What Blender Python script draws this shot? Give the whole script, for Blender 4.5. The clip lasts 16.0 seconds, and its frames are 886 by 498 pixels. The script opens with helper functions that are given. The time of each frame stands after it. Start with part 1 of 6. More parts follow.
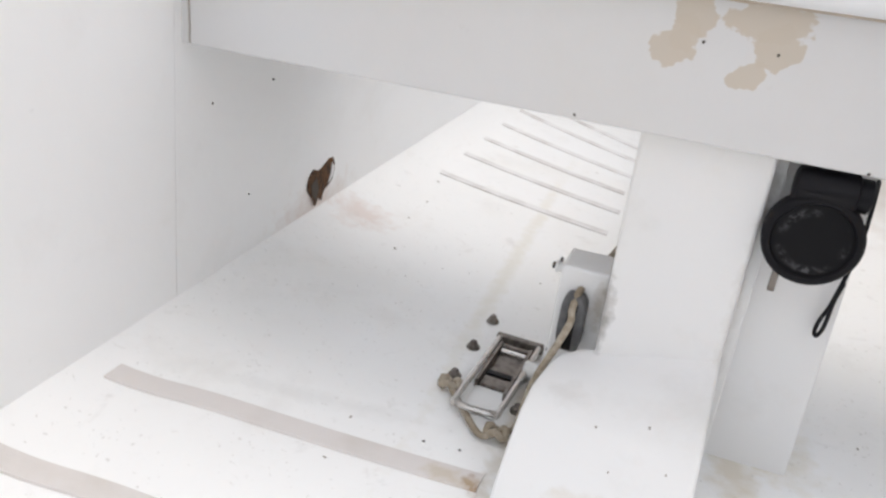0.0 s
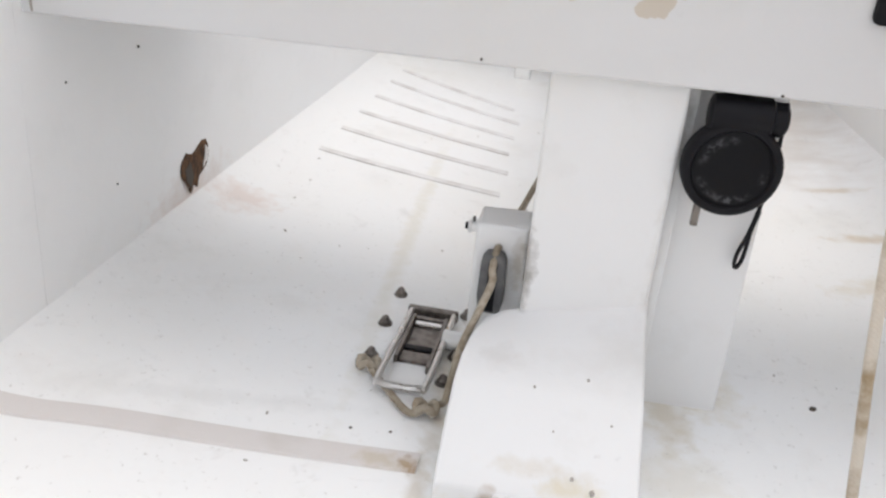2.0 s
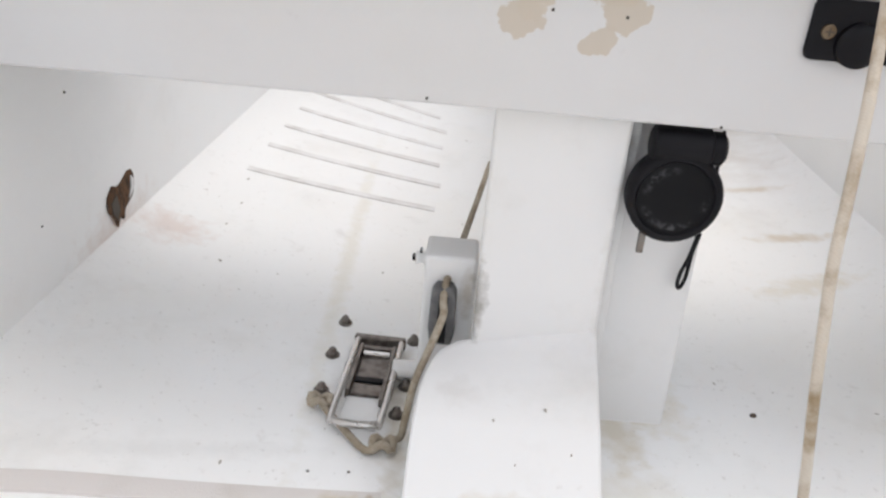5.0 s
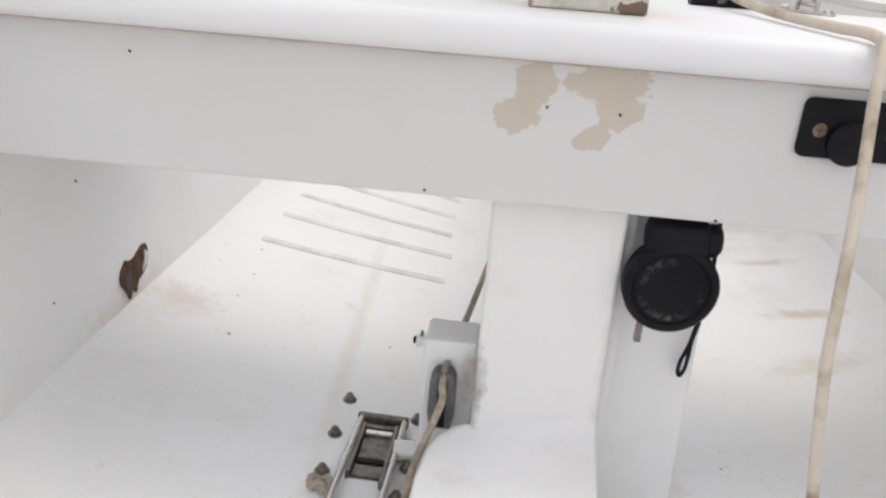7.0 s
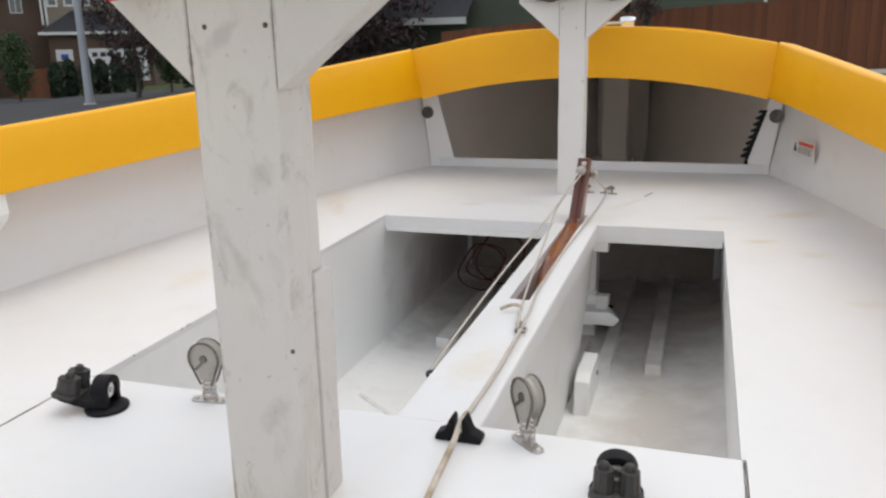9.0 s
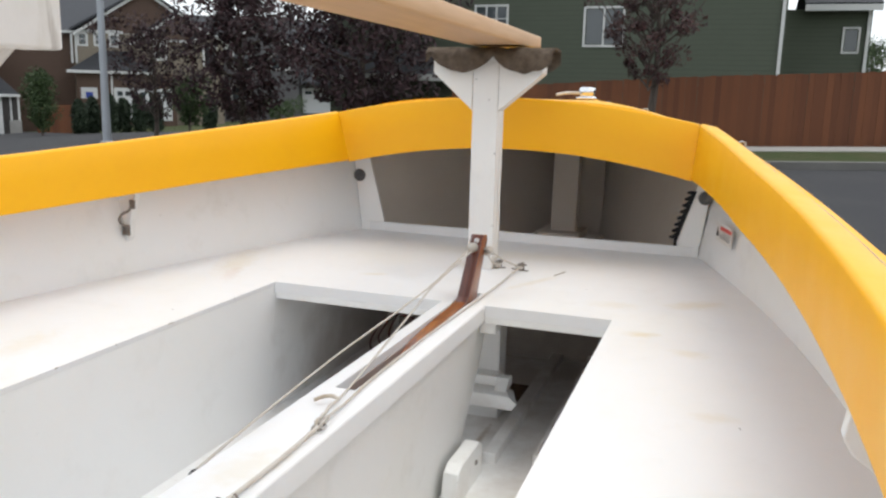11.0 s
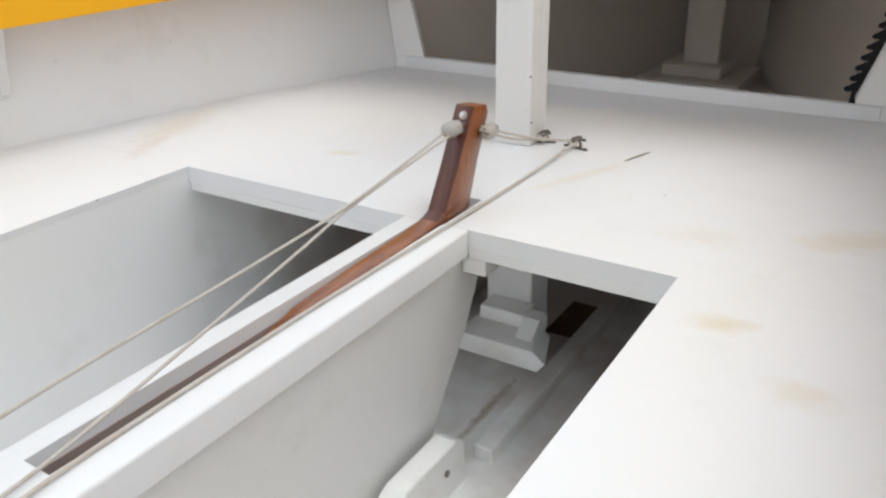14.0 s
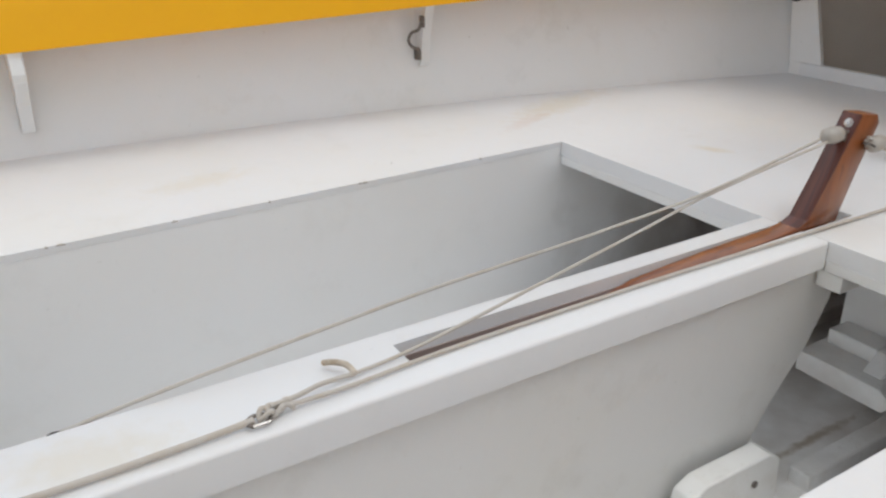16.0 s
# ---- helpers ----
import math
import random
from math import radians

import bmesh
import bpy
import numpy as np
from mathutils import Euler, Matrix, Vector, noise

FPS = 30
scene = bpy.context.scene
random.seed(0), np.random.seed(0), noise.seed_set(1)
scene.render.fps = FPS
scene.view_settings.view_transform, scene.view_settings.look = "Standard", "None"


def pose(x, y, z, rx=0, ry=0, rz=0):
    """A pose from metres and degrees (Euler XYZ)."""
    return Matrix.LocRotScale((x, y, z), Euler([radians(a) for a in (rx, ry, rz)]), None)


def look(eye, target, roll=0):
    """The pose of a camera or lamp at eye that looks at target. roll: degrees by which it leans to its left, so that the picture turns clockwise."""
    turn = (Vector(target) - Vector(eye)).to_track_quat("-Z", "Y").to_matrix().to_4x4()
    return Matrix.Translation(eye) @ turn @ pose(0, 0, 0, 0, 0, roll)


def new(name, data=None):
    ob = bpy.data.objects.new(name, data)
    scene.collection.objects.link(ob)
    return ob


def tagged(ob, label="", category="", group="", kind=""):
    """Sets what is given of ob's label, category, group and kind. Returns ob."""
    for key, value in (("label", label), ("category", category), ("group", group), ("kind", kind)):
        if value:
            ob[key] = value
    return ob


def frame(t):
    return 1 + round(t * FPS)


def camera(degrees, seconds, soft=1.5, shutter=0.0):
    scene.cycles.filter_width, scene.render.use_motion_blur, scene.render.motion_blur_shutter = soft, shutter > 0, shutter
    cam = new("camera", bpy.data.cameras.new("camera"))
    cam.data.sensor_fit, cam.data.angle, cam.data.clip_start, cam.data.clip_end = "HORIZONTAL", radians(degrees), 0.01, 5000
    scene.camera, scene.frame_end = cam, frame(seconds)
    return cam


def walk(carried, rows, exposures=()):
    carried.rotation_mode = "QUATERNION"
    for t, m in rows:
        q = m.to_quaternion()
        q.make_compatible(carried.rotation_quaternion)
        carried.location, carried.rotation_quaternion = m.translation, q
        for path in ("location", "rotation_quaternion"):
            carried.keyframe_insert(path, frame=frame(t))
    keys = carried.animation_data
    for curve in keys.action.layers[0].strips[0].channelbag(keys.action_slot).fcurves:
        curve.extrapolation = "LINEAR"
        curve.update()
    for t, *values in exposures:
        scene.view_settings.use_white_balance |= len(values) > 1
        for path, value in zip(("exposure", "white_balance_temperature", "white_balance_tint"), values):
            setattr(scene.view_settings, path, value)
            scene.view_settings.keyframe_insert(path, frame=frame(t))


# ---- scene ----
cam = camera(58.1, 16.0, 2.4)
PATH = [
    (0, (-0.077, -0.225, 1.024), (-0.643, 1.502, 0.188), 6.5),
    (0.5, (-0.085, -0.218, 0.979), (-0.471, 1.567, 0.164), 6.8),
    (1, (-0.091, -0.214, 0.966), (-0.417, 1.585, 0.155), 7.3),
    (1.5, (-0.102, -0.209, 0.97), (-0.423, 1.588, 0.153), 6.2),
    (2, (-0.119, -0.198, 0.988), (-0.364, 1.599, 0.143), 4.9),
    (2.5, (-0.172, -0.199, 1.007), (-0.251, 1.585, 0.106), 4.2),
    (3, (-0.173, -0.198, 1.006), (-0.193, 1.561, 0.055), 3.7),
    (3.5, (-0.167, -0.193, 1.002), (-0.18, 1.583, 0.082), 4.5),
    (4, (-0.154, -0.185, 1.005), (-0.178, 1.603, 0.111), 4.6),
    (6.5, (-0.139, -0.181, 1.035), (-0.234, 1.669, 0.28), 4.9),
    (7, (-0.129, -0.178, 1.044), (-0.248, 1.681, 0.318), 4.5),
    (7.5, (-0.121, -0.184, 1.073), (-0.303, 1.679, 0.366), 3.1),
    (8, (-0.06, -0.211, 1.15), (-0.496, 1.655, 0.579), 0.2),
    (8.5, (0.117, -0.258, 1.33), (-0.689, 1.505, 0.839), -2.3),
    (8.8, (0.269, -0.225, 1.433), (-0.432, 1.568, 0.891), -2.7),
    (9, (0.345, -0.215, 1.492), (-0.259, 1.624, 0.986), -1.3),
    (9.2, (0.405, -0.203, 1.515), (-0.144, 1.664, 1.054), 0.1),
    (11.3, (0.645, 0.103, 1.529), (-0.022, 1.951, 1.154), 1.1),
    (11.5, (0.652, 0.205, 1.516), (-0.03, 2.049, 1.149), 0.0),
    (12, (0.695, 0.516, 1.522), (-0.223, 2.249, 1.128), 0.8),
    (12.5, (0.643, 0.808, 1.512), (-0.34, 2.501, 1.104), -2.5),
    (13, (0.63, 0.927, 1.506), (-0.263, 2.562, 0.777), 3.3),
    (13.5, (0.667, 0.944, 1.497), (-0.229, 2.54, 0.692), 0.1),
    (14, (0.655, 0.945, 1.482), (-0.32, 2.479, 0.648), -1.1),
    (14.5, (0.655, 0.96, 1.471), (-0.436, 2.422, 0.652), -1.2),
    (15, (0.68, 0.947, 1.478), (-0.732, 2.089, 0.641), -6.1),
    (15.5, (0.683, 0.9, 1.474), (-0.889, 1.821, 0.648), -5.2),
    (16, (0.716, 0.885, 1.475), (-0.857, 1.813, 0.658), -1.1),
]
EXPOSURES = [(0, 0.72, 6650, 10), (4, 0.76, 6650, 10), (7, 0.68, 6700, 10), (8.5, 0.46, 6700, 8), (9, 0.45, 6600, 8), (11.5, 0.80, 6640, 7), (12.5, 0.80, 6640, 7), (13, 0.72, 6560, 6), (14, 0.64, 6480, 6), (15.3, 0.48, 6500, 7), (16, 0.33, 6520, 7)]
walk(cam, [(t, look(eye, target, roll)) for t, eye, target, roll in PATH], EXPOSURES)

# ---- world, sun, exposure ----
world = bpy.data.worlds.new("overcast_sky")
scene.world = world
world.use_nodes = True
wn = world.node_tree
wn.nodes.clear()

w_out = wn.nodes.new("ShaderNodeOutputWorld")
w_bg = wn.nodes.new("ShaderNodeBackground")
w_sky = wn.nodes.new("ShaderNodeTexSky")
w_sky.sky_type = "NISHITA"
w_sky.sun_disc = False
w_sky.sun_elevation = radians(75)
w_sky.sun_rotation = radians(60)
w_sky.air_density, w_sky.dust_density = 1.0, 3.0
w_co = wn.nodes.new("ShaderNodeTexCoord")
w_no = wn.nodes.new("ShaderNodeTexNoise")
w_no.inputs["Scale"].default_value = 3.2
w_no.inputs["Detail"].default_value = 6
w_ramp = wn.nodes.new("ShaderNodeValToRGB")
w_ramp.color_ramp.elements[0].position, w_ramp.color_ramp.elements[0].color = 0.35, (7.0, 7.5, 8.4, 1)
w_ramp.color_ramp.elements[1].position, w_ramp.color_ramp.elements[1].color = 0.7, (11.5, 11.8, 12.4, 1)
w_mix = wn.nodes.new("ShaderNodeMixRGB")
w_mix.inputs[0].default_value = 0.8
wn.links.new(w_co.outputs["Generated"], w_no.inputs["Vector"])
wn.links.new(w_no.outputs["Fac"], w_ramp.inputs[0])
wn.links.new(w_sky.outputs[0], w_mix.inputs[1])
wn.links.new(w_ramp.outputs[0], w_mix.inputs[2])
wn.links.new(w_mix.outputs[0], w_bg.inputs[0])
w_bg.inputs[1].default_value = 0.093
wn.links.new(w_bg.outputs[0], w_out.inputs[0])

sun_data = bpy.data.lights.new("sun", "SUN")
sun_data.energy, sun_data.angle, sun_data.color = 0.62, radians(40), (1.0, 0.97, 0.93)
sun = new("sun", sun_data)
sun.matrix_world = look((0, 0, 20), (-4.0, -2.4, 3.0))

# ---- materials ----


class Mat:
    """A small builder round one principled material."""

    def __init__(self, name, base, rough=0.5, metal=0.0, spec=0.5):
        self.m = bpy.data.materials.new(name)
        self.m.use_nodes = True
        self.nt = self.m.node_tree
        self.b = self.nt.nodes["Principled BSDF"]
        self.b.inputs["Base Color"].default_value = (*base, 1)
        self.b.inputs["Roughness"].default_value = rough
        self.b.inputs["Metallic"].default_value = metal
        self.b.inputs["Specular IOR Level"].default_value = spec
        rgb = self.nt.nodes.new("ShaderNodeRGB")
        rgb.outputs[0].default_value = (*base, 1)
        self.col = rgb.outputs[0]
        self.geo = self.nt.nodes.new("ShaderNodeNewGeometry")
        self.obc = self.nt.nodes.new("ShaderNodeTexCoord")
        self.height = None

    def where(self, local=False):
        return self.obc.outputs["Object"] if local else self.geo.outputs["Position"]

    def mapped(self, loc=(0, 0, 0), scale=(1, 1, 1), rot=(0, 0, 0), local=False, kind="POINT"):
        mp = self.nt.nodes.new("ShaderNodeMapping")
        mp.vector_type = kind
        mp.inputs["Location"].default_value = loc
        mp.inputs["Scale"].default_value = scale
        mp.inputs["Rotation"].default_value = rot
        self.nt.links.new(self.where(local), mp.inputs["Vector"])
        return mp.outputs[0]

    def noise(self, scale, detail=4, rough=0.55, stretch=(1, 1, 1), local=False, distort=0.0):
        n = self.nt.nodes.new("ShaderNodeTexNoise")
        n.inputs["Scale"].default_value = scale
        n.inputs["Detail"].default_value = detail
        n.inputs["Roughness"].default_value = rough
        n.inputs["Distortion"].default_value = distort
        self.nt.links.new(self.mapped(scale=stretch, local=local), n.inputs["Vector"])
        return n.outputs["Fac"]

    def ramp(self, fac, lo, hi, a=0.0, b=1.0):
        r = self.nt.nodes.new("ShaderNodeMapRange")
        r.inputs[1].default_value, r.inputs[2].default_value = lo, hi
        r.inputs[3].default_value, r.inputs[4].default_value = a, b
        self.nt.links.new(fac, r.inputs[0])
        return r.outputs[0]

    def math(self, op, a, b):
        n = self.nt.nodes.new("ShaderNodeMath")
        n.operation = op
        for i, v in enumerate((a, b)):
            if isinstance(v, (int, float)):
                n.inputs[i].default_value = v
            else:
                self.nt.links.new(v, n.inputs[i])
        return n.outputs[0]

    def tint(self, fac, color, mode="MIX"):
        n = self.nt.nodes.new("ShaderNodeMixRGB")
        n.blend_type = mode
        if isinstance(fac, (int, float)):
            n.inputs[0].default_value = fac
        else:
            self.nt.links.new(fac, n.inputs[0])
        self.nt.links.new(self.col, n.inputs[1])
        n.inputs[2].default_value = (*color, 1)
        self.col = n.outputs[0]
        return self

    def spot(self, centre, radii, rot, color, strength=1.0, hard=False, wob=0.35, nscale=60):
        """An uneven ellipse round a place, with a shape of its own: stains and painted shade."""
        nt = self.nt
        mp = self.mapped(loc=centre, scale=radii, rot=rot, kind="TEXTURE")
        ln = nt.nodes.new("ShaderNodeVectorMath")
        ln.operation = "LENGTH"
        nt.links.new(mp, ln.inputs[0])
        d = self.math("ADD", ln.outputs["Value"], self.ramp(self.noise(nscale, 3), 0.25, 0.75, -wob, wob))
        fac = self.ramp(d, 0.92 if hard else 0.25, 1.0, strength, 0.0)
        return self.tint(fac, color)

    def relief(self, fac, strength=0.2, dist=0.002):
        b = self.nt.nodes.new("ShaderNodeBump")
        b.inputs["Strength"].default_value = strength
        b.inputs["Distance"].default_value = dist
        self.nt.links.new(fac, b.inputs["Height"])
        if self.height is not None:
            self.nt.links.new(self.height, b.inputs["Normal"])
        self.height = b.outputs[0]
        return self

    def gloss(self, fac, a, b):
        self.nt.links.new(self.ramp(fac, 0.3, 0.7, a, b), self.b.inputs["Roughness"])
        return self

    def done(self):
        self.nt.links.new(self.col, self.b.inputs["Base Color"])
        if self.height is not None:
            self.nt.links.new(self.height, self.b.inputs["Normal"])
        return self.m


def white_paint(name, base=(0.835, 0.84, 0.85), warm=0.35, dirt=0.25, rough=0.42):
    """Brushed white boat paint, yellowed and scuffed in places."""
    p = Mat(name, base, rough)
    p.tint(p.ramp(p.noise(2.3, 5, 0.6), 0.48, 0.72, 0, warm), (0.76, 0.72, 0.59))
    p.tint(p.ramp(p.noise(9.0, 6, 0.65), 0.56, 0.78, 0, dirt), (0.55, 0.52, 0.47))
    p.tint(p.ramp(p.noise(55.0, 3, 0.6), 0.70, 0.78, 0, dirt * 1.2), (0.42, 0.39, 0.35))
    p.relief(p.noise(38, 3, 0.5), 0.12, 0.003).relief(p.noise(260, 2, 0.5), 0.06, 0.0008)
    p.gloss(p.noise(7, 3), rough - 0.08, rough + 0.14)
    return p


M = {}
# same white paint throughout; base varies per part to balance light and shade
p = white_paint("deck_white", (0.775, 0.78, 0.79), warm=0.18, dirt=0.16)
TAN = (0.64, 0.53, 0.31)
for c, r, a, col, s in (
    ((0.492, 1.815, 1), (0.05, 0.026, 0.05), 0.2, TAN, 0.75), ((0.60, 2.15, 1), (0.11, 0.05, 0.05), 0.6, TAN, 0.55),
    ((0.60, 1.71, 1), (0.05, 0.035, 0.05), 0.0, TAN, 0.4), ((0.190, 2.375, 1), (0.042, 0.0038, 0.05), 1.28, (0.12, 0.09, 0.04), 0.95),
    ((0.14, 2.22, 1), (0.17, 0.02, 0.05), 1.15, TAN, 0.42), ((-0.32, 2.12, 1), (0.05, 0.02, 0.05), 0.4, TAN, 0.55),
    ((-0.78, 2.1, 1), (0.22, 0.07, 0.05), 1.9, TAN, 0.5), ((-0.70, 1.95, 1), (0.12, 0.03, 0.05), 2.0, (0.6, 0.4, 0.3), 0.35),
    ((-0.70, 1.2, 1), (0.12, 0.05, 0.05), 1.7, TAN, 0.35), ((-0.66, 0.45, 1), (0.16, 0.08, 0.05), 1.2, TAN, 0.35),
    ((0.40, 2.06, 1), (0.08, 0.05, 0.05), 0.2, TAN, 0.3), ((0.0, 2.6, 1), (0.5, 0.10, 0.05), 0.0, TAN, 0.22),
    ((0.66, 1.36, 1), (0.05, 0.03, 0.05), 0.2, TAN, 0.3), ((0.03, 0.9, 1), (0.1, 0.05, 0.06), 1.4, TAN, 0.4),
    ((-0.07, 0.47, 1), (0.1, 0.08, 0.05), 0.0, TAN, 0.45), ((0.28, 0.5, 1), (0.08, 0.05, 0.05), 0.5, (0.7, 0.66, 0.4), 0.35)):
    p.spot(c, r, (0, 0, a), col, s if s > 0.9 else s * 0.65, s > 0.9, 0.3, 45)
M["deck"] = p.done()
p = white_paint("painted_white", (0.79, 0.787, 0.78), warm=0.2, dirt=0.26)
# stains and smudges; the last strip is corner shading put into the paint
for c, r, col, s in (((-0.134, 0.245, 0.58), (0.010, 0.014, 0.03), (0.30, 0.19, 0.09), 0.75), ((-0.155, 0.247, 0.567), (0.03, 0.012, 0.02), TAN, 0.6), ((-0.10, 0.262, 0.612), (0.05, 0.012, 0.012), (0.62, 0.55, 0.44), 0.45), ((-0.075, 0.256, 0.60), (0.03, 0.008, 0.012), TAN, 0.5), ((-0.14, 0.34, 0.65), (0.02, 0.02, 0.02), (0.6, 0.58, 0.55), 0.35),
                     ((-0.130, 0.405, 0.70), (0.009, 0.03, 0.045), (0.26, 0.24, 0.21), 0.8), ((-0.138, 0.43, 0.69), (0.008, 0.02, 0.03), (0.36, 0.30, 0.22), 0.6), ((-0.028, 0.43, 0.835), (0.009, 0.03, 0.05), (0.34, 0.33, 0.31), 0.6), ((-0.03, 0.42, 0.72), (0.008, 0.03, 0.14), (0.55, 0.52, 0.48), 0.4)):
    p.spot(c, r, (0, 0, 0), col, s, False, 0.4, 80)
M["paint"] = p.done()
M["side"] = white_paint("hull_side_white", (0.84, 0.84, 0.835), warm=0.18, dirt=0.24).done()
p = white_paint("panel_white", (0.90, 0.90, 0.895), warm=0.10, dirt=0.12)
p.spot((-0.545, 0.66, 0.60), (0.05, 0.13, 0.05), (0, 0, 0), (0.66, 0.52, 0.45), 0.5)
# shade below the fore seat, put into the panel colour as brown
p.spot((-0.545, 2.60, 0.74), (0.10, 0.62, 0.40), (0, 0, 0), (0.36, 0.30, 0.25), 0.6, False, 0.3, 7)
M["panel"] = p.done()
p = white_paint("sole_white", (0.905, 0.905, 0.895), warm=0.2, dirt=0.2)
for c, r, a, col, s in (
    ((0.010, 0.42, 0.56), (0.028, 0.06, 0.06), 0.2, (0.58, 0.48, 0.30), 0.5), ((0.05, 0.47, 0.56), (0.04, 0.06, 0.06), 0.1, TAN, 0.3), ((0.02, 0.33, 0.56), (0.05, 0.06, 0.06), 0.1, (0.72, 0.66, 0.52), 0.3), ((-0.160, 0.238, 0.57), (0.030, 0.014, 0.03), 0.0, TAN, 0.5),
    ((-0.188, 0.40, 0.56), (0.016, 0.13, 0.06), 0.05, (0.52, 0.44, 0.30), 0.5), ((-0.188, 0.27, 0.56), (0.012, 0.05, 0.06), 0.1, (0.5, 0.4, 0.26), 0.4),
    ((-0.29, 0.75, 0.56), (0.014, 0.5, 0.06), 0.05, (0.74, 0.70, 0.58), 0.4), ((-0.51, 0.72, 0.6), (0.06, 0.05, 0.06), 0.0, (0.7, 0.55, 0.48), 0.5),
    ((0.045, 2.05, 0.56), (0.012, 0.16, 0.06), 0.0, (0.30, 0.22, 0.13), 0.75),
    ((0.33, 0.9, 0.57), (0.07, 0.02, 0.06), 0.1, (0.6, 0.48, 0.32), 0.6), ((0.33, 1.1, 0.57), (0.06, 0.015, 0.06), 0.2, (0.6, 0.48, 0.32), 0.5),
    ((-0.36, 0.33, 0.56), (0.16, 0.015, 0.06), 0.2, (0.68, 0.68, 0.66), 0.25), ((0.30, 0.75, 0.57), (0.10, 0.03, 0.06), 0.4, (0.7, 0.6, 0.42), 0.4)):
    p.spot(c, r, (0, 0, a), col, s, False, 0.35, 60)
# brownish shading of the starboard well, mixed into the floor colour
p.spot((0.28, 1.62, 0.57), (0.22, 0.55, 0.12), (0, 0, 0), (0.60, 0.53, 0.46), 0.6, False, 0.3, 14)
p.tint(p.ramp(p.noise(170, 3, 0.6), 0.665, 0.70, 0, 0.35), (0.45, 0.42, 0.38))
p.tint(p.ramp(p.noise(24, 7, 0.72, distort=0.6), 0.60, 0.76, 0, 0.42), (0.58, 0.56, 0.53))
p.tint(p.ramp(p.noise(38, 6, 0.7, (1, 2.6, 1), distort=1.2), 0.66, 0.74, 0, 0.35), (0.50, 0.47, 0.43))
# under-seat shade painted brown into the forward floor
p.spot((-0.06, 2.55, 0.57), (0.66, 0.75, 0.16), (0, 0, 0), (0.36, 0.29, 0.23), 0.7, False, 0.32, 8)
M["sole"] = p.done()
p = white_paint("beam_white", (0.655, 0.65, 0.645), warm=0.1, dirt=0.12)
BARE = (0.55, 0.485, 0.40)
for c, r, a in (((-0.108, 0.38, 0.956), (0.015, 0.05, 0.014), 0.3), ((-0.121, 0.38, 0.932), (0.017, 0.05, 0.014), 0.0), ((-0.114, 0.38, 0.943), (0.011, 0.05, 0.014), 0.0),
                ((-0.060, 0.38, 0.958), (0.030, 0.05, 0.014), 0.0), ((-0.050, 0.38, 0.942), (0.018, 0.05, 0.016), 0.4), ((-0.066, 0.38, 0.920), (0.014, 0.05, 0.010), -0.5)):
    p.spot(c, r, (0, a, 0), BARE, 0.92, True, 0.28, 110)
M["beam"] = p.done()
p = white_paint("crutch_paint", (0.63, 0.60, 0.57), warm=0.35, dirt=0.7, rough=0.6)
p.tint(p.ramp(p.noise(14, 6, 0.7, (1, 1, 0.3)), 0.57, 0.68, 0, 0.5), (0.50, 0.46, 0.40))
p.tint(p.ramp(p.noise(30, 5, 0.7, (1, 1, 0.12)), 0.62, 0.69, 0, 0.6), (0.30, 0.26, 0.22))
p.tint(p.ramp(p.noise(19, 7, 0.75, (1, 1, 0.55), distort=0.8), 0.56, 0.70, 0, 0.62), (0.34, 0.31, 0.28))
p.tint(p.ramp(p.noise(85, 4, 0.7), 0.66, 0.72, 0, 0.7), (0.20, 0.17, 0.14))
p.spot((-0.041, 0.45, 1.003), (0.015, 0.03, 0.0085), (0, 0, 0), (0.13, 0.07, 0.035), 0.9, True, 0.5, 160)
p.spot((-0.119, 0.45, 1.02), (0.004, 0.03, 0.05), (0, 0, 0), (0.26, 0.16, 0.08), 0.8)
for cz, rx, rz in ((1.18, 0.004, 0.05), (1.31, 0.005, 0.035), (1.44, 0.003, 0.06), (1.57, 0.006, 0.02)):
    p.spot((-0.1205, 0.45, cz), (rx, 0.02, rz), (0, 0, 0), (0.22, 0.19, 0.16), 0.7, False, 0.6, 130)
    p.spot((-0.030, 0.45, cz + 0.07), (rx, 0.02, rz * 0.5), (0, 0, 0), (0.25, 0.21, 0.17), 0.3, False, 0.6, 130)
for cx, cz, rx, rz, ang in ((-0.06, 1.12, 0.014, 0.03, 0.6), (-0.09, 1.29, 0.010, 0.05, -0.5), (-0.055, 1.37, 0.020, 0.018, 0.3), (-0.085, 1.50, 0.012, 0.03, 0.9)):
    p.spot((cx, 0.45, cz), (rx, 0.02, rz), (0, ang, 0), (0.45, 0.42, 0.38), 0.5, False, 0.5, 70)
p.relief(p.noise(60, 4, 0.6, (1, 1, 0.08)), 0.25, 0.002)
M["crutch"] = p.done()
p = white_paint("crutch_white", (0.74, 0.73, 0.71), warm=0.25, dirt=0.3, rough=0.55)
p.tint(p.ramp(p.noise(70, 4, 0.7), 0.68, 0.73, 0, 0.5), (0.30, 0.26, 0.22))
p.relief(p.noise(60, 4, 0.6, (1, 1, 0.08)), 0.2, 0.002)
M["crutch_clean"] = p.done()
p = Mat("yellow_paint", (0.91, 0.445, 0.005), 0.42, spec=0.4)
p.tint(p.ramp(p.noise(3.0, 4), 0.4, 0.75, 0, 0.35), (0.84, 0.38, 0.01))
p.relief(p.noise(30, 3), 0.10, 0.003).gloss(p.noise(6, 3), 0.36, 0.50)
M["yellow"] = p.done()
p = Mat("lining_grey", (0.72, 0.67, 0.615), 0.7)
p.tint(p.ramp(p.noise(4, 5), 0.4, 0.7, 0, 0.4), (0.63, 0.575, 0.515))
M["lining"] = p.done()
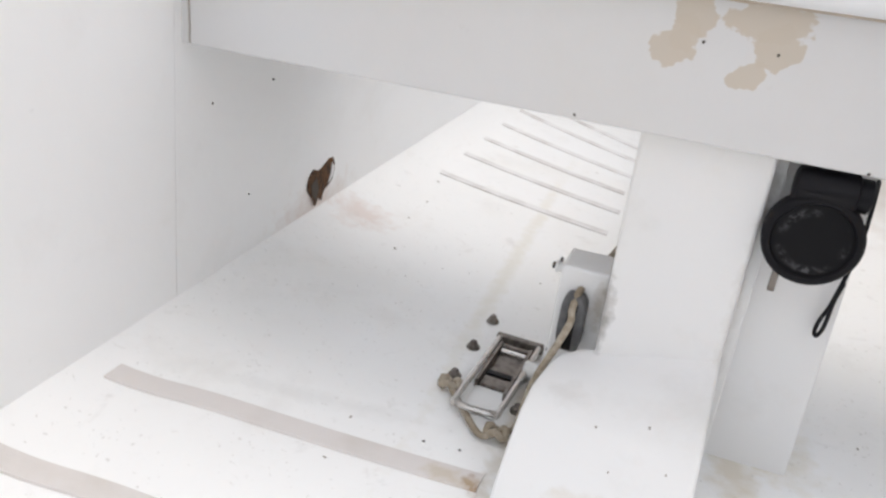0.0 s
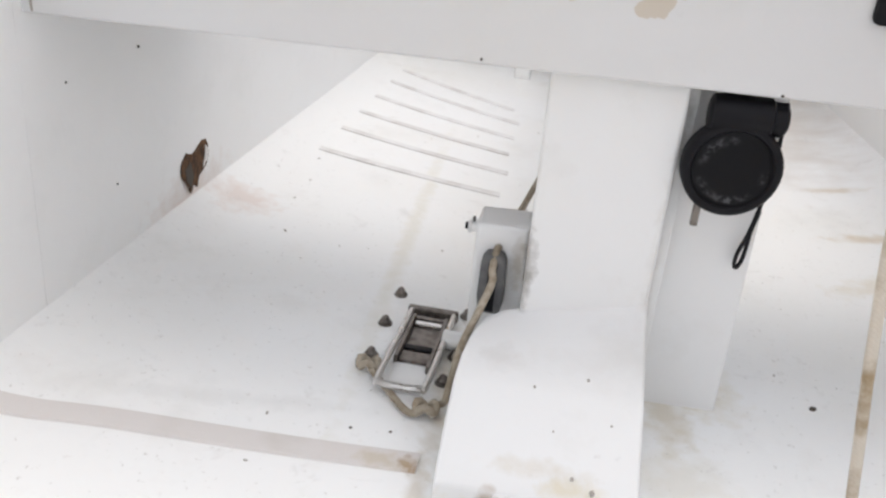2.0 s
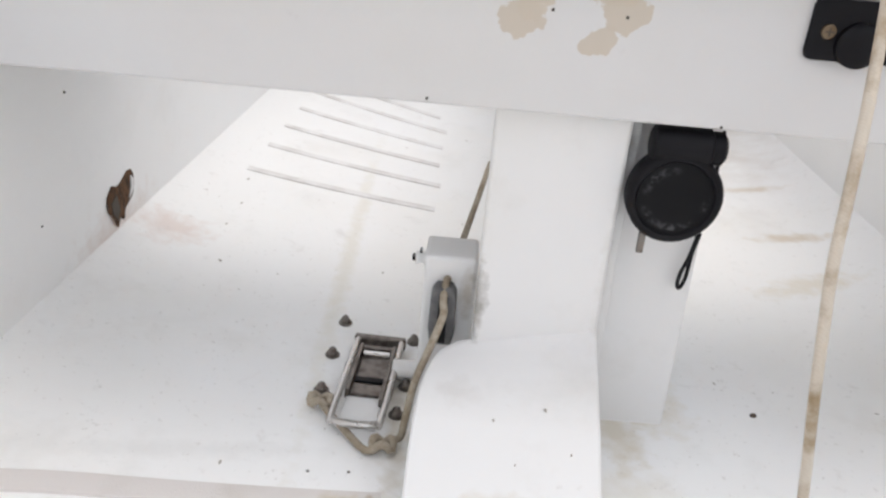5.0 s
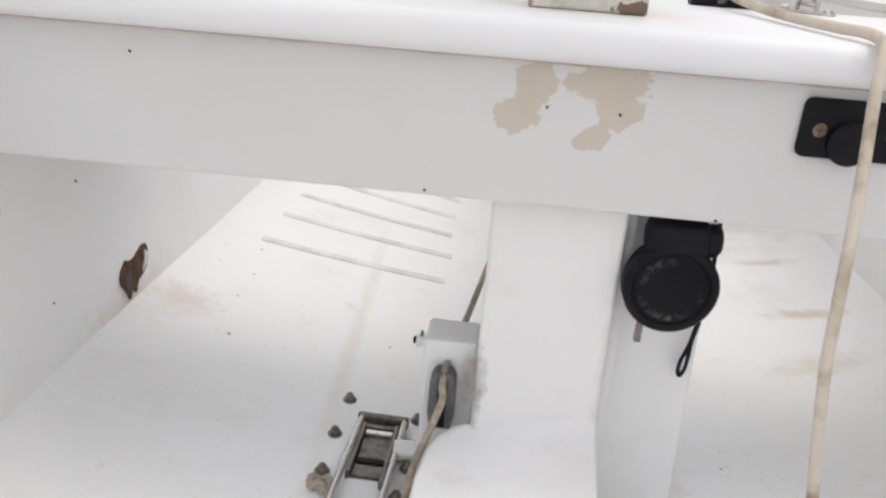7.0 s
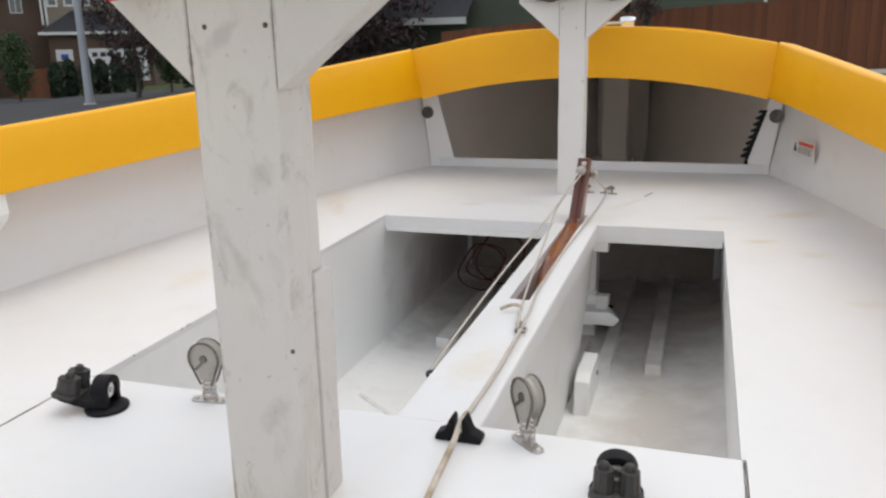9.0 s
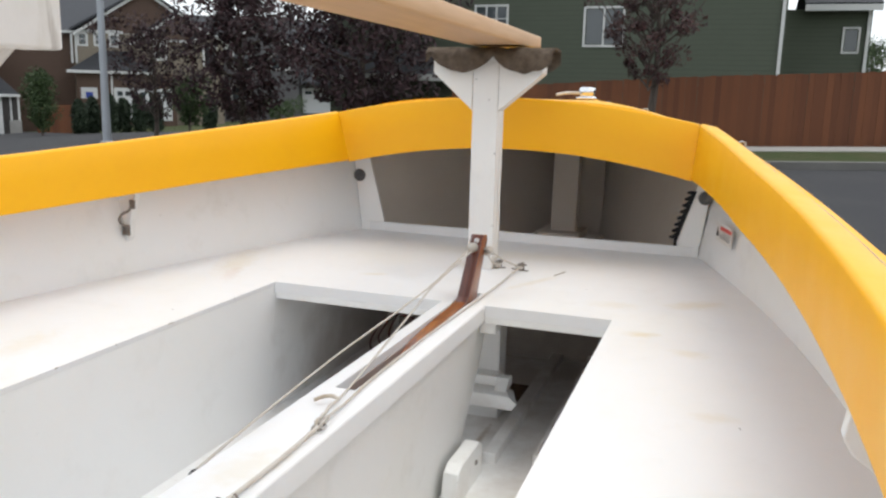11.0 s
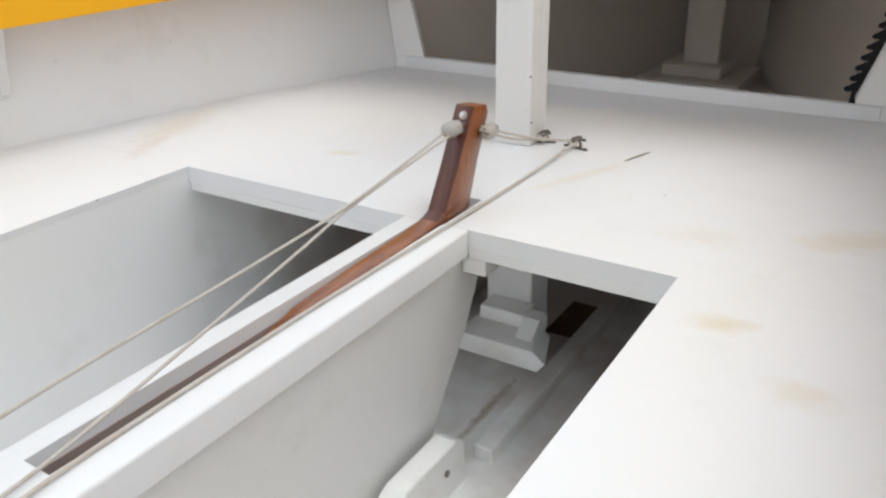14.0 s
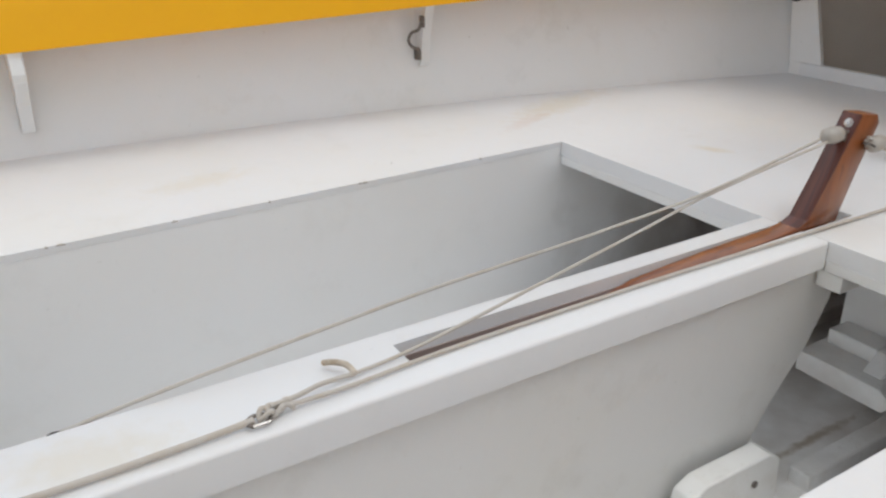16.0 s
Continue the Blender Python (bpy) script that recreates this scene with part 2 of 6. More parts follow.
# dark brown that carries the shade under the fore seat
p = Mat("shade_brown", (0.36, 0.32, 0.285), 0.8)
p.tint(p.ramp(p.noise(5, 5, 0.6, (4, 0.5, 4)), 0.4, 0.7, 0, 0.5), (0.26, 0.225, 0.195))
M["seat_shade"] = p.done()
p = Mat("tread_tape", (0.71, 0.675, 0.65), 0.9)
p.tint(p.ramp(p.noise(18, 5), 0.5, 0.75, 0, 0.5), (0.58, 0.54, 0.49))
p.relief(p.noise(700, 2), 0.6, 0.001)
p.spot((-0.197, 0.290, 0.567), (0.012, 0.014, 0.03), (0, 0, 0), (0.36, 0.22, 0.10), 0.8, False, 0.5, 120)
p.spot((-0.22, 0.292, 0.567), (0.03, 0.014, 0.03), (0, 0, 0), (0.55, 0.46, 0.32), 0.5, False, 0.5, 90)
M["tape"] = p.done()
p = Mat("worn_tape", (0.66, 0.635, 0.615), 0.9)
p.tint(p.ramp(p.noise(25, 5), 0.36, 0.58, 0, 0.95), (0.82, 0.81, 0.80))
M["worn"] = p.done()
p = Mat("varnished_wood", (0.17, 0.045, 0.012), 0.3)
g = p.noise(14, 5, 0.6, (6, 1.0, 0.35), distort=0.6)
p.tint(p.ramp(g, 0.40, 0.75), (0.36, 0.115, 0.024))
p.tint(p.ramp(p.noise(55, 4, 0.6, (6, 1, 0.2)), 0.55, 0.7, 0, 0.6), (0.075, 0.022, 0.009))
p.relief(g, 0.05, 0.001)
p.b.inputs["Coat Weight"].default_value = 0.3
p.b.inputs["Coat Roughness"].default_value = 0.12
M["varnish"] = p.done()
p = Mat("dark_heartwood", (0.075, 0.016, 0.008), 0.3)
g = p.noise(16, 5, 0.6, (8, 1.0, 0.35), distort=0.6)
p.tint(p.ramp(g, 0.42, 0.72), (0.15, 0.034, 0.012))
p.b.inputs["Coat Weight"].default_value = 0.3
M["heart"] = p.done()
p = Mat("pale_spar_wood", (0.58, 0.36, 0.19), 0.45)
g = p.noise(10, 5, 0.6, (8, 0.5, 8), distort=0.4)
p.tint(p.ramp(g, 0.4, 0.7, 0, 0.6), (0.46, 0.26, 0.12)).relief(g, 0.08, 0.001)
M["spar"] = p.done()
p = Mat("brown_carpet", (0.16, 0.125, 0.095), 0.98, spec=0.1)
p.tint(p.ramp(p.noise(45, 4), 0.35, 0.7), (0.085, 0.065, 0.05)).relief(p.noise(500, 2), 1.0, 0.004)
M["carpet"] = p.done()
p = Mat("cream_rope", (0.61, 0.55, 0.47), 0.9, spec=0.2)
w = p.nt.nodes.new("ShaderNodeTexWave")
w.bands_direction = "DIAGONAL"
w.inputs["Scale"].default_value = 210
w.inputs["Distortion"].default_value = 2.5
p.nt.links.new(p.where(), w.inputs["Vector"])
p.tint(p.ramp(w.outputs["Fac"], 0.0, 0.5, 0.12, 0), (0.40, 0.32, 0.22))
p.tint(p.ramp(p.noise(14, 5, 0.65), 0.50, 0.66, 0, 0.9), (0.27, 0.19, 0.10))
p.relief(w.outputs["Fac"], 0.3, 0.0007)
M["rope"] = p.done()
p = Mat("dirty_cord", (0.44, 0.385, 0.31), 0.95, spec=0.15)
p.tint(p.ramp(p.noise(35, 5, 0.65), 0.40, 0.65, 0, 0.8), (0.25, 0.20, 0.14)).tint(p.ramp(p.noise(160, 3), 0.5, 0.7, 0, 0.5), (0.16, 0.12, 0.08)).relief(p.noise(600, 2), 0.6, 0.001)
M["dirty_rope"] = p.done()
p = Mat("thin_white_line", (0.54, 0.505, 0.46), 0.85, spec=0.2)
p.tint(p.ramp(p.noise(30, 4), 0.5, 0.7, 0, 0.6), (0.45, 0.38, 0.30)).relief(p.noise(420, 2), 0.6, 0.001)
M["line"] = p.done()
p = Mat("black_plastic", (0.0045, 0.0042, 0.006), 0.45, spec=0.2)
p.tint(p.ramp(p.noise(40, 4), 0.55, 0.75, 0, 0.4), (0.012, 0.012, 0.013)).gloss(p.noise(20, 3), 0.42, 0.6)
M["black"] = p.done()
p = Mat("dusty_black_plastic", (0.030, 0.028, 0.027), 0.55)
p.tint(p.ramp(p.noise(60, 4), 0.45, 0.75, 0, 0.6), (0.085, 0.080, 0.075))
M["dusty"] = p.done()
p = Mat("grey_fitting", (0.085, 0.085, 0.088), 0.6)
p.tint(p.ramp(p.noise(60, 4), 0.45, 0.7, 0, 0.7), (0.20, 0.195, 0.19))
M["grey"] = p.done()
p = Mat("scuffed_lens", (0.005, 0.005, 0.006), 0.5, spec=0.15)
ring = p.nt.nodes.new("ShaderNodeVectorMath")
ring.operation = "LENGTH"
p.nt.links.new(p.where(True), ring.inputs[0])
band = p.math("MULTIPLY", p.ramp(ring.outputs["Value"], 0.0225, 0.026), p.ramp(ring.outputs["Value"], 0.031, 0.028))
scuff = p.math("MULTIPLY", p.math("MULTIPLY", p.ramp(p.noise(230, 5, 0.7), 0.45, 0.62), p.ramp(p.noise(24, 2), 0.40, 0.58)), band)
p.tint(p.math("MULTIPLY", scuff, 0.6), (0.16, 0.16, 0.17))
M["lens"] = p.done()
p = Mat("stainless_steel", (0.56, 0.54, 0.52), 0.28, 1.0)
p.gloss(p.noise(50, 4), 0.2, 0.42)
M["steel"] = p.done()
p = Mat("chrome", (0.75, 0.76, 0.78), 0.08, 1.0)
M["chrome"] = p.done()
p = Mat("dull_steel", (0.23, 0.205, 0.185), 0.5, 0.75)
p.tint(p.ramp(p.noise(90, 4), 0.45, 0.7), (0.11, 0.09, 0.075))
M["dull"] = p.done()
p = Mat("bronze", (0.20, 0.15, 0.10), 0.45, 0.9)
M["bronze"] = p.done()
p = Mat("clouded_plastic", (0.55, 0.515, 0.465), 0.3)
p.b.inputs["Transmission Weight"].default_value = 0.25
p.tint(p.ramp(p.noise(70, 3), 0.45, 0.7, 0, 0.5), (0.40, 0.365, 0.32))
M["cloudy"] = p.done()
p = Mat("white_plastic", (0.78, 0.775, 0.76), 0.35)
p.tint(p.ramp(p.noise(30, 3), 0.55, 0.8, 0, 0.3), (0.55, 0.52, 0.46))
M["wplastic"] = p.done()
p = Mat("old_wood_hole", (0.13, 0.062, 0.026), 0.9)
p.tint(p.ramp(p.noise(140, 4), 0.4, 0.65), (0.035, 0.018, 0.01)).relief(p.noise(200, 3), 0.9, 0.004)
M["rot"] = p.done()
# brownish slot sides, the shade of the narrow slot in their colour
p = Mat("slot_brown_shade", (0.36, 0.275, 0.245), 0.8)
p.tint(p.ramp(p.noise(12, 5, 0.6, (4, 0.6, 3)), 0.4, 0.7, 0, 0.7), (0.26, 0.19, 0.165))
M["slot"] = p.done()
p = Mat("joint_dirt_shadow", (0.16, 0.135, 0.115), 0.95)
p.tint(p.ramp(p.noise(30, 4), 0.4, 0.6, 0, 0.9), (0.42, 0.38, 0.34))
M["joint"] = p.done()
p = Mat("paint_crack", (0.50, 0.42, 0.34), 0.9)
M["crack"] = p.done()
p = Mat("dark_grime", (0.09, 0.078, 0.065), 0.95)
M["grime"] = p.done()
M["faint"] = Mat("faint_dirt", (0.40, 0.365, 0.33), 0.95).done()
M["red_cloth"] = Mat("red_cloth", (0.55, 0.035, 0.03), 0.85, spec=0.2).done()
M["red_wire"] = Mat("red_brown_wire", (0.10, 0.022, 0.018), 0.55).done()
M["red"] = Mat("red_print", (0.6, 0.08, 0.06), 0.6).done()
M["paper"] = Mat("sticker_white", (0.75, 0.73, 0.70), 0.5).done()
M["ink"] = Mat("black_print", (0.03, 0.03, 0.03), 0.6).done()


def siding(name, base, step=0.16):
    q = Mat(name, base, 0.75)
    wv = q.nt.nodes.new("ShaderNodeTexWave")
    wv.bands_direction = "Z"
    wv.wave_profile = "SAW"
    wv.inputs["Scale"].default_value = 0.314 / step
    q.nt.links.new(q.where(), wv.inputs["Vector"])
    # each board runs darker along its lower edge
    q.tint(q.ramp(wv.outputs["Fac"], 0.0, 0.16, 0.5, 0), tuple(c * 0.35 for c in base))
    q.tint(q.ramp(q.noise(1.5, 4, 0.6, (1, 1, 6)), 0.45, 0.75, 0, 0.4), tuple(c * 0.8 for c in base))
    q.relief(wv.outputs["Fac"], 0.6, 0.02)
    return q.done()


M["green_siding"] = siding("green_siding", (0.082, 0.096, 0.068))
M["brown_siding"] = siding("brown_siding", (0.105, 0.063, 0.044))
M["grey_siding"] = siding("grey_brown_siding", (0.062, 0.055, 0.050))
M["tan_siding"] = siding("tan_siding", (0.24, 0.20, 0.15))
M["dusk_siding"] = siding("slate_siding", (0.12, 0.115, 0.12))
p = Mat("roof_shingles", (0.046, 0.049, 0.056), 0.9)
p.tint(p.ramp(p.noise(2.5, 5, 0.7), 0.4, 0.7, 0, 0.6), (0.042, 0.045, 0.052)).tint(p.ramp(p.noise(9, 3, 0.6, (1, 1, 4)), 0.5, 0.7, 0, 0.5), (0.085, 0.086, 0.092))
M["roof"] = p.done()
M["trim"] = Mat("white_trim", (0.60, 0.60, 0.58), 0.6).done()
p = Mat("garage_white", (0.60, 0.60, 0.60), 0.55)
p.tint(p.ramp(p.noise(0.8, 3), 0.45, 0.7, 0, 0.3), (0.58, 0.57, 0.55))
M["garage"] = p.done()
M["glass"] = Mat("dark_window_glass", (0.05, 0.06, 0.065), 0.06, 0.0, 0.8).done()
p = Mat("cedar_fence", (0.165, 0.058, 0.023), 0.85)
oi = p.nt.nodes.new("ShaderNodeObjectInfo")
p.tint(p.ramp(oi.outputs["Random"], 0, 1, 0, 0.8), (0.095, 0.033, 0.015))
p.tint(p.ramp(p.noise(6, 5, 0.65, (4, 4, 0.4)), 0.45, 0.7, 0, 0.5), (0.12, 0.045, 0.02))
M["cedar"] = p.done()
p = Mat("asphalt", (0.040, 0.040, 0.043), 0.95, spec=0.2)
p.tint(p.ramp(p.noise(0.6, 6, 0.6), 0.4, 0.7, 0, 0.5), (0.060, 0.059, 0.058)).tint(p.ramp(p.noise(40, 3), 0.55, 0.75, 0, 0.6), (0.085, 0.084, 0.082)).relief(p.noise(60, 3), 0.4, 0.01)
M["asphalt"] = p.done()
p = Mat("concrete", (0.30, 0.29, 0.27), 0.9)
p.tint(p.ramp(p.noise(1.2, 6, 0.6), 0.4, 0.7, 0, 0.5), (0.22, 0.21, 0.195)).relief(p.noise(50, 3), 0.3, 0.01)
M["concrete"] = p.done()
# concrete darkened so the kerb's shade is in its colour
p = Mat("shaded_kerb", (0.14, 0.135, 0.125), 0.9)
p.tint(p.ramp(p.noise(1.5, 6, 0.6), 0.4, 0.7, 0, 0.6), (0.09, 0.086, 0.08)).relief(p.noise(40, 3), 0.3, 0.01)
M["shaded_kerb"] = p.done()
p = Mat("lawn", (0.055, 0.072, 0.030), 1.0, spec=0.1)
p.tint(p.ramp(p.noise(1.6, 6, 0.65), 0.4, 0.7, 0, 0.8), (0.085, 0.078, 0.045)).relief(p.noise(30, 4), 1.0, 0.05)
M["lawn"] = p.done()
p = Mat("pole_metal", (0.36, 0.38, 0.41), 0.5, 0.4)
p.tint(p.ramp(p.noise(3, 5, 0.6, (1, 1, 0.2)), 0.4, 0.7, 0, 0.4), (0.26, 0.27, 0.29))
M["pole"] = p.done()


def leafy(name, a, b):
    q = Mat(name, a, 0.6, spec=0.3)
    q.nt.links.new(q.geo.outputs["Random Per Island"], q.nt.nodes.new("ShaderNodeMath").inputs[0])
    q.tint(q.ramp(q.geo.outputs["Random Per Island"], 0, 1), b)
    return q.done()


M["plum"] = leafy("plum_leaves", (0.016, 0.009, 0.011), (0.050, 0.022, 0.025))
M["plum_light"] = leafy("young_plum_leaves", (0.030, 0.014, 0.016), (0.075, 0.032, 0.027))
M["green"] = leafy("green_leaves", (0.022, 0.041, 0.014), (0.055, 0.085, 0.028))
M["dark_green"] = leafy("conifer_needles", (0.012, 0.024, 0.013), (0.03, 0.045, 0.022))
p = Mat("bark", (0.055, 0.042, 0.034), 0.95)
p.tint(p.ramp(p.noise(12, 5, 0.6, (1, 1, 0.2)), 0.4, 0.7), (0.10, 0.08, 0.065)).relief(p.noise(25, 4, 0.6, (1, 1, 0.2)), 0.8, 0.02)
M["bark"] = p.done()

# ---- mesh helpers ----


def part(name, bm, material, parent=None, label=""):
    """Link a bmesh as one mesh object under a thing or a part."""
    me = bpy.data.meshes.new(name)
    bm.to_mesh(me)
    bm.free()
    ob = new(name, me)
    if material is not None:
        me.materials.append(material)
    if parent is not None:
        ob.parent = parent
    if label:
        ob["label"] = label
    return ob


def thing(name, at=(0, 0, 0), label="", category="", group="", kind="", turn=0.0):
    ob = new(name)
    ob.empty_display_size = 0.05
    ob.matrix_world = pose(*at, 0, 0, turn)
    return tagged(ob, label, category, group, kind)


def smooth(ob, angle=40):
    ob.data.polygons.foreach_set("use_smooth", [True] * len(ob.data.polygons))
    ob.data.set_sharp_from_angle(angle=radians(angle))
    return ob


def merged(*bms):
    """Several bmeshes as one."""
    out = bmesh.new()
    for b in bms:
        me = bpy.data.meshes.new("tmp")
        b.to_mesh(me)
        b.free()
        out.from_mesh(me)
        bpy.data.meshes.remove(me)
    return out


def box(x0, x1, y0, y1, z0, z1, bevel=0.0, segs=2):
    bm = bmesh.new()
    m = Matrix.LocRotScale(((x0 + x1) / 2, (y0 + y1) / 2, (z0 + z1) / 2), None, (abs(x1 - x0), abs(y1 - y0), abs(z1 - z0)))
    bmesh.ops.create_cube(bm, size=1, matrix=m)
    if bevel:
        bmesh.ops.bevel(bm, geom=bm.edges[:], offset=bevel, segments=segs, profile=0.5, affect="EDGES", clamp_overlap=True)
    return bm


def prism(poly, axis, a, b, bevel=0.0, segs=2):
    """A flat outline (two coordinates in turn order) drawn out along an axis from a to b."""
    bm = bmesh.new()

    def at(u, v, w):
        return {"x": (w, u, v), "y": (u, w, v), "z": (u, v, w)}[axis]
    lo = [bm.verts.new(at(u, v, a)) for u, v in poly]
    hi = [bm.verts.new(at(u, v, b)) for u, v in poly]
    n = len(poly)
    bm.faces.new(lo)
    bm.faces.new(hi[::-1])
    for i in range(n):
        bm.faces.new((lo[i], hi[i], hi[(i + 1) % n], lo[(i + 1) % n]))
    bmesh.ops.recalc_face_normals(bm, faces=bm.faces[:])
    if bevel:
        bmesh.ops.bevel(bm, geom=bm.edges[:], offset=bevel, segments=segs, profile=0.5, affect="EDGES", clamp_overlap=True)
    return bm


def lathe(profile, segs=24, axis="z", at=(0, 0, 0)):
    """A turned shape from (radius, height) pairs."""
    bm = bmesh.new()
    rings = []
    for r, h in profile:
        ring = []
        for i in range(segs):
            a = 2 * math.pi * i / segs
            c, s = r * math.cos(a), r * math.sin(a)
            v = {"z": (c, s, h), "y": (c, h, s), "x": (h, c, s)}[axis]
            ring.append(bm.verts.new(Vector(v) + Vector(at)))
        rings.append(ring)
    for p0, p1 in zip(rings, rings[1:]):
        for i in range(segs):
            bm.faces.new((p0[i], p0[(i + 1) % segs], p1[(i + 1) % segs], p1[i]))
    bm.faces.new(rings[0])
    bm.faces.new(rings[-1])
    bmesh.ops.recalc_face_normals(bm, faces=bm.faces[:])
    return bm


def curve_through(pts, steps=8):
    """A smooth line through places."""
    pts = [Vector(q) for q in pts]
    out = []
    for i in range(len(pts) - 1):
        p0, p1, p2, p3 = pts[max(i - 1, 0)], pts[i], pts[i + 1], pts[min(i + 2, len(pts) - 1)]
        for k in range(steps):
            t = k / steps
            out.append(0.5 * ((2 * p1) + (p2 - p0) * t + (2 * p0 - 5 * p1 + 4 * p2 - p3) * t * t + (3 * p1 - p0 - 3 * p2 + p3) * t ** 3))
    out.append(pts[-1])
    return out


def tube(pts, r, segs=10, taper=None, closed=False):
    """A round bar or rope along places."""
    bm = bmesh.new()
    pts = [Vector(q) for q in pts]
    n = len(pts)
    rings, up = [], Vector((0.3, 0.2, 1)).normalized()
    for i, q in enumerate(pts):
        if closed:
            d = pts[(i + 1) % n] - pts[i - 1]
        else:
            d = pts[min(i + 1, n - 1)] - pts[max(i - 1, 0)]
        d.normalize()
        u = up - d * up.dot(d)
        if u.length < 1e-4:
            u = d.orthogonal()
        u.normalize()
        up = u
        v = d.cross(u)
        rr = r if taper is None else r + (taper - r) * i / (n - 1)
        rings.append([bm.verts.new(q + rr * (u * math.cos(2 * math.pi * k / segs) + v * math.sin(2 * math.pi * k / segs))) for k in range(segs)])
    pairs = list(zip(rings, rings[1:])) + ([(rings[-1], rings[0])] if closed else [])
    for a, b in pairs:
        for k in range(segs):
            bm.faces.new((a[k], a[(k + 1) % segs], b[(k + 1) % segs], b[k]))
    if not closed:
        bm.faces.new(rings[0])
        bm.faces.new(rings[-1])
    bmesh.ops.recalc_face_normals(bm, faces=bm.faces[:])
    return bm


def skin(rows, off=None, closed_ring=False):
    """A sheet through rows of places; off: the way and depth of its thickness."""
    bm = bmesh.new()

    def lay(shift):
        return [[bm.verts.new(Vector(q) + shift) for q in row] for row in rows]

    def faces(vs):
        for a, b in zip(vs, vs[1:]):
            for i in range(len(a) - 1):
                bm.faces.new((a[i], a[i + 1], b[i + 1], b[i]))
            if closed_ring:
                bm.faces.new((a[-1], a[0], b[0], b[-1]))
    vs = lay(Vector((0, 0, 0)))
    faces(vs)
    if closed_ring:
        bm.faces.new(vs[0])
        bm.faces.new(vs[-1])
    if off is not None:
        ws = lay(Vector(off))
        faces(ws)
        rim = [r[0] for r in vs] + vs[-1][1:] + [r[-1] for r in vs[-2::-1]] + vs[0][-2:0:-1]
        rim2 = [r[0] for r in ws] + ws[-1][1:] + [r[-1] for r in ws[-2::-1]] + ws[0][-2:0:-1]
        n = len(rim)
        for i in range(n):
            bm.faces.new((rim[i], rim[(i + 1) % n], rim2[(i + 1) % n], rim2[i]))
    bmesh.ops.recalc_face_normals(bm, faces=bm.faces[:])
    return bm


def moved(bm, m):
    bmesh.ops.transform(bm, matrix=m, verts=bm.verts[:])
    return bm

# ---- the boat: lines ----
CL = -0.062          # centreline
DECK = 1.0           # seat and thwart height


def half(y):
    """Half breadth of the hull at seat height."""
    return max(0.004, 0.99 - (0.335 if y > 0.7 else 0.02) * ((y - 0.7) / 2.1) ** 2)


def coaming_half(y, side=-1):
    inner = 0.035 * min(1.0, max(0.0, (2.6 - y) / 0.7)) if side > 0 else 0.0
    return half(y) - 0.11 + 0.012 * ((y - 0.7) / 1.9) ** 2 - inner


def coaming_top(y):
    if y > 2.6:
        return 1.4638 + 0.052 * (y - 2.6)
    return 1.332 + 0.0195 * max(0.0, y) ** 2


def coaming_foot(y):
    return 1.213 + 0.0108 * y * abs(y)


def sheer_z(y):
    if y > 2.6:
        d = y - 2.6
        return 1.3838 + 0.0353 * d + 0.0287 * d * d
    return coaming_top(y) - 0.080 - 0.027 * min(1.0, 2.6 - y)


def sheer_half(y):
    if y <= 2.6:
        return half(y) + 0.12 * (sheer_z(y) - 1)
    d = y - 2.6
    return max(0.004, half(2.6) + 0.12 * (sheer_z(2.6) - 1) - 0.191 * d - 0.155 * d * d)


def sole_z(x):
    d = abs(x - CL)
    return 0.563 + 0.11 * d * d + 3 * max(0, d - 0.42) ** 2


def steps(a, b, n):
    return [a + (b - a) * i / n for i in range(n + 1)]


def rake(y, z):
    t = max(0.0, (y - 2.6) / 1.7)
    return y + 0.22 * t * t * (z - 0.47)


def deck_z(y, u):
    """Height of the cambered foredeck; u: -1 to 1 across it."""
    return sheer_z(y) + 0.142 * (sheer_half(y) / 0.766) * (1 - abs(u) ** 3)


def side_deck_z(x, y):
    a, b = coaming_half(y, 1) + 0.05, sheer_half(y)
    return coaming_top(y) - 0.008 + (sheer_z(y) - coaming_top(y) + 0.008) * (x - CL - a) / (b - a)


boat = thing("sailboat", label="white sailing dinghy with yellow coaming, standing ashore", category="boat")

for side, name in ((-1, "hull_side"), (1, "hull_side")):
    rows = []
    for y in steps(-1.3, 4.3, 44):
        h, zs = half(y), sheer_z(y)
        sec = [(0.0, 0.47), (0.45 * h, 0.505), (0.80 * h, 0.575), (0.90 * h, 0.70), (0.965 * h, 0.85), (h, 1.0),
               (h + (sheer_half(y) - h) * 0.5, (1 + zs) / 2), (sheer_half(y) - 0.006, zs - 0.016)]
        rows.append([(CL + side * d, rake(y, z), z) for d, z in sec])
    smooth(part(name, skin(rows, (side * 0.012, 0, -0.003)), M["side"], boat, "white painted hull planking, flared and lightly scuffed"), 30)

# outer rubbing strake along each sheer
for side in (-1, 1):
    pts = [(CL + side * (sheer_half(y) + 0.012), rake(y, sheer_z(y)), sheer_z(y) - 0.02) for y in steps(-1.3, 4.28, 40)]
    smooth(part("rub_rail", tube(pts, 0.018, 8), M["yellow"], boat, "rounded yellow rubbing strake"))

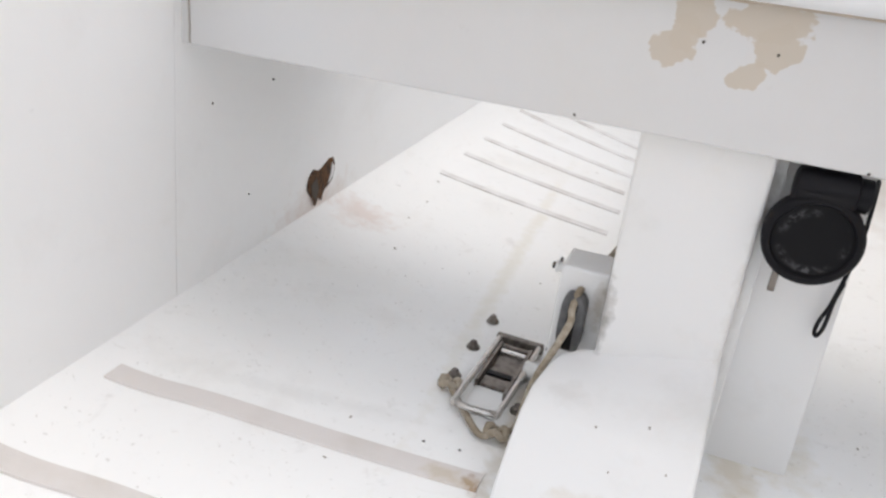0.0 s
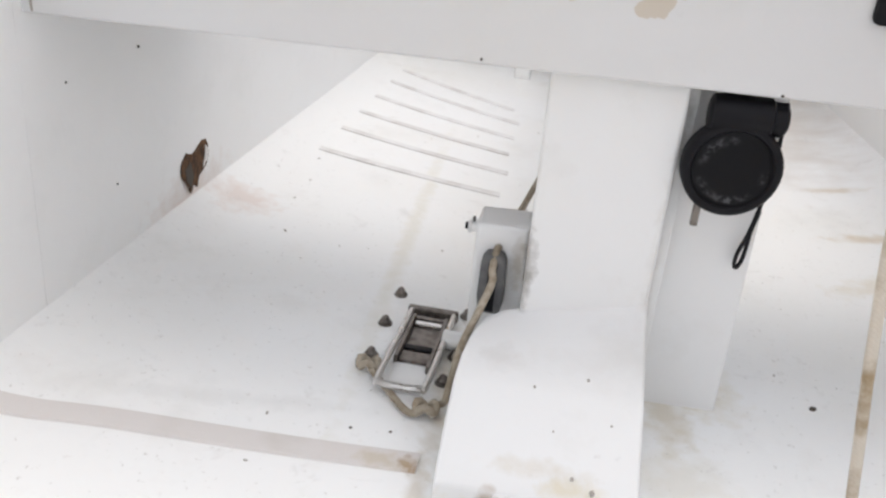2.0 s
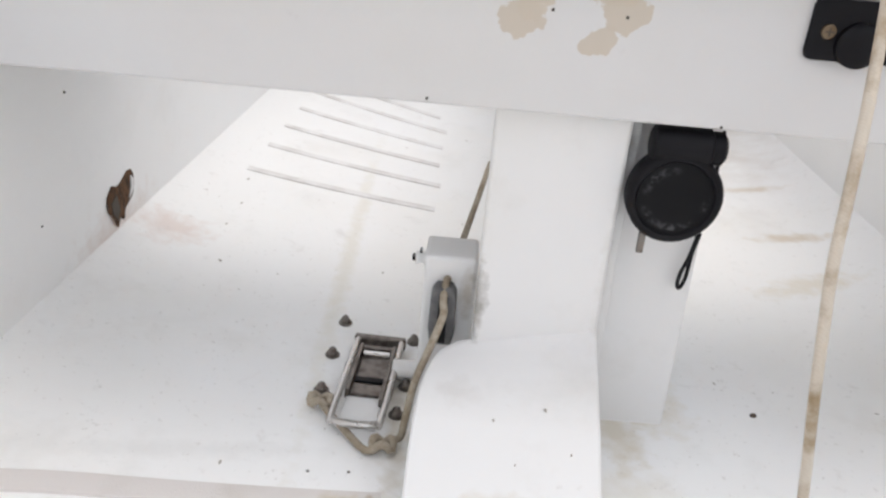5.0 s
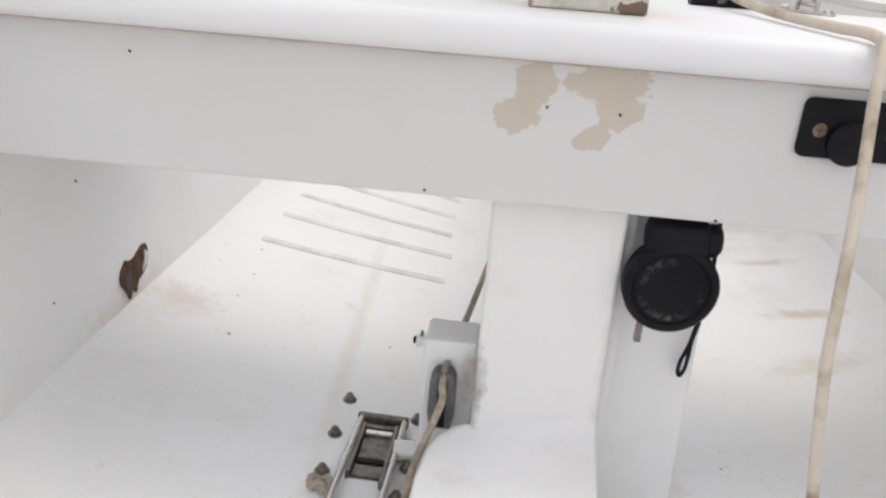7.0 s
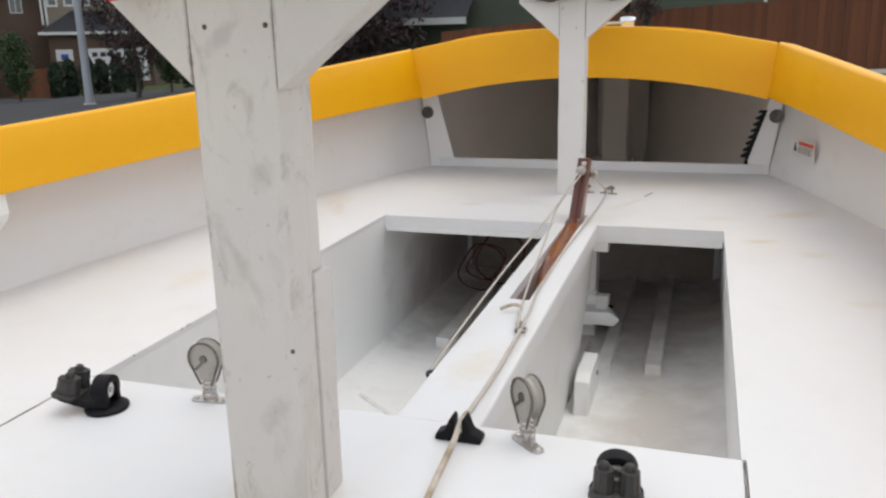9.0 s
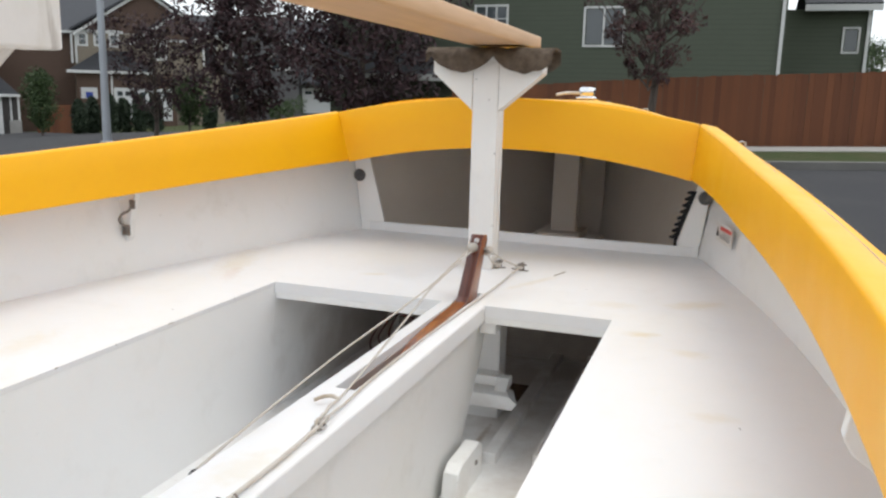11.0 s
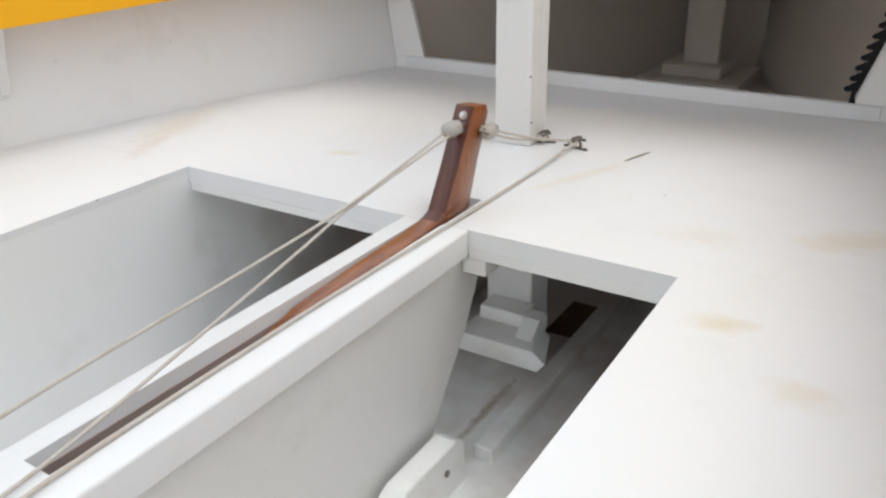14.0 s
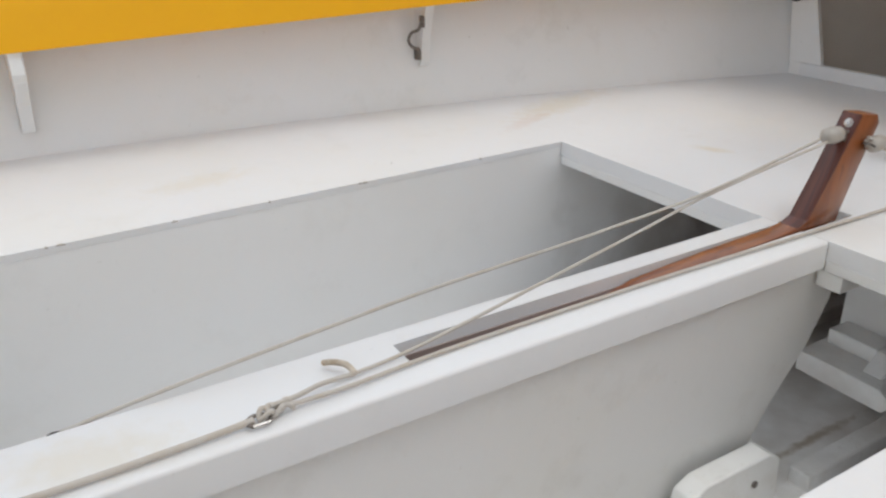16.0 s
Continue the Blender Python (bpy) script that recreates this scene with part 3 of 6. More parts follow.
# yellow inner coaming and side decks
for side in (-1, 1):
    rows = []
    for y in steps(-1.3, 2.6, 36):
        x, zt, zb = CL + side * coaming_half(y, side), coaming_top(y), coaming_foot(y)
        o = side
        k = max(0.0, (y - 2.1) / 0.5) ** 2
        yb = y + 0.055 * k
        xb = CL + side * coaming_half(yb, side)
        rows.append([(xb + o * 0.018, yb, zb), (xb, yb, zb), ((x + xb) / 2, (y + yb) / 2, (zb + zt) / 2), (x, y, zt - 0.008), (x + o * 0.003, y, zt - 0.002), (x + o * 0.010, y, zt),
                     (x + o * 0.05, y, zt - 0.008), (CL + side * sheer_half(y), y, sheer_z(y)), (CL + side * sheer_half(y), y, sheer_z(y) - 0.014),
                     (x + o * 0.05, y, zt - 0.024), (x + o * 0.018, y, zt - 0.02)])
    smooth(part("coaming", skin(rows, None, True), M["yellow"], boat, "bright yellow painted coaming along the side deck"), 50)

# thin open seam along the starboard side deck
pts = [(CL + coaming_half(y, 1) + 0.066 + 0.0008 * math.sin(23 * y), y, side_deck_z(CL + coaming_half(y, 1) + 0.066, y) + 0.0002) for y in steps(-1.2, 2.1, 40)]
part("deck_seam", tube(pts, 0.0011, 6), M["faint"], boat, "thin dirty seam along the side deck")

# coaming across the foredeck's after edge, arched like the deck


def arch(x, mid, k):
    return mid - k * (x - CL) ** 2


rows = []
w = coaming_half(2.6)
for x in steps(CL - w, CL + w, 28):
    zt, zb = arch(x, 1.528, 0.172), arch(x, 1.355, 0.195)
    q = CL + (x - CL) * coaming_half(2.655) / w
    rows.append([(q, 2.673, zb), (q, 2.655, zb), ((x + q) / 2, 2.627, (zt + zb) / 2), (x, 2.598, zt - 0.008), (x, 2.602, zt - 0.001), (x, 2.61, zt), (x, 2.63, zt - 0.004), (x, 2.63, zt - 0.03), (x, 2.615, zt - 0.03)])
smooth(part("front_coaming", skin(rows, None, True), M["yellow"], boat, "arched yellow coaming at the foredeck"), 50)

rows = []
for y in steps(2.612, 4.3, 22):
    h, zs = sheer_half(y), sheer_z(y)
    rows.append([(CL + u * h, rake(y, zs), deck_z(y, u)) for u in steps(-1, 1, 24)])
smooth(part("foredeck", skin(rows, (0, 0, -0.012)), M["yellow"], boat, "cambered yellow foredeck"), 30)

rows = []
for y in steps(2.68, 4.2, 18):
    h = max(0.004, sheer_half(y) * 0.96 - 0.01)
    rows.append([(CL + u * h, rake(y, sheer_z(y)), deck_z(y, u) - 0.03) for u in steps(-1, 1, 16)])
smooth(part("peak_ceiling", skin(rows, (0, 0, 0.006)), M["lining"], boat, "grey underside of the foredeck"), 30)

# ---- cockpit structure ----


def hull_line(side, y0, y1, n, inset=0.0):
    return [(CL + side * (half(y) - inset), y) for y in steps(y0, y1, n)]


L, R = -0.531, 0.411          # inner edges of the side seats
LA, RA = -0.541, 0.417       # the same along and aft of the thwart
seat = prism([(LA, 0.19), (LA, 0.707), (L, 0.709), (L, 1.91)] + hull_line(-1, 1.91, 0.19, 14), "z", 0.988, DECK)
part("side_seat", seat, M["deck"], boat, "white side seat, yellowed in patches")
seat = prism([(R, 1.91), (R, 0.709), (RA, 0.707), (RA, 0.19)] + hull_line(1, 0.19, 1.91, 14), "z", 0.988, DECK)
part("side_seat", seat, M["deck"], boat, "white side seat, tan stains on the paint")
for side, e in ((-1, LA - 0.020), (1, RA + 0.020)):
    part("after_seat", prism([(e, -1.28), (e, 0.184)] + hull_line(side, 0.184, -1.28, 8), "z", 0.986, DECK - 0.003), M["deck"], boat)
fore = [(L, 1.9102), (-0.002, 1.9102), (-0.002, 2.03), (0.044, 2.03), (0.044, 1.9102), (R, 1.9102)] + hull_line(1, 1.9102, 2.845, 10) + hull_line(-1, 2.845, 1.9102, 10)
part("fore_seat", prism(fore, "z", 0.970, DECK), M["deck"], boat, "wide white seat forward of the cockpit, stained")
part("deck_beam", box(L + 0.001, -0.034, 1.9098, 1.93, 0.953, 0.9697, 0.001), M["paint"], boat)
part("deck_beam", box(0.0885, R - 0.001, 1.9098, 1.93, 0.953, 0.9697, 0.001), M["paint"], boat)
part("beam_block", box(0.076, 0.118, 1.912, 1.96, 0.925, 0.953, 0.002), M["paint"], boat)

# seat fronts: the after length stands a little further out


def panel_x(s, y, z):
    """Inner face of the panel below a side seat; s: -1 or 1."""
    k = min(1.0, max(0.0, (y - 0.374) / 0.45))
    k = k * k * (3 - 2 * k)
    xa, xf = (LA, L) if s < 0 else (RA, R)
    d = (0.9875 - z) / 0.4375
    return xa + (xf - xa) * k + s * (0.001 + d * (0.015 + 0.0124 * k))


for s, x, xa in ((-1, L, LA), (1, R, RA)):
    part("seat_front", prism([(xa + s * 0.001, 0.981), (xa + s * 0.016, 0.55), (xa + s * 0.032, 0.55), (xa + s * 0.017, 0.981)], "y", -1.28, 0.372), M["panel"], boat, "flat white seat front panel")
    rows = []
    for y in steps(0.3725, 1.9095, 24):
        rows.append([(panel_x(s, y, 0.9875), y, 0.9875), (panel_x(s, y, 0.77), y, 0.77), (panel_x(s, y, 0.55), y, 0.55)])
    smooth(part("seat_front", skin(rows, (s * 0.016, 0, 0)), M["panel"], boat, "flat white seat front panel"), 30)

# the same panels go on below the fore seat
for s, x in ((-1, L), (1, R)):
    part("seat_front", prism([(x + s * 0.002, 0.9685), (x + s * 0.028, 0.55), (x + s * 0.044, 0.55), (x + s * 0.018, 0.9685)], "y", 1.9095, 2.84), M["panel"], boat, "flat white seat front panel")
# darkened faces stand in for the shade below the fore seat
part("seat_underside", box(L + 0.002, R - 0.002, 2.035, 2.84, 0.962, 0.9685), M["seat_shade"], boat)
part("inner_bulkhead", box(L, R, 2.836, 2.8445, 0.56, 0.962), M["seat_shade"], boat)

# the sole: a shallow dish with a soft turn up to the panels
rows = []
for y in steps(-1.28, 2.84, 26):
    rows.append([(x, y, sole_z(x)) for x in steps(-0.575, 0.451, 82)])
smooth(part("sole", skin(rows, (0, 0, -0.01)), M["sole"], boat, "white cockpit floor with dirt specks, stains and painted-in shade forward"), 30)


def tread(x0, x1, y0, y1, wide, mat, slant=0.0):
    rows = []
    for x in steps(x0, x1, 24):
        t = (x - x0) / (x1 - x0)
        y = y0 + (y1 - y0) * t - (0.012 * max(0.0, (0.35 - t) / 0.35) ** 2 if wide > 0.02 and x1 < 0 else 0.0)
        z = sole_z(x) + 0.0022
        rows.append([(x, y - wide / 2, z - 0.002), (x, y - wide / 2 + 0.001, z), (x, y + wide / 2 - 0.001, z), (x, y + wide / 2, z - 0.002)])
    return part("tread_strip", skin(rows), mat, boat, "worn grey non-skid strip")


tread(-0.530, -0.192, 0.262, 0.298, 0.024, M["tape"])
tread(-0.540, -0.200, 0.130, 0.160, 0.024, M["tape"])
tread(0.057, 0.405, 0.296, 0.296, 0.024, M["tape"])
tread(0.057, 0.405, 0.165, 0.165, 0.024, M["tape"])
for ya, yb, xb in ((0.969, 0.914, -0.192), (1.091, 1.015, -0.190), (1.206, 1.113, -0.198), (1.326, 1.210, -0.198), (1.459, 1.308, -0.196), (1.578, 1.405, -0.215)):
    tread(-0.487, xb, ya, yb, 0.016, M["worn"])

# thwart with its thick rounded lip and the beam below
thw = box(LA + 0.005, RA - 0.005, 0.356, 0.706, 0.972, DECK, 0.0)
bmesh.ops.bevel(thw, geom=[e for e in thw.edges if all(v.co.y < 0.4 for v in e.verts) and abs(e.verts[0].co.x - e.verts[1].co.x) > 0.1], offset=0.013, segments=5, profile=0.5, affect="EDGES")
thwart = smooth(part("thwart", thw, M["deck"], boat, "white thwart with a rounded lip"), 50)
part("thwart_beam", box(LA - 0.008, RA + 0.008, 0.383, 0.405, 0.866, 0.972, 0.002), M["beam"], boat, "white beam, paint flaked off in two beige patches")
part("thwart_beam_fore", box(L + 0.004, R - 0.004, 0.688, 0.703, 0.905, 0.9715, 0.002), M["paint"], boat)
pts = [(x, 0.3815 + 0.0006 * math.sin(41 * x), 0.9705 + 0.0012 * noise.noise((x * 30, 2.0, 0.0))) for x in steps(LA + 0.01, RA - 0.01, 60)]
part("paint_crack", tube(pts, 0.0013, 6), M["crack"], boat, "thin beige crack below the lip")
# grime where the beam meets the seat front
for gx_, gy_, gz_, gr_, gm_ in ((0.010, 0.3550, 0.980, 0.0035, "joint"), (0.006, 0.3565, 0.986, 0.0025, "faint"), (0.013, 0.382, 0.962, 0.0065, "grime"), (0.022, 0.3824, 0.9645, 0.0022, "joint"),
                                (0.009, 0.3824, 0.947, 0.0045, "faint"), (0.012, 0.3824, 0.930, 0.0050, "faint"), (0.010, 0.3824, 0.915, 0.0035, "joint")):
    g = bmesh.new()
    bmesh.ops.create_icosphere(g, subdivisions=3, radius=1)
    for v in g.verts:
        v.co *= 1 + 0.95 * noise.noise(v.co * 2.2 + Vector((gz_ * 90, gx_ * 300, 0)))
        v.co = Vector((LA + gx_ + v.co.x * gr_ * 0.75, gy_ + v.co.y * 0.0009, gz_ + v.co.z * gr_ * 1.3))
    part("paint_flake", g, M[gm_], boat, "dirty cracked paint in the corner")
pts = [(LA + 0.004 + 0.001 * noise.noise((0.0, 0.0, z * 90)), 0.3823, z) for z in steps(0.868, 0.955, 24)]
part("paint_crack", tube(pts, 0.0009, 6), M["faint"], boat)

# open joints between thwart and side seats; second tube is a painted seat-edge shadow
for x, ya, yb, z, r in ((LA + 0.0025, 0.362, 0.704, 0.9985, 0.0021), (LA + 0.0035, -0.30, 0.352, 0.983, 0.0020), (RA - 0.0025, 0.362, 0.704, 0.9980, 0.0013)):
    pts = [(x + 0.0007 * noise.noise((y * 60, z, 1.0)), y, z + 0.0008 * noise.noise((y * 45, z, 5.0))) for y in steps(ya, yb, 50)]
    part("open_joint", tube(pts, r, 6), M["joint"], boat, "dark line drawn for a seat joint and edge shadow")

# centreboard trunk, set off the centreline, with a slot for the board
cap_l, cap_r, slot_l, slot_r = -0.032, 0.088, 0.002, 0.042
trunk = thing("centreboard_trunk")
trunk.parent = boat


def trunk_wall(x0, x1):
    w = prism([(0.71, 0.55), (0.71, 0.957), (1.985, 0.957), (1.97, 0.879), (1.942, 0.807), (1.885, 0.716), (1.80, 0.55)], "x", x0, x1)
    if x1 > 0.05:
        for v in w.verts:
            if v.co.x > 0.05:
                v.co.x -= 0.06 * (0.957 - v.co.z)
    return w


part("trunk_wall", trunk_wall(cap_l + 0.010, slot_l), M["paint"], trunk)
part("trunk_wall", trunk_wall(slot_r, cap_r - 0.015), M["paint"], trunk, "tall white trunk side")


def edged(bm, x, r):
    """Round off the long upper edge at x."""
    es = [e for e in bm.edges if all(abs(v.co.x - x) < 1e-4 and v.co.z > 0.99 for v in e.verts)]
    bmesh.ops.bevel(bm, geom=es, offset=r, segments=5, profile=0.5, affect="EDGES")
    return bm


capz = 0.957
smooth(part("trunk_cap", merged(edged(box(cap_l, slot_l, 0.7065, 1.909, capz, DECK), cap_l, 0.005), edged(box(slot_r, cap_r, 0.7065, 1.909, capz, DECK), cap_r, 0.005),
                         box(slot_l, slot_r, 0.7065, 1.2365, capz, DECK)), M["deck"], trunk, "white capping, dull and scuffed"), 40)
# lining begins below the pale lip, where the slot's shade is painted
LIN = [(1.2365, 0.80), (1.2365, 0.981), (1.905, 0.981), (1.86, 0.80)]
part("slot_lining", prism(LIN, "x", slot_l, slot_l + 0.002), M["slot"], trunk, "brownish slot side, darkened below the lip for shade")
part("slot_lining", prism(LIN, "x", slot_r - 0.002, slot_r), M["slot"], trunk, "brownish slot side, darkened below the lip for shade")
pts = [(cap_r - 0.0145 + 0.0006 * math.sin(37 * y), y, 0.9562) for y in steps(1.74, 1.905, 30)]
part("paint_crack", tube(pts, 0.0011, 6, taper=0.0036), M["grime"], trunk, "dark open joint below the capping")
part("slot_bottom", box(slot_l + 0.001, slot_r - 0.001, 1.2, 1.88, 0.56, 0.60), M["grime"], trunk)
part("slot_end", box(slot_l + 0.001, slot_r - 0.001, 1.20, 1.236, 0.60, 0.956), M["slot"], trunk)

# the board's varnished handle: a flat-sided bar that bends down into the slot
lever = prism([(2.010, 1.170), (2.050, 1.164), (2.057, 1.150), (2.024, 1.075), (1.990, 0.985), (1.94, 0.945), (1.50, 0.84), (1.42, 0.90), (1.50, 0.966), (1.60, 0.990), (1.74, 0.998), (1.86, 1.001), (1.902, 1.005), (1.922, 1.014), (1.962, 1.082)],
              "x", 0.007, 0.039, 0.0018, 2)
for v in lever.verts:
    k = max(0.0, (v.co.z - 1.0) / 0.17)
    v.co.x += 0.014 * k
    v.co.y -= 0.022 * k
lev = smooth(part("centreboard_lever", lever, M["varnish"], None), 25)
lev.data.materials.append(M["heart"])
for f in lev.data.polygons:
    if f.normal.y < -0.3 and f.center.z > 1.0:
        f.material_index = 1
tagged(lev, "varnished reddish wooden centreboard handle standing in its slot", "boat part")
aft = Matrix.Translation((0.035, 1.982, 1.146)) @ Matrix.Rotation(radians(-27), 4, "X")
part("end_plate", moved(box(-0.0075, 0.0095, -0.003, 0.0, -0.020, 0.018, 0.001), aft), M["dull"], lev, "small steel end plate")
smooth(part("washer", moved(lathe([(0.0068, -0.003), (0.0068, -0.0055), (0.005, -0.006), (0.004, -0.0085), (0.002, -0.009)], 18, "y", (0.003, 0, 0.008)), aft), M["steel"], lev, "bright round bolt head"))
smooth(part("shackle", moved(tube(curve_through([(0.004, -0.005, -0.004), (0.002, -0.012, -0.014), (-0.003, -0.016, -0.015), (-0.008, -0.017, -0.012), (-0.011, -0.016, -0.016)], 5), 0.0028, 8), aft), M["dull"], lev, "dark bent steel shackle"))
smooth(part("pin", moved(tube([(0.004, -0.010, -0.004), (-0.012, -0.018, -0.010)], 0.003, 8), aft), M["dull"], lev))

# ---- below the thwart: mast box, step and fittings ----
mast_box = thing("mast_box")
mast_box.parent = boat
part("front_board", box(-0.131, -0.028, 0.400, 0.418, 0.60, 0.868, 0.003), M["paint"], mast_box)
part("side_board", prism([(-0.030, 0.555), (0.056, 0.555), (0.050, 0.866), (-0.030, 0.866)], "y", 0.440, 0.456, 0.002), M["paint"], mast_box)
part("corner_fillet", box(-0.0285, -0.018, 0.4185, 0.4395, 0.56, 0.866, 0.001), M["paint"], mast_box)
blk = prism([(-0.178, 0.56), (-0.1315, 0.56), (-0.1315, 0.722), (-0.177, 0.722)], "y", 0.43, 0.475, 0.003)
part("side_block", blk, M["paint"], mast_box)
stp = prism([(0.405, 0.55), (0.405, 0.690), (0.399, 0.679), (0.389, 0.671), (0.375, 0.665), (0.36, 0.660), (0.34, 0.651), (0.315, 0.639), (0.29, 0.623), (0.262, 0.605), (0.250, 0.592), (0.246, 0.55)], "x", -0.173, -0.027, 0.008, 4)
for v in stp.verts:
    if v.co.x < -0.1 and v.co.z > 0.60:
        v.co.x += 0.036 * ((v.co.z - 0.60) / 0.08) ** 5
        v.co.z -= 0.6 * max(0.0, v.co.z - 0.645)
smooth(part("mast_step", stp, M["paint"], mast_box, "white sloping step with stained foot"), 40)
part("step_foot", box(-0.130, -0.030, 0.08, 0.252, 0.55, 0.592, 0.004), M["paint"], mast_box)

# ---- forward, under the seat ----
part("mast_post", box(-0.051, 0.050, 2.222, 2.30, 0.56, 0.961, 0.003), M["paint"], boat)
shelf = prism([(-0.048, 0.645), (0.122, 0.645), (0.139, 0.667), (0.112, 0.686), (-0.048, 0.686)], "y", 2.10, 2.20, 0.002)
for v in shelf.verts:
    if v.co.x > 0.08 and v.co.y > 2.15:
        v.co.x -= 0.034
part("step_shelf", shelf, M["sole"], boat)
part("step_wedge", prism([(2.129, 0.687), (2.166, 0.717), (2.20, 0.717), (2.20, 0.687)], "x", 0.0605, 0.097, 0.002), M["sole"], boat)
part("step_rail", box(-0.036, 0.0595, 2.165, 2.2215, 0.687, 0.717, 0.003), M["sole"], boat)
# battens take the sole's colour, its painted forward shade included
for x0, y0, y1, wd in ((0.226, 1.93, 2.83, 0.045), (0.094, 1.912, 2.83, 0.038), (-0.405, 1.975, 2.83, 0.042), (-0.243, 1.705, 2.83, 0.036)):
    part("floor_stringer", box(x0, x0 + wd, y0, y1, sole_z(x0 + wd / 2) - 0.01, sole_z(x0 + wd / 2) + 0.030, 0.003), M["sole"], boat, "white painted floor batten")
part("trunk_block", prism([(1.64, 0.55), (1.865, 0.55), (1.858, 0.645), (1.83, 0.664), (1.69, 0.664), (1.66, 0.65)], "x", 0.0705, 0.110, 0.004), M["sole"], boat, "bolted white bracing block")
part("bolt", lathe([(0.006, 0.0), (0.006, 0.003), (0.002, 0.004)], 12, "x", (0.110, 1.80, 0.620)), M["dull"], boat)
part("dark_recess", box(0.016, 0.076, 2.372, 2.53, sole_z(0.05) - 0.001, sole_z(0.05) + 0.003), M["rot"], boat)

# ---- fore bulkhead with its wide opening ----
bh = 2.846
lb, rb, lt, rt = (-0.605, 1.035), (0.498, 1.035), (-0.683, 1.335), (0.583, 1.335)


def slab(poly, y0=bh, y1=bh + 0.012, mat="side", name="bulkhead"):
    return part(name, prism(poly, "y", y0, y1), M[mat], boat, "white forward bulkhead")


hw = half(bh)
slab([(CL - hw, 0.56), (CL + hw, 0.56), (CL + hw, 1.0345), (CL - hw, 1.0345)])
slab([(CL - hw - 0.002, 1.035), lb, lt, (CL - hw - 0.04, 1.335)])
slab([rb, (CL + hw + 0.002, 1.035), (CL + hw + 0.04, 1.335), rt])
part("sill", box(lb[0] - 0.06, rb[0] + 0.06, bh - 0.006, bh - 0.001, 1.0005, 1.034, 0.001), M["deck"], boat)
for x, z in ((-0.711, 1.214), (0.588, 1.208)):
    g = lathe([(0.024, 0.0), (0.024, -0.004), (0.019, -0.005), (0.018, -0.001)], 24, "y", (x, bh - 0.0005, z))
    part("limber_hole", g, M["grey"], boat, "dark round hole through the bulkhead")
# forepeak: grey lining, floor and a mast post on a stepped base
rows = []
for y in steps(bh + 0.03, 4.25, 14):
    h = half(y)
    rows.append([(CL + u * (h * 0.93 - 0.012), y, 0.83) for u in steps(-1, 1, 4)])
part("peak_floor", skin(rows, (0, 0, -0.01)), M["lining"], boat, "grey forepeak floor")
for side in (-1, 1):
    rows = []
    for y in steps(bh + 0.02, 4.25, 14):
        h, zs = half(y), sheer_z(y)
        d = (sheer_half(y) - h)
        rows.append([(CL + side * max(0.002, 0.93 * h - 0.016), rake(y, 0.8), 0.82), (CL + side * max(0.002, h - 0.016), rake(y, 1), 1.0), (CL + side * max(0.002, h + d * 0.8 - 0.016), rake(y, 1.3), 1 + (zs - 1) * 0.85)])
    part("peak_lining", skin(rows, (side * 0.004, 0, 0)), M["lining"], boat, "grey-brown forepeak lining")
part("peak_end", box(CL - 0.13, CL + 0.13, 4.10, 4.12, 0.82, 1.52), M["lining"], boat)
part("peak_post", box(CL - 0.06, CL + 0.06, 3.735, 3.80, 0.83, 1.50, 0.004), M["lining"], boat)
part("peak_step", merged(box(CL - 0.110, CL + 0.09, 3.66, 3.90, 0.872, 0.910, 0.004), box(CL - 0.17, CL + 0.165, 3.60, 3.95, 0.83, 0.871, 0.004)), M["lining"], boat)
# torn black seal along one edge of the opening
pts = []
n = 8
for i in range(n + 1):
    t = i / n
    bx, bz = 0.499 + 0.055 * t, 1.05 + 0.18 * t
    pts.append((bx + 0.004, bz))
teeth = [(0.492, 1.036), (0.505, 1.036)] + pts
for i in range(n, 0, -1):
    t, t2 = i / n, (i - 0.5) / n
    teeth.append((0.499 + 0.055 * t - 0.020, 1.05 + 0.18 * t))
    teeth.append((0.499 + 0.055 * t - 0.027, 1.05 + 0.18 * t - 0.003))
    teeth.append((0.499 + 0.055 * t - 0.028, 1.05 + 0.18 * t - 0.010))
    teeth.append((0.499 + 0.055 * t - 0.019, 1.05 + 0.18 * t - 0.013))
    teeth.append((0.499 + 0.055 * t2 - 0.008, 1.05 + 0.18 * t2))
tr = part("torn_edge_seal", prism(teeth, "y", bh - 0.006, bh - 0.001), M["black"], None)
tagged(tr, "black ragged rubber seal along the bulkhead opening", "seal")
# transom closes the stern
hh = half(-1.28)
part("transom", prism([(CL - 0.78 * hh, 0.54), (CL + 0.78 * hh, 0.54), (CL + hh, 1.0), (CL + hh + 0.03, 1.21), (CL - hh - 0.03, 1.21), (CL - hh, 1.0)], "y", -1.31, -1.285), M["side"], boat)

# knees that carry the side decks


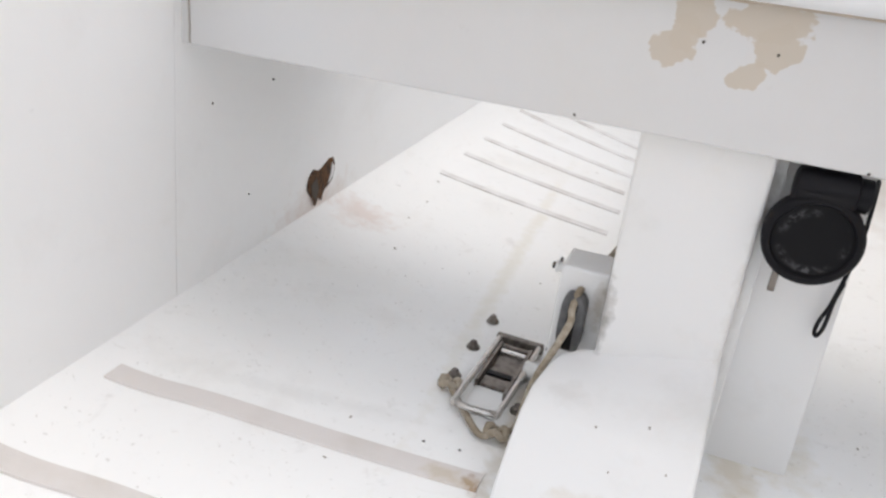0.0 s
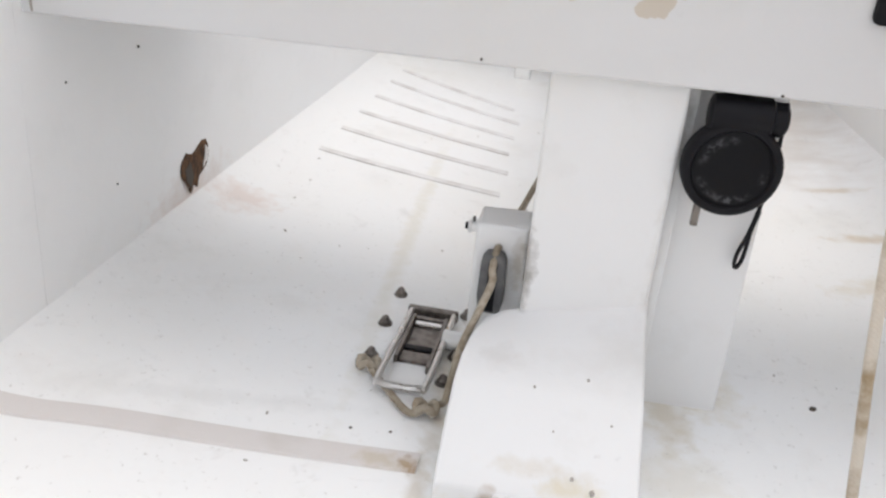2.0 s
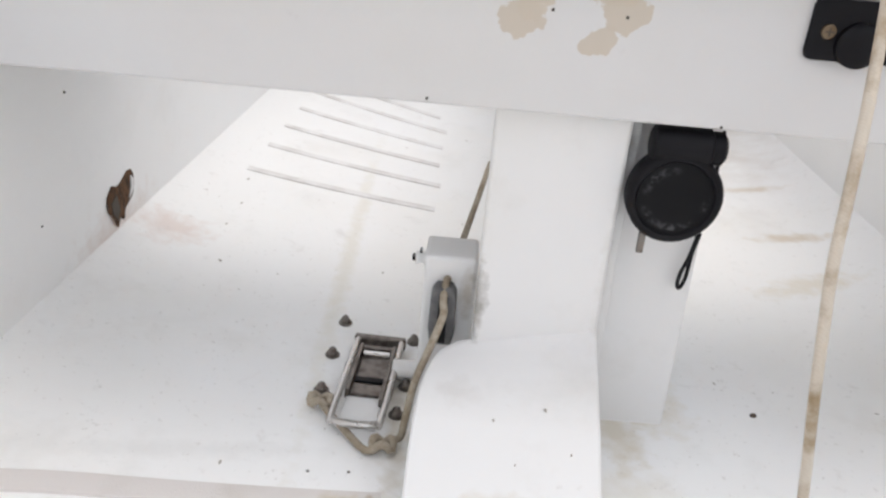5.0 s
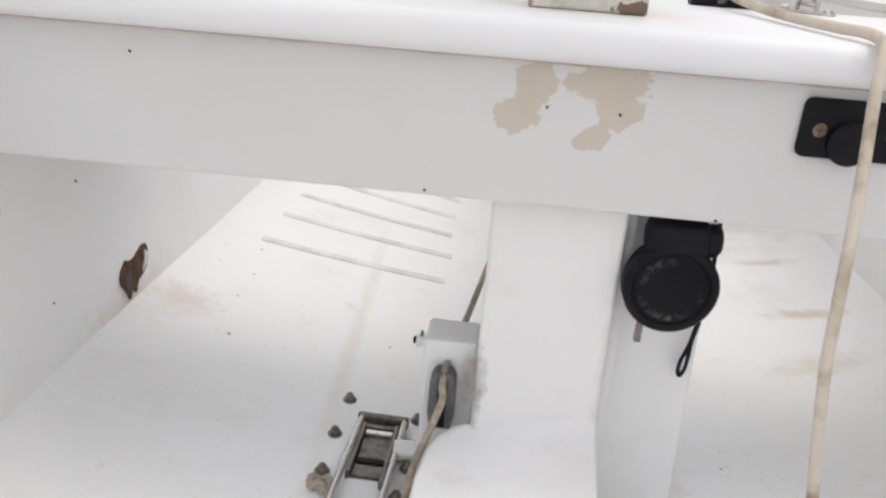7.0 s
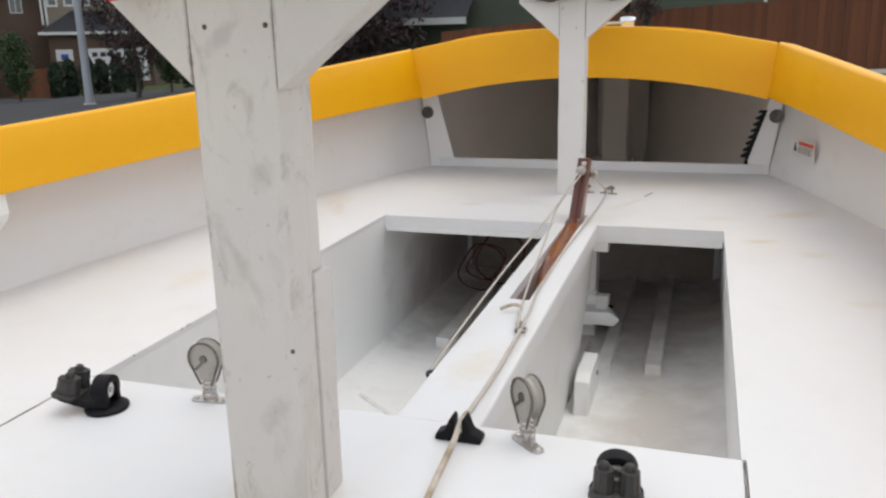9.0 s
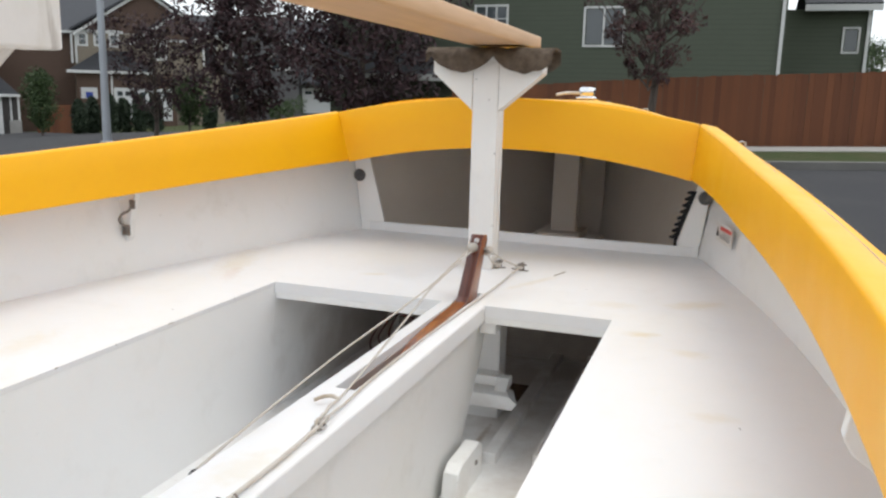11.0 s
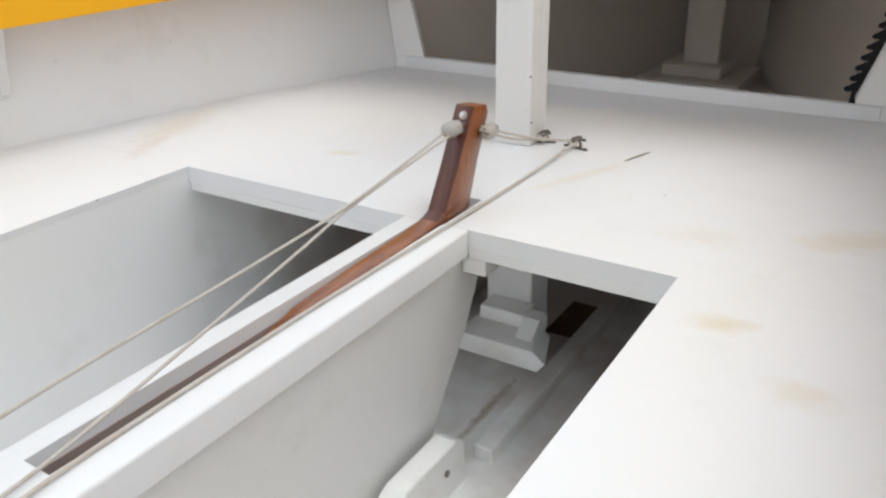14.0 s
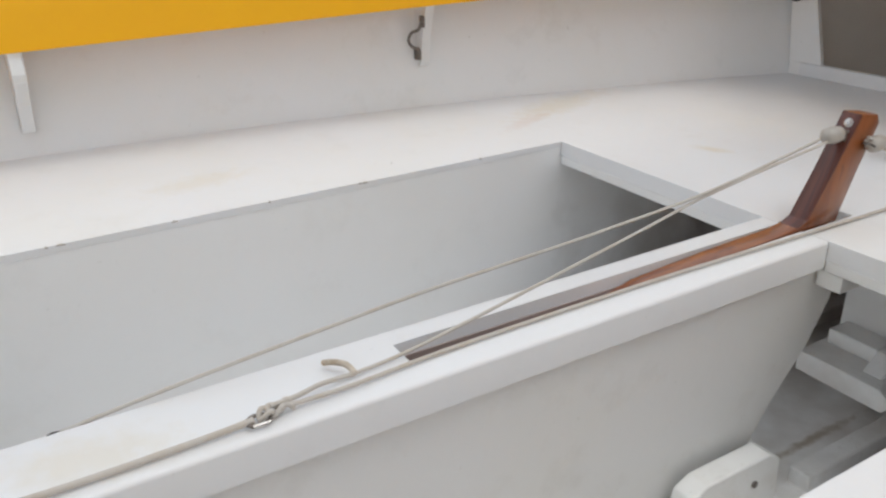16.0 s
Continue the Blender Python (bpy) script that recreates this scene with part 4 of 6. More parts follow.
def knee(side, y, zlow, ogee=False):
    e = coaming_half(y, side) + (0.010 if ogee else 0.035)
    hull = lambda z: half(y) + 0.12 * (z - 1) - 0.004
    top = coaming_foot(y) + 0.05
    prof = [(hull(zlow), zlow)]
    for i in range(9):
        t = i / 8
        a = t * math.pi / 2
        prof.append((hull(zlow) - 0.012 - (hull(zlow) - 0.012 - e) * (1 - math.cos(a)) ** 0.9, zlow + 0.012 + (top - 0.03 - zlow) * math.sin(a) ** 1.25))
    if ogee:
        H = top - zlow
        d = hull(zlow) - e
        prof = [(hull(zlow), zlow), (hull(zlow) - 0.022, zlow + 0.004), (hull(zlow) - 0.034, zlow + 0.20 * H), (hull(zlow) - 0.042, zlow + 0.28 * H), (e + 0.30 * d, zlow + 0.40 * H), (e + 0.02 * d, zlow + 0.52 * H), (e - 0.008, zlow + 0.60 * H), (e - 0.004, zlow + 0.72 * H)]
    prof += [(e, top), (hull(top) + 0.01, top)]
    k = prism([(CL + side * d, z) for d, z in prof], "y", y - 0.012, y + 0.012, 0.002)
    return part("knee", k, M["paint"], boat, "curved white knee below the side deck")


for side, y, z in ((-1, 1.83, 1.095), (-1, 0.968, 1.050), (1, 1.92, 1.095), (1, 0.9, 1.045)):
    knee(side, y, z, y < 1.2)

# chocks below the keel
for y in (-0.6, 1.6):
    c = thing("boat_chock", label="plain timber chock under the hull", category="support", group="chocks under the boat")
    part("block", prism([(CL - 0.55, -0.12), (CL + 0.55, -0.12), (CL + 0.60, 0.522), (CL, 0.470), (CL - 0.60, 0.522)], "y", y - 0.06, y + 0.06, 0.01), M["crutch"], c)

# ---- spar crutches and the spar ----


def gusset(cx, y0, y1, w0, w1, z0, z1, z2):
    return prism([(cx - w0, z0), (cx + w0, z0), (cx + w1, z1), (cx + w1, z2), (cx - w1, z2), (cx - w1, z1)], "y", y0, y1, 0.002)


near = thing("spar_crutch", (-0.0755, 0.45, DECK), "tall dirty-white painted timber crutch standing on the thwart", "crutch", "spar crutches")
part("post", box(-0.0445, 0.0445, 0.0, 0.045, 0.0005, 0.66, 0.002), M["crutch"], near)
part("back_board", box(-0.041, 0.0475, 0.0455, 0.082, 0.0005, 0.261, 0.002), M["crutch"], near)
part("back_board", box(-0.043, 0.043, 0.0455, 0.070, 0.2615, 0.66, 0.002), M["crutch"], near)
part("gusset", prism([(-0.0455, 0.455), (-0.0455, 0.60), (-0.162, 0.60), (-0.162, 0.565), (-0.150, 0.555)], "y", -0.001, 0.040, 0.002), M["crutch"], near)
part("gusset", prism([(0.0455, 0.450), (0.0455, 0.60), (0.186, 0.60), (0.186, 0.562), (0.170, 0.549)], "y", -0.001, 0.040, 0.002), M["crutch"], near)
part("cross_board", box(-0.20, 0.178, -0.016, -0.002, 0.558, 0.655, 0.002), M["crutch"], near)
part("cheek", box(0.179, 0.216, -0.014, 0.05, 0.556, 0.64, 0.002), M["crutch"], near)
part("bearer", box(-0.20, 0.19, 0.0005, 0.092, 0.661, 0.678, 0.002), M["carpet"], near)
for x, z in ((-0.0265, 0.509), (0.0375, 0.509), (0.041, 0.193)):
    part("nail_head", lathe([(0.0024, 0.0), (0.0024, -0.0008), (0.0014, -0.0014)], 10, "y", (x, 0, z)), M["grime"], near)

far = thing("spar_crutch", (-0.0565, 2.332, DECK), "white painted timber crutch with carpet-padded head", "crutch", "spar crutches")
part("post", box(-0.0395, 0.0395, 0.0, 0.036, 0.0005, 0.63, 0.002), M["crutch_clean"], far)
part("back_board", box(-0.037, 0.0405, 0.0365, 0.070, 0.0005, 0.60, 0.002), M["crutch_clean"], far)
part("gusset", prism([(-0.0405, 0.488), (-0.0405, 0.632), (-0.166, 0.632), (-0.166, 0.598)], "y", -0.002, 0.060, 0.002), M["crutch_clean"], far)
part("gusset", prism([(0.0415, 0.488), (0.0415, 0.632), (0.172, 0.632), (0.172, 0.598)], "y", -0.002, 0.060, 0.002), M["crutch_clean"], far)
part("bearer", box(-0.166, 0.172, 0.0, 0.070, 0.630, 0.646, 0.002), M["crutch_clean"], far)
# carpet draped over the head, its edge hanging in scallops
rows = []
for i in range(49):
    t = i / 48
    x = -0.181 + 0.385 * t
    hang = 0.010 + 0.050 * abs(math.sin(t * math.pi * 2 - 0.25)) ** 0.7 + 0.006 * noise.noise((x * 30, 0.0, 3.0))
    z = 0.664 + 0.004 * noise.noise((x * 25, 1.0, 0.0))
    e = 0.012 if 0 < i < 48 else 0.0
    rows.append([(x, -0.028, z - hang), (x, -0.032 - e * 0.3, z - hang * 0.4), (x, -0.026, z - 0.003), (x, -0.012, z + 0.008), (x, 0.045, z + 0.011), (x, 0.092, z + 0.006), (x, 0.102, z - 0.02), (x, 0.10, z - hang)])
smooth(part("carpet_pad", skin(rows, (0, 0, -0.006)), M["carpet"], far, "matted brown carpet pad with drooping edge"), 60)
for x, z in ((0.012, 0.52), (0.038, 0.14), (0.036, 0.36), (-0.03, 0.58), (0.042, 0.05)):
    part("nail_head", lathe([(0.002, 0.0), (0.002, -0.0009), (0.001, -0.0012)], 10, "y", (x, -0.0005, z)), M["grime"], far)

spar = thing("wooden_spar", (0.005, 0, 1.683), "pale flat wooden spar lying on two padded crutches", "spar", turn=0.8)
body = prism([(-0.085, -1.0), (0.085, -1.0), (0.085, 2.56), (0.072, 2.615), (0.03, 2.64), (-0.05, 2.64), (-0.078, 2.60), (-0.085, 2.54)], "z", -0.004, 0.038, 0.006, 3)
smooth(part("blade", body, M["spar"], spar), 40)
part("end_cap", prism([(0.066, 2.62), (0.03, 2.6415), (-0.05, 2.6415), (-0.07, 2.61), (-0.05, 2.644), (0.03, 2.644)], "z", 0.0, 0.034), M["varnish"], spar, "darker end grain")

flag = thing("warning_flag", (-0.234, 0.425, 1.66), "red cloth warning flag hanging from the spar", "flag")
rows = []
for i in range(9):
    t = i / 8
    z = -0.115 * t
    wd = 0.042 - 0.031 * t * t
    rows.append([(0.03 + 0.03 * t - wd + 2 * wd * u + 0.004 * math.sin(9 * t), -0.008 + 0.008 * math.sin(5 * u + 3 * t), z - 0.012 * math.sin(u * math.pi) * t) for u in steps(0, 1, 8)])
smooth(part("cloth", skin(rows, (0, 0.002, 0)), M["red_cloth"], flag))

# ---- fittings on the thwart ----


def cam_cleat(at, turn):
    t = thing("cam_cleat", at, "black swivelling cam cleat on the white thwart", "cleat", "cam cleats", turn=turn)
    smooth(part("base", lathe([(0.029, 0.0), (0.030, 0.002), (0.030, 0.005), (0.026, 0.008), (0.020, 0.009)], 36), M["black"], t))
    outer = [(0.023 * math.cos(a), 0.030 + 0.020 * math.sin(a)) for a in steps(-0.5, math.pi + 0.5, 20)]
    horse = [(0.021, 0.008)] + outer + [(-0.021, 0.008), (-0.012, 0.008)]
    horse += [(0.0125 * math.cos(a), 0.029 + 0.0115 * math.sin(a)) for a in steps(math.pi + 0.5, -0.5, 16)] + [(0.012, 0.008)]
    smooth(part("fairlead", prism(horse, "x", -0.010, 0.012, 0.0025, 3), M["black"], t), 40)
    smooth(part("sheave", lathe([(0.0105, -0.006), (0.0115, -0.004), (0.0085, 0.0), (0.0115, 0.004), (0.0105, 0.006)], 24, "x", (0.002, 0, 0.029)), M["wplastic"], t, "shiny pale sheave"))
    smooth(part("sheave_pin", lathe([(0.004, -0.009), (0.004, 0.009)], 14, "x", (0.002, 0, 0.029)), M["steel"], t))
    up = pose(-0.012, 0, 0.008, 0, 14, 0) @ Matrix.Translation((0.012, 0, -0.008))
    smooth(part("arm", moved(prism([(-0.068, 0.012), (-0.060, 0.007), (-0.008, 0.004), (-0.008, 0.014), (-0.030, 0.017), (-0.040, 0.019), (-0.068, 0.018)], "y", -0.019, 0.019, 0.003, 3), up), M["black"], t), 45)
    for s in (-1, 1):
        cam = [(-0.050 + 0.017 * math.cos(a) * (1 + 0.05 * math.cos(9 * a)), s * 0.0135 + 0.0115 * math.sin(a) * (1 + 0.05 * math.cos(9 * a))) for a in steps(0, 2 * math.pi * 47 / 48, 47)]
        jaw = prism(cam, "z", 0.019, 0.045, 0.0)
        for v in jaw.verts:
            if v.co.z > 0.04:
                v.co.y = s * 0.0135 + (v.co.y - s * 0.0135) * 0.86
                v.co.x = -0.050 + (v.co.x + 0.050) * 0.86
                v.co.z += 0.12 * (v.co.x + 0.050)
        smooth(part("jaw", moved(jaw, up), M["dusty"], t, "dusty black ribbed jaw"), 35)
        smooth(part("bolt", moved(lathe([(0.0062, 0.044), (0.0062, 0.049), (0.0045, 0.052), (0.002, 0.053)], 18, "z", (-0.050, s * 0.0135, 0)), up), M["dusty"], t))
    smooth(part("jaw_cap", moved(prism([(-0.069, -0.024), (-0.062, -0.029), (-0.038, -0.027), (-0.032, -0.016), (-0.032, 0.016), (-0.038, 0.027), (-0.062, 0.029), (-0.069, 0.024)], "z", 0.0155, 0.0215, 0.0015), up), M["dusty"], t), 40)
    return t


cam_cleat((-0.433, 0.619, DECK), 14)
cam_cleat((0.276, 0.592, DECK), 95)


def stand_up_block(at, turn):
    t = thing("stand_up_block", at, "pulley block standing on a spring on the thwart edge", "pulley", "stand-up blocks", turn=turn)
    part("foot", prism([(-0.034, -0.006), (-0.027, -0.010), (0.027, -0.010), (0.034, -0.006), (0.034, 0.006), (0.027, 0.010), (-0.027, 0.010), (-0.034, 0.006)], "z", 0.0, 0.003, 0.0008), M["steel"], t)
    for s in (-1, 1):
        smooth(part("screw", lathe([(0.0055, 0.003), (0.005, 0.0055), (0.002, 0.007)], 12, "z", (s * 0.027, 0, 0)), M["steel"], t))
    part("saddle", tube(curve_through([(-0.012, 0, 0.003), (-0.011, 0, 0.014), (0, 0, 0.020), (0.011, 0, 0.014), (0.012, 0, 0.003)], 5), 0.0028, 8), M["steel"], t)
    coil = [(0.0105 * math.cos(2 * math.pi * i / 12), 0.0105 * math.sin(2 * math.pi * i / 12), 0.006 + 0.036 * i / 60) for i in range(61)]
    smooth(part("spring", tube(coil, 0.0016, 6), M["steel"], t, "bright coiled steel spring"))
    c = (0.0, 0.0, 0.074)
    drop = []
    for i in range(28):
        a = -math.pi * 0.09 + (math.pi * 1.18) * i / 27
        drop.append((0.0265 * math.cos(a), 0.074 + 0.0265 * math.sin(a)))
    drop += [(-0.0115, 0.043), (-0.009, 0.038), (0.009, 0.038), (0.0115, 0.043)]
    for s in (-1, 1):
        y = s * 0.0085
        smooth(part("cheek", prism(drop, "y", y - 0.0012, y + 0.0012, 0.0006), M["cloudy"], t, "clouded translucent cheek plate"), 40)
        path = [(x * 1.03, s * 0.0105, z) for x, z in drop[:28]]
        path = [(-0.010, s * 0.008, 0.030)] + path[::-1] + [(0.010, s * 0.008, 0.030)]
        smooth(part("strap", tube(path, 0.0019, 6), M["dull"], t, "dark steel strap"))
    smooth(part("sheave", lathe([(0.027, -0.0068), (0.023, -0.003), (0.023, 0.003), (0.027, 0.0068)], 32, "y", c), M["cloudy"], t))
    smooth(part("pin", lathe([(0.0062, -0.013), (0.0068, -0.012), (0.0068, 0.012), (0.0062, 0.013)], 14, "y", c), M["dull"], t))
    part("stop", prism([(-0.020, 0.056), (-0.017, 0.053), (0.001, 0.068), (-0.001, 0.072)], "y", -0.0115, -0.010, 0.0003), M["dull"], t)
    return t


for blk_, at_, turn_ in ((None, (-0.305, 0.681, DECK), 6), (None, (0.158, 0.676, DECK), -44)):
    blk_ = stand_up_block(at_, turn_)
    blk_.scale = (0.82, 0.9, 0.9)

lead = thing("rope_fairlead", (0.072, 0.668, DECK), "black plastic rope lead on the thwart edge", "fairlead")
lead.scale = (0.84, 0.9, 0.84)
for s in (-1, 1):
    smooth(part("horn", prism([(s * 0.006, 0.0), (s * 0.036, 0.0), (s * 0.036, 0.009), (s * 0.020, 0.017), (s * 0.014, 0.034), (s * 0.010, 0.040), (s * 0.006, 0.036)], "y", -0.013, 0.013, 0.003, 3), M["black"], lead), 50)
part("base", box(-0.034, 0.034, -0.012, 0.012, 0.0, 0.004, 0.001), M["black"], lead)

# cleat plate on the beam's face
plate = thing("deck_plate_lead", (0.109, 0.383, 0.942), "black plastic lead plate screwed to the white beam", "fairlead")
smooth(part("plate", prism([(0.037 * a, 0.0205 * b) for a, b in ((-1, -0.75), (-0.96, -0.93), (-0.87, -1), (0.87, -1), (0.96, -0.93), (1, -0.75), (1, 0.75), (0.96, 0.93), (0.87, 1), (-0.87, 1), (-0.96, 0.93), (-1, 0.75))], "y", -0.0045, -0.0002, 0.001), M["black"], plate), 50)
smooth(part("boss", lathe([(0.0150, -0.0045), (0.0150, -0.010), (0.012, -0.013), (0.007, -0.014)], 28, "y", (-0.004, 0, -0.0085)), M["black"], plate))
for s in (-1, 1):
    sc = part("screw", lathe([(0.0052, -0.0045), (0.0048, -0.006), (0.002, -0.0066)], 14, "y", (s * 0.0245, 0, -0.001)), M["bronze"], plate, "brass-coloured cross-head screw")
    part("slot", merged(box(s * 0.0245 - 0.003, s * 0.0245 + 0.003, -0.0069, -0.0064, -0.0016, -0.0004), box(s * 0.0245 - 0.0006, s * 0.0245 + 0.0006, -0.0069, -0.0064, -0.004, 0.002)), M["grime"], sc)

# ---- hanging black hand lamp ----
lamp = thing("hand_lamp", (0.0090, 0.390, 0.8100), "round black rubber hand lamp hanging under the thwart", "lamp")
lamp.scale = (0.88, 0.9, 0.88)
smooth(part("head", lathe([(0.012, 0.03), (0.036, 0.026), (0.041, 0.010), (0.041, -0.004), (0.038, -0.0075), (0.034, -0.0075), (0.0325, -0.0055)], 40, "y"), M["black"], lamp), 50)
smooth(part("lens", lathe([(0.0325, -0.0055), (0.029, -0.0068), (0.015, -0.0075), (0.002, -0.0076)], 32, "y"), M["lens"], lamp, "black scuffed lens"), 60)
smooth(part("handle", lathe([(0.012, -0.030), (0.016, -0.028), (0.017, -0.02), (0.017, 0.018), (0.0145, 0.020), (0.0145, 0.029), (0.011, 0.032)], 24, "x", (0.004, 0.008, 0.043)), M["black"], lamp))
part("bracket", box(-0.024, 0.024, 0.000, 0.022, 0.018, 0.056, 0.003), M["black"], lamp)
part("switch_pin", box(-0.0225, -0.0165, 0.0, 0.005, -0.056, -0.036, 0.001), M["dull"], lamp, "short dull metal pin")
loop = curve_through([(0.036, 0.014, 0.044), (0.041, 0.035, 0.050), (0.045, 0.044, 0.020), (0.046, 0.044, -0.013), (0.043, 0.044, -0.045), (0.0385, 0.044, -0.075), (0.034, 0.044, -0.092), (0.033, 0.044, -0.104), (0.0355, 0.044, -0.109), (0.039, 0.044, -0.100), (0.040, 0.044, -0.085), (0.0405, 0.044, -0.070), (0.0435, 0.043, -0.050)], 7)
smooth(part("lanyard", tube(loop, 0.0019, 6), M["black"], lamp, "thin black wrist cord"))

# ---- bailer and its bolts in the sole ----
bz = sole_z(-0.225) + 0.001
bail = thing("self_bailer", (-0.2237, 0.449, bz), "stainless steel self-bailer set in the white floor", "bailer", turn=-1.5)
bail.scale = (0.86, 0.96, 1)
fr = curve_through([(-0.026, 0.078, 0.008), (-0.026, -0.060, 0.012), (-0.022, -0.074, 0.013), (0.0, -0.078, 0.014), (0.022, -0.074, 0.013), (0.026, -0.060, 0.012), (0.026, 0.078, 0.008)], 6)
smooth(part("bail_handle", tube(fr, 0.0036, 8), M["steel"], bail))
part("hinge_bar", box(-0.031, 0.031, 0.074, 0.082, 0.0, 0.012, 0.002), M["dull"], bail)
part("well", merged(box(-0.022, -0.017, -0.02, 0.066, -0.002, 0.010, 0.001), box(0.017, 0.022, -0.032, 0.066, -0.002, 0.010, 0.001), box(-0.022, 0.022, 0.06, 0.066, -0.002, 0.008, 0.001)), M["dull"], bail)
part("flap", box(-0.0165, 0.0165, 0.0, 0.059, 0.0, 0.003, 0.001), M["dull"], bail, "dull grey flap")
part("flap_rib", box(-0.016, 0.016, 0.002, 0.010, 0.0032, 0.006, 0.001), M["black"], bail)
part("flap_rib", box(-0.016, 0.016, 0.050, 0.057, 0.0032, 0.007, 0.001), M["steel"], bail)
part("flap_edge", box(-0.0165, 0.0165, -0.018, -0.0005, 0.0, 0.0045, 0.001), M["dull"], bail)
part("tray", box(-0.020, 0.020, -0.066, -0.019, 0.0, 0.0015), M["wplastic"], bail, "white worn tray")
for i, (x, y) in enumerate(((-0.265, 0.563), (-0.267, 0.498), (-0.266, 0.436), (-0.188, 0.541), (-0.188, 0.458), (-0.192, 0.413))):
    nut = thing("bolt_nut", (x, y, sole_z(x)), "small domed steel nut on a through-bolt", "nut", "bailer nuts")
    nut.scale = (0.88, 0.88, 0.76)
    smooth(part("washer", lathe([(0.0085, 0.0), (0.0085, 0.0015), (0.006, 0.0018)], 16), M["dull"], nut))
    part("hex", lathe([(0.0064, 0.0016), (0.0064, 0.006), (0.0045, 0.0075)], 6), M["dull"], nut)
    smooth(part("dome", lathe([(0.0044, 0.0072), (0.004, 0.0105), (0.002, 0.0125)], 12), M["dull"], nut))

gb = thing("line_guide", (-0.158, 0.424, 0.676), "grey plastic line guide on the mast box", "fairlead")
smooth(part("body", prism([(-0.012, -0.038), (0.012, -0.038), (0.015, -0.02), (0.014, 0.022), (0.009, 0.031), (-0.009, 0.031), (-0.014, 0.022), (-0.015, -0.02)], "y", -0.014, 0.006, 0.003, 3), M["grey"], gb), 50)
part("throat", box(-0.005, 0.005, -0.0155, -0.0142, -0.034, 0.024, 0.0004), M["black"], gb)
gb.scale = (0.78, 0.9, 0.80)
valve = thing("drain_valve", (-0.1755, 0.452, 0.709), "small white plastic drain valve on the block", "valve")
smooth(part("stub", lathe([(0.008, 0.0), (0.008, -0.005), (0.006, -0.006), (0.006, -0.012), (0.0075, -0.013), (0.0075, -0.017), (0.004, -0.018)], 16, "x"), M["wplastic"], valve))
smooth(part("plug", lathe([(0.004, -0.018), (0.004, -0.022), (0.001, -0.0225)], 12, "x"), M["black"], valve))
part("key", box(-0.012, -0.008, -0.002, 0.002, 0.006, 0.012, 0.0008), M["grey"], valve)
valve.scale = (0.62, 0.8, 0.8)
kn = thing("pvc_elbow", (-0.189, 0.472, bz + 0.003), "white plastic pipe end beside the bailer", "pipe")
smooth(part("pipe", lathe([(0.009, -0.014), (0.010, -0.012), (0.010, 0.008), (0.008, 0.014)], 18, "x", (0, 0, 0.006)), M["wplastic"], kn))


def rope(name, pts, r, label, mat="rope", fibre=None):
    ob = smooth(part(name, tube(curve_through(pts, 8), r, 10), M[mat], None), 60)
    return tagged(ob, label, "rope")


s0 = sole_z(-0.24)
rope("bailer_line", [(-0.120, 0.82, 0.678), (-0.138, 0.62, 0.689), (-0.154, 0.45, 0.700), (-0.157, 0.425, 0.702), (-0.158, 0.407, 0.692), (-0.157, 0.403, 0.680), (-0.165, 0.392, 0.656), (-0.1755, 0.380, 0.627), (-0.181, 0.374, 0.594), (-0.184, 0.369, s0 + 0.010), (-0.192, 0.368, s0 + 0.006), (-0.199, 0.360, s0 + 0.006), (-0.212, 0.353, s0 + 0.005), (-0.238, 0.381, s0 + 0.006), (-0.259, 0.406, s0 + 0.007)],
     0.0033, "dirty cream cord led from a guide to the floor bolt", "dirty_rope")
for q in ((-0.262, 0.410, s0 + 0.008), (-0.198, 0.359, s0 + 0.007)):
    kp = [(q[0] + 0.009 * math.cos(a), q[1] + 0.006 * math.sin(a), q[2] + 0.0035 * math.sin(3 * a) + 0.002) for a in steps(0, 2 * math.pi * 15 / 16, 15)]
    tagged(smooth(part("rope_knot", tube(kp, 0.0037, 8, closed=True), M["dirty_rope"], None), 60), "frayed cream knot in the floor cord", "rope")

rope("trunk_line", [(0.066, 1.05, 1.008), (0.067, 1.0, 1.006), (0.069, 0.86, 1.006), (0.072, 0.71, 1.016), (0.073, 0.69, 1.020)], 0.0036, "thin line along the trunk to its lead", "line")
rope("sheet_rope", [(0.073, 0.70, 1.020), (0.073, 0.668, 1.022), (0.074, 0.63, 1.012), (0.080, 0.52, 1.007), (0.092, 0.42, 1.006), (0.100, 0.372, 1.006), (0.101, 0.352, 0.999), (0.096, 0.336, 0.974), (0.092, 0.318, 0.94), (0.088, 0.300, 0.90), (0.084, 0.284, 0.86), (0.083, 0.274, 0.815), (0.088, 0.270, 0.77), (0.096, 0.270, 0.72), (0.105, 0.270, 0.67), (0.116, 0.270, 0.61), (0.125, 0.266, sole_z(0.13) + 0.016), (0.132, 0.256, sole_z(0.14) + 0.006), (0.142, 0.225, sole_z(0.14) + 0.005), (0.150, 0.14, sole_z(0.15) + 0.005), (0.158, 0.0, sole_z(0.16) + 0.005)],
     0.0039, "thick cream rope over the thwart edge to the floor")
rope("deck_line", [(0.066, 2.352, 1.012), (0.062, 2.15, 1.0045), (0.058, 1.93, 1.0045), (0.048, 1.6, 1.0035), (0.049, 1.3, 1.0035), (0.060, 1.16, 1.006), (0.062, 1.09, 1.009)], 0.0026, "thin line along the trunk to a deck eye", "line")
